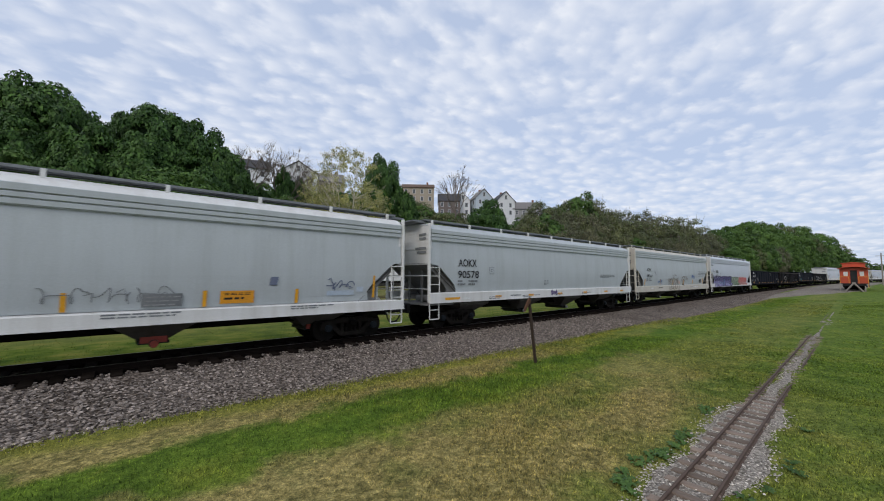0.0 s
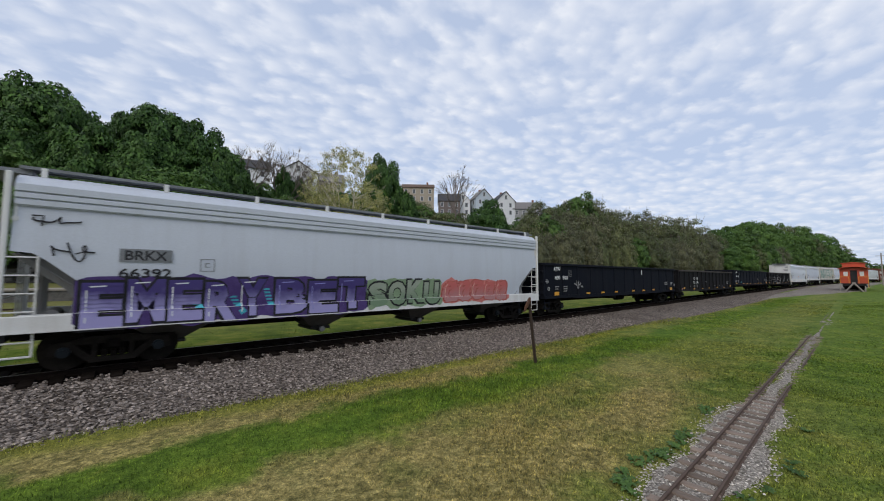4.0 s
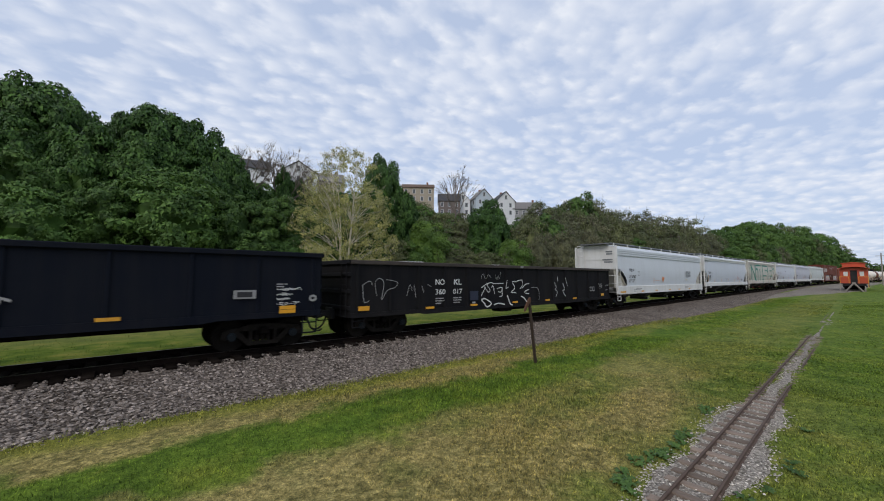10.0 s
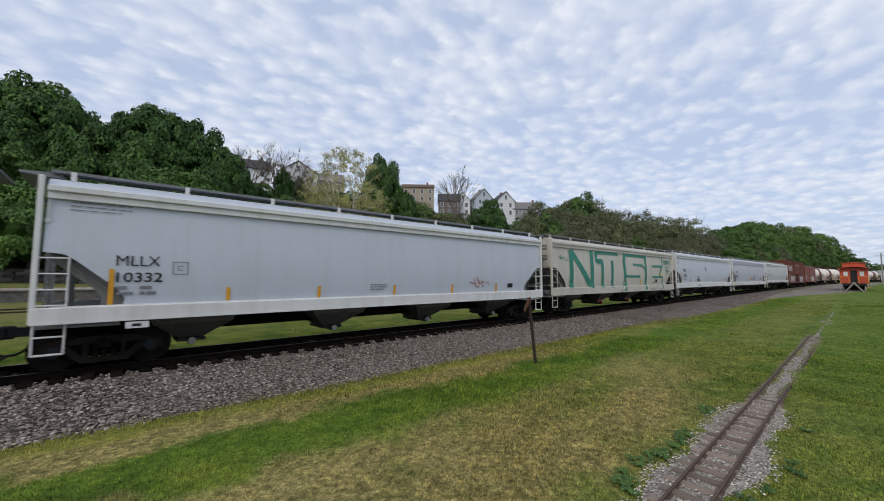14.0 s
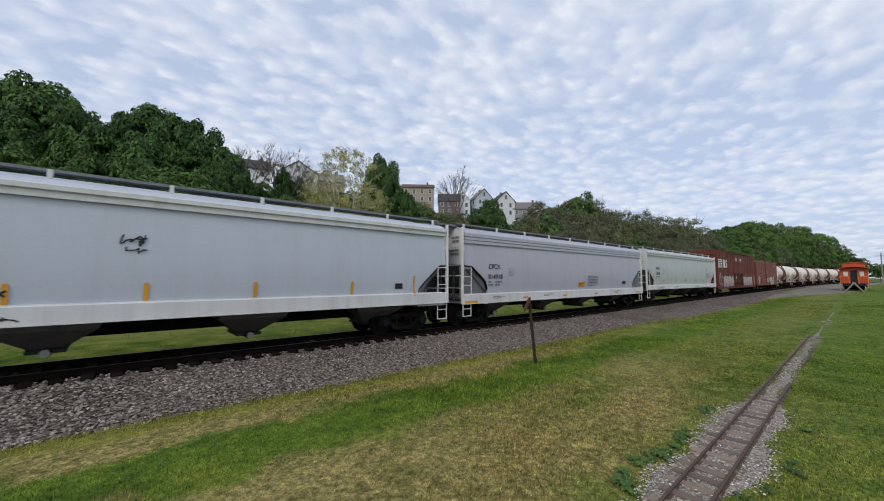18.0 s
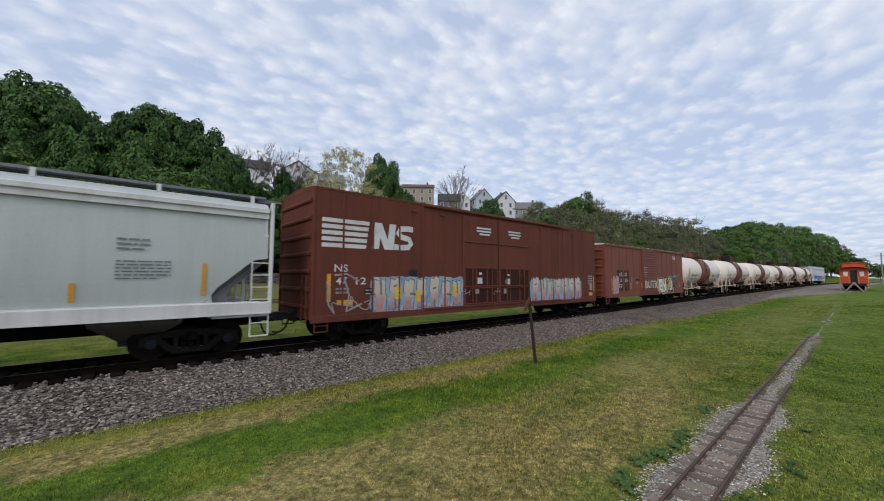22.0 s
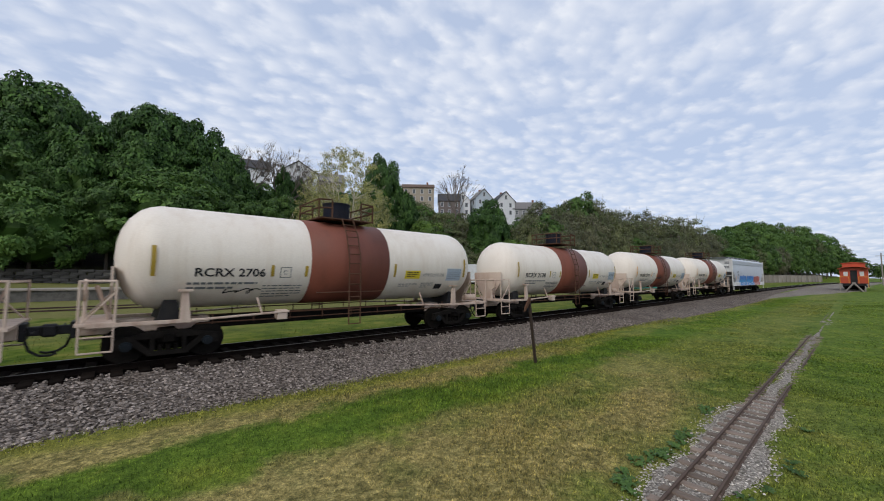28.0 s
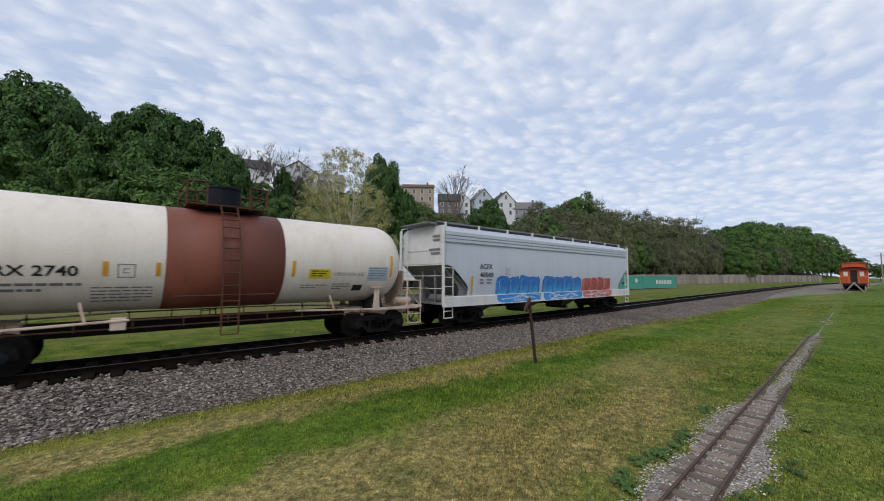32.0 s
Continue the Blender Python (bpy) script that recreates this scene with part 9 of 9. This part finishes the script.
def near_cover():
    rnd = random.Random(77)
    places = []
    for _ in range(23000):
        x = -2.5 + 26 * rnd.random() ** 1.5
        o = rnd.uniform(-5.15, -1.16)
        if o > -1.6 and abs((x + 12.0) / 0.53 - round((x + 12.0) / 0.53)) < 0.27:
            continue
        if o < -4.8 and rnd.random() < 0.5:
            continue
        places.append((x, track_y(x) + o, ballast_height(x, o) + rnd.uniform(-.01, .025)))
    scatter_stones("ballast_stones", M["stones"], places, 0.036, 5, "loose broken ballast stones along the main track")
    places = []
    for _ in range(14000):
        x = 3.5 + 14 * rnd.random() ** 1.4
        o = rnd.uniform(-0.85, 0.9)
        if abs(o) > bed_edge(x, o > 0) + rnd.gauss(0, 0.05):
            continue
        places.append((x, small_y(x) + o, ground_z(x, 1.6) + 0.028 + rnd.uniform(-.008, .010) - 0.05 * smooth(11, 14, x) * max(0.0, noise.noise((x * 0.9, o, 1)) + 0.15)))
    scatter_stones("path_stones", M["pale_stones"], places, 0.017, 6, "pale crushed stone round the miniature track")
    # mown grass and taller tufts
    g = np.random.RandomState(9)
    vs, fs = [], []

    def blade(x, y, h, w):
        z = ground_z(x, y) - 0.01
        q = g.uniform(0, 6.28)
        dx, dy = math.cos(q) * w, math.sin(q) * w
        bx, by = g.normal(0, 0.35) * h, g.normal(0, 0.35) * h
        k = len(vs)
        vs.extend(((x - dx, y - dy, z), (x + dx, y + dy, z), (x + bx, y + by, z + h)))
        fs.append((k, k + 1, k + 2))

    n = 0
    while n < 205000:
        d = 2.0 + 17.6 * g.random_sample() ** 1.5
        b = radians(g.uniform(-10, 108))
        if d < 4.2 and g.random_sample() > (d - 2.0) / 2.2:
            n += 0.3
            continue
        x, y = d * math.cos(b), d * math.sin(b)
        if y > 8.75 + 0.3 * noise.noise((x * 0.8, 0, 5)) or (abs(y - small_y(x)) < bed_edge(x, y > small_y(x)) * (1.0 if x < 11 else 0.75)):
            n += 0.3
            continue
        lush = 0.5 + 0.5 * noise.noise((x * 0.7, y * 0.7, 2)) + (0.5 if 5.6 < y < 7.3 else 0)
        blade(x, y, g.uniform(0.02, 0.06) * (0.6 + 0.8 * max(lush, 0.1)), 0.0035 + 0.0007 * d)
        n += 1
    n = 0
    while n < 70000:
        x, y = 12.0 + 48.0 * g.random_sample() ** 1.7, -6.0 + 16.0 * g.random_sample()
        if y > track_y(x) - 5.0 or abs(y - small_y(x)) < 0.32:
            n += 0.3
            continue
        d = math.hypot(x, y)
        blade(x, y, g.uniform(0.03, 0.07) * (0.7 + 0.6 * noise.noise((x * 0.5, y * 0.5, 2))), 0.004 + 0.0009 * d)
        n += 1
    for _ in range(9000):
        x = -1.5 + 30 * g.random_sample()
        y = track_y(x) - 4.92 + g.normal(0, 0.14)
        blade(x, y, g.uniform(0.04, 0.12), 0.007)
    for _ in range(16000):
        x = -14 + 75 * g.random_sample()
        y = 17.6 + 16 * g.random_sample() ** 1.6
        if noise.noise((x * 0.5, y * 0.5, 6)) < -0.25:
            continue
        blade(x, y, g.uniform(0.03, 0.10), 0.012)
    ob = mesh_ob("grass", vs, fs, M["blades"])
    tagged(ob, "short mown grass with yellow-green blades", "grass", kind="stuff")
    # leafy weeds along the miniature track
    lv, lf = [], []
    for _ in range(46):
        x = rnd.choice((5.2, 6.0, 6.3, 7.2, 9.0)) + rnd.gauss(0, 0.22)
        side = rnd.random() < 0.8
        y = small_y(x) + (bed_edge(x, side) + rnd.uniform(0.0, .22)) * (1 if side else -1)
        for _ in range(14):
            q, l = rnd.uniform(0, 6.28), rnd.uniform(0.05, 0.13)
            z = ground_z(x, y)
            k = len(lv)
            cx, sx = math.cos(q), math.sin(q)
            lv += [(x, y, z), (x + cx * l * .6 - sx * l * .25, y + sx * l * .6 + cx * l * .25, z + l * .5), (x + cx * l, y + sx * l, z + l * 0.35), (x + cx * l * .6 + sx * l * .25, y + sx * l * .6 - cx * l * .25, z + l * .5)]
            lf.append((k, k + 1, k + 2, k + 3))
    ob = mesh_ob("weeds", lv, lf, M["leaf_green"])
    tagged(ob, "low leafy weeds beside the miniature track", "weeds", kind="stuff")


near_cover()


# ---------------------------------------------------------------- movement
def motions():
    times = [float(i) for i in range(33)]
    for i, car in enumerate(TRAIN):
        mid = (CARS[i][0] + CARS[i][1]) / 2
        walk(car, [(t, on_track(mid - travel(t))) for t in times])
    # every wheelset rolls alike: one action, shared
    first = WHEELSETS[0]
    walk(first, [(k / FPS, pose(0, 0, 0, 0, -math.degrees(travel(k / FPS) / 0.457), 0)) for k in range(int(32 * FPS) + 1)])
    for w in WHEELSETS[1:]:
        w.rotation_mode = "QUATERNION"
        w.animation_data_create()
        w.animation_data.action = first.animation_data.action
        w.animation_data.action_slot = first.animation_data.action_slot


motions()
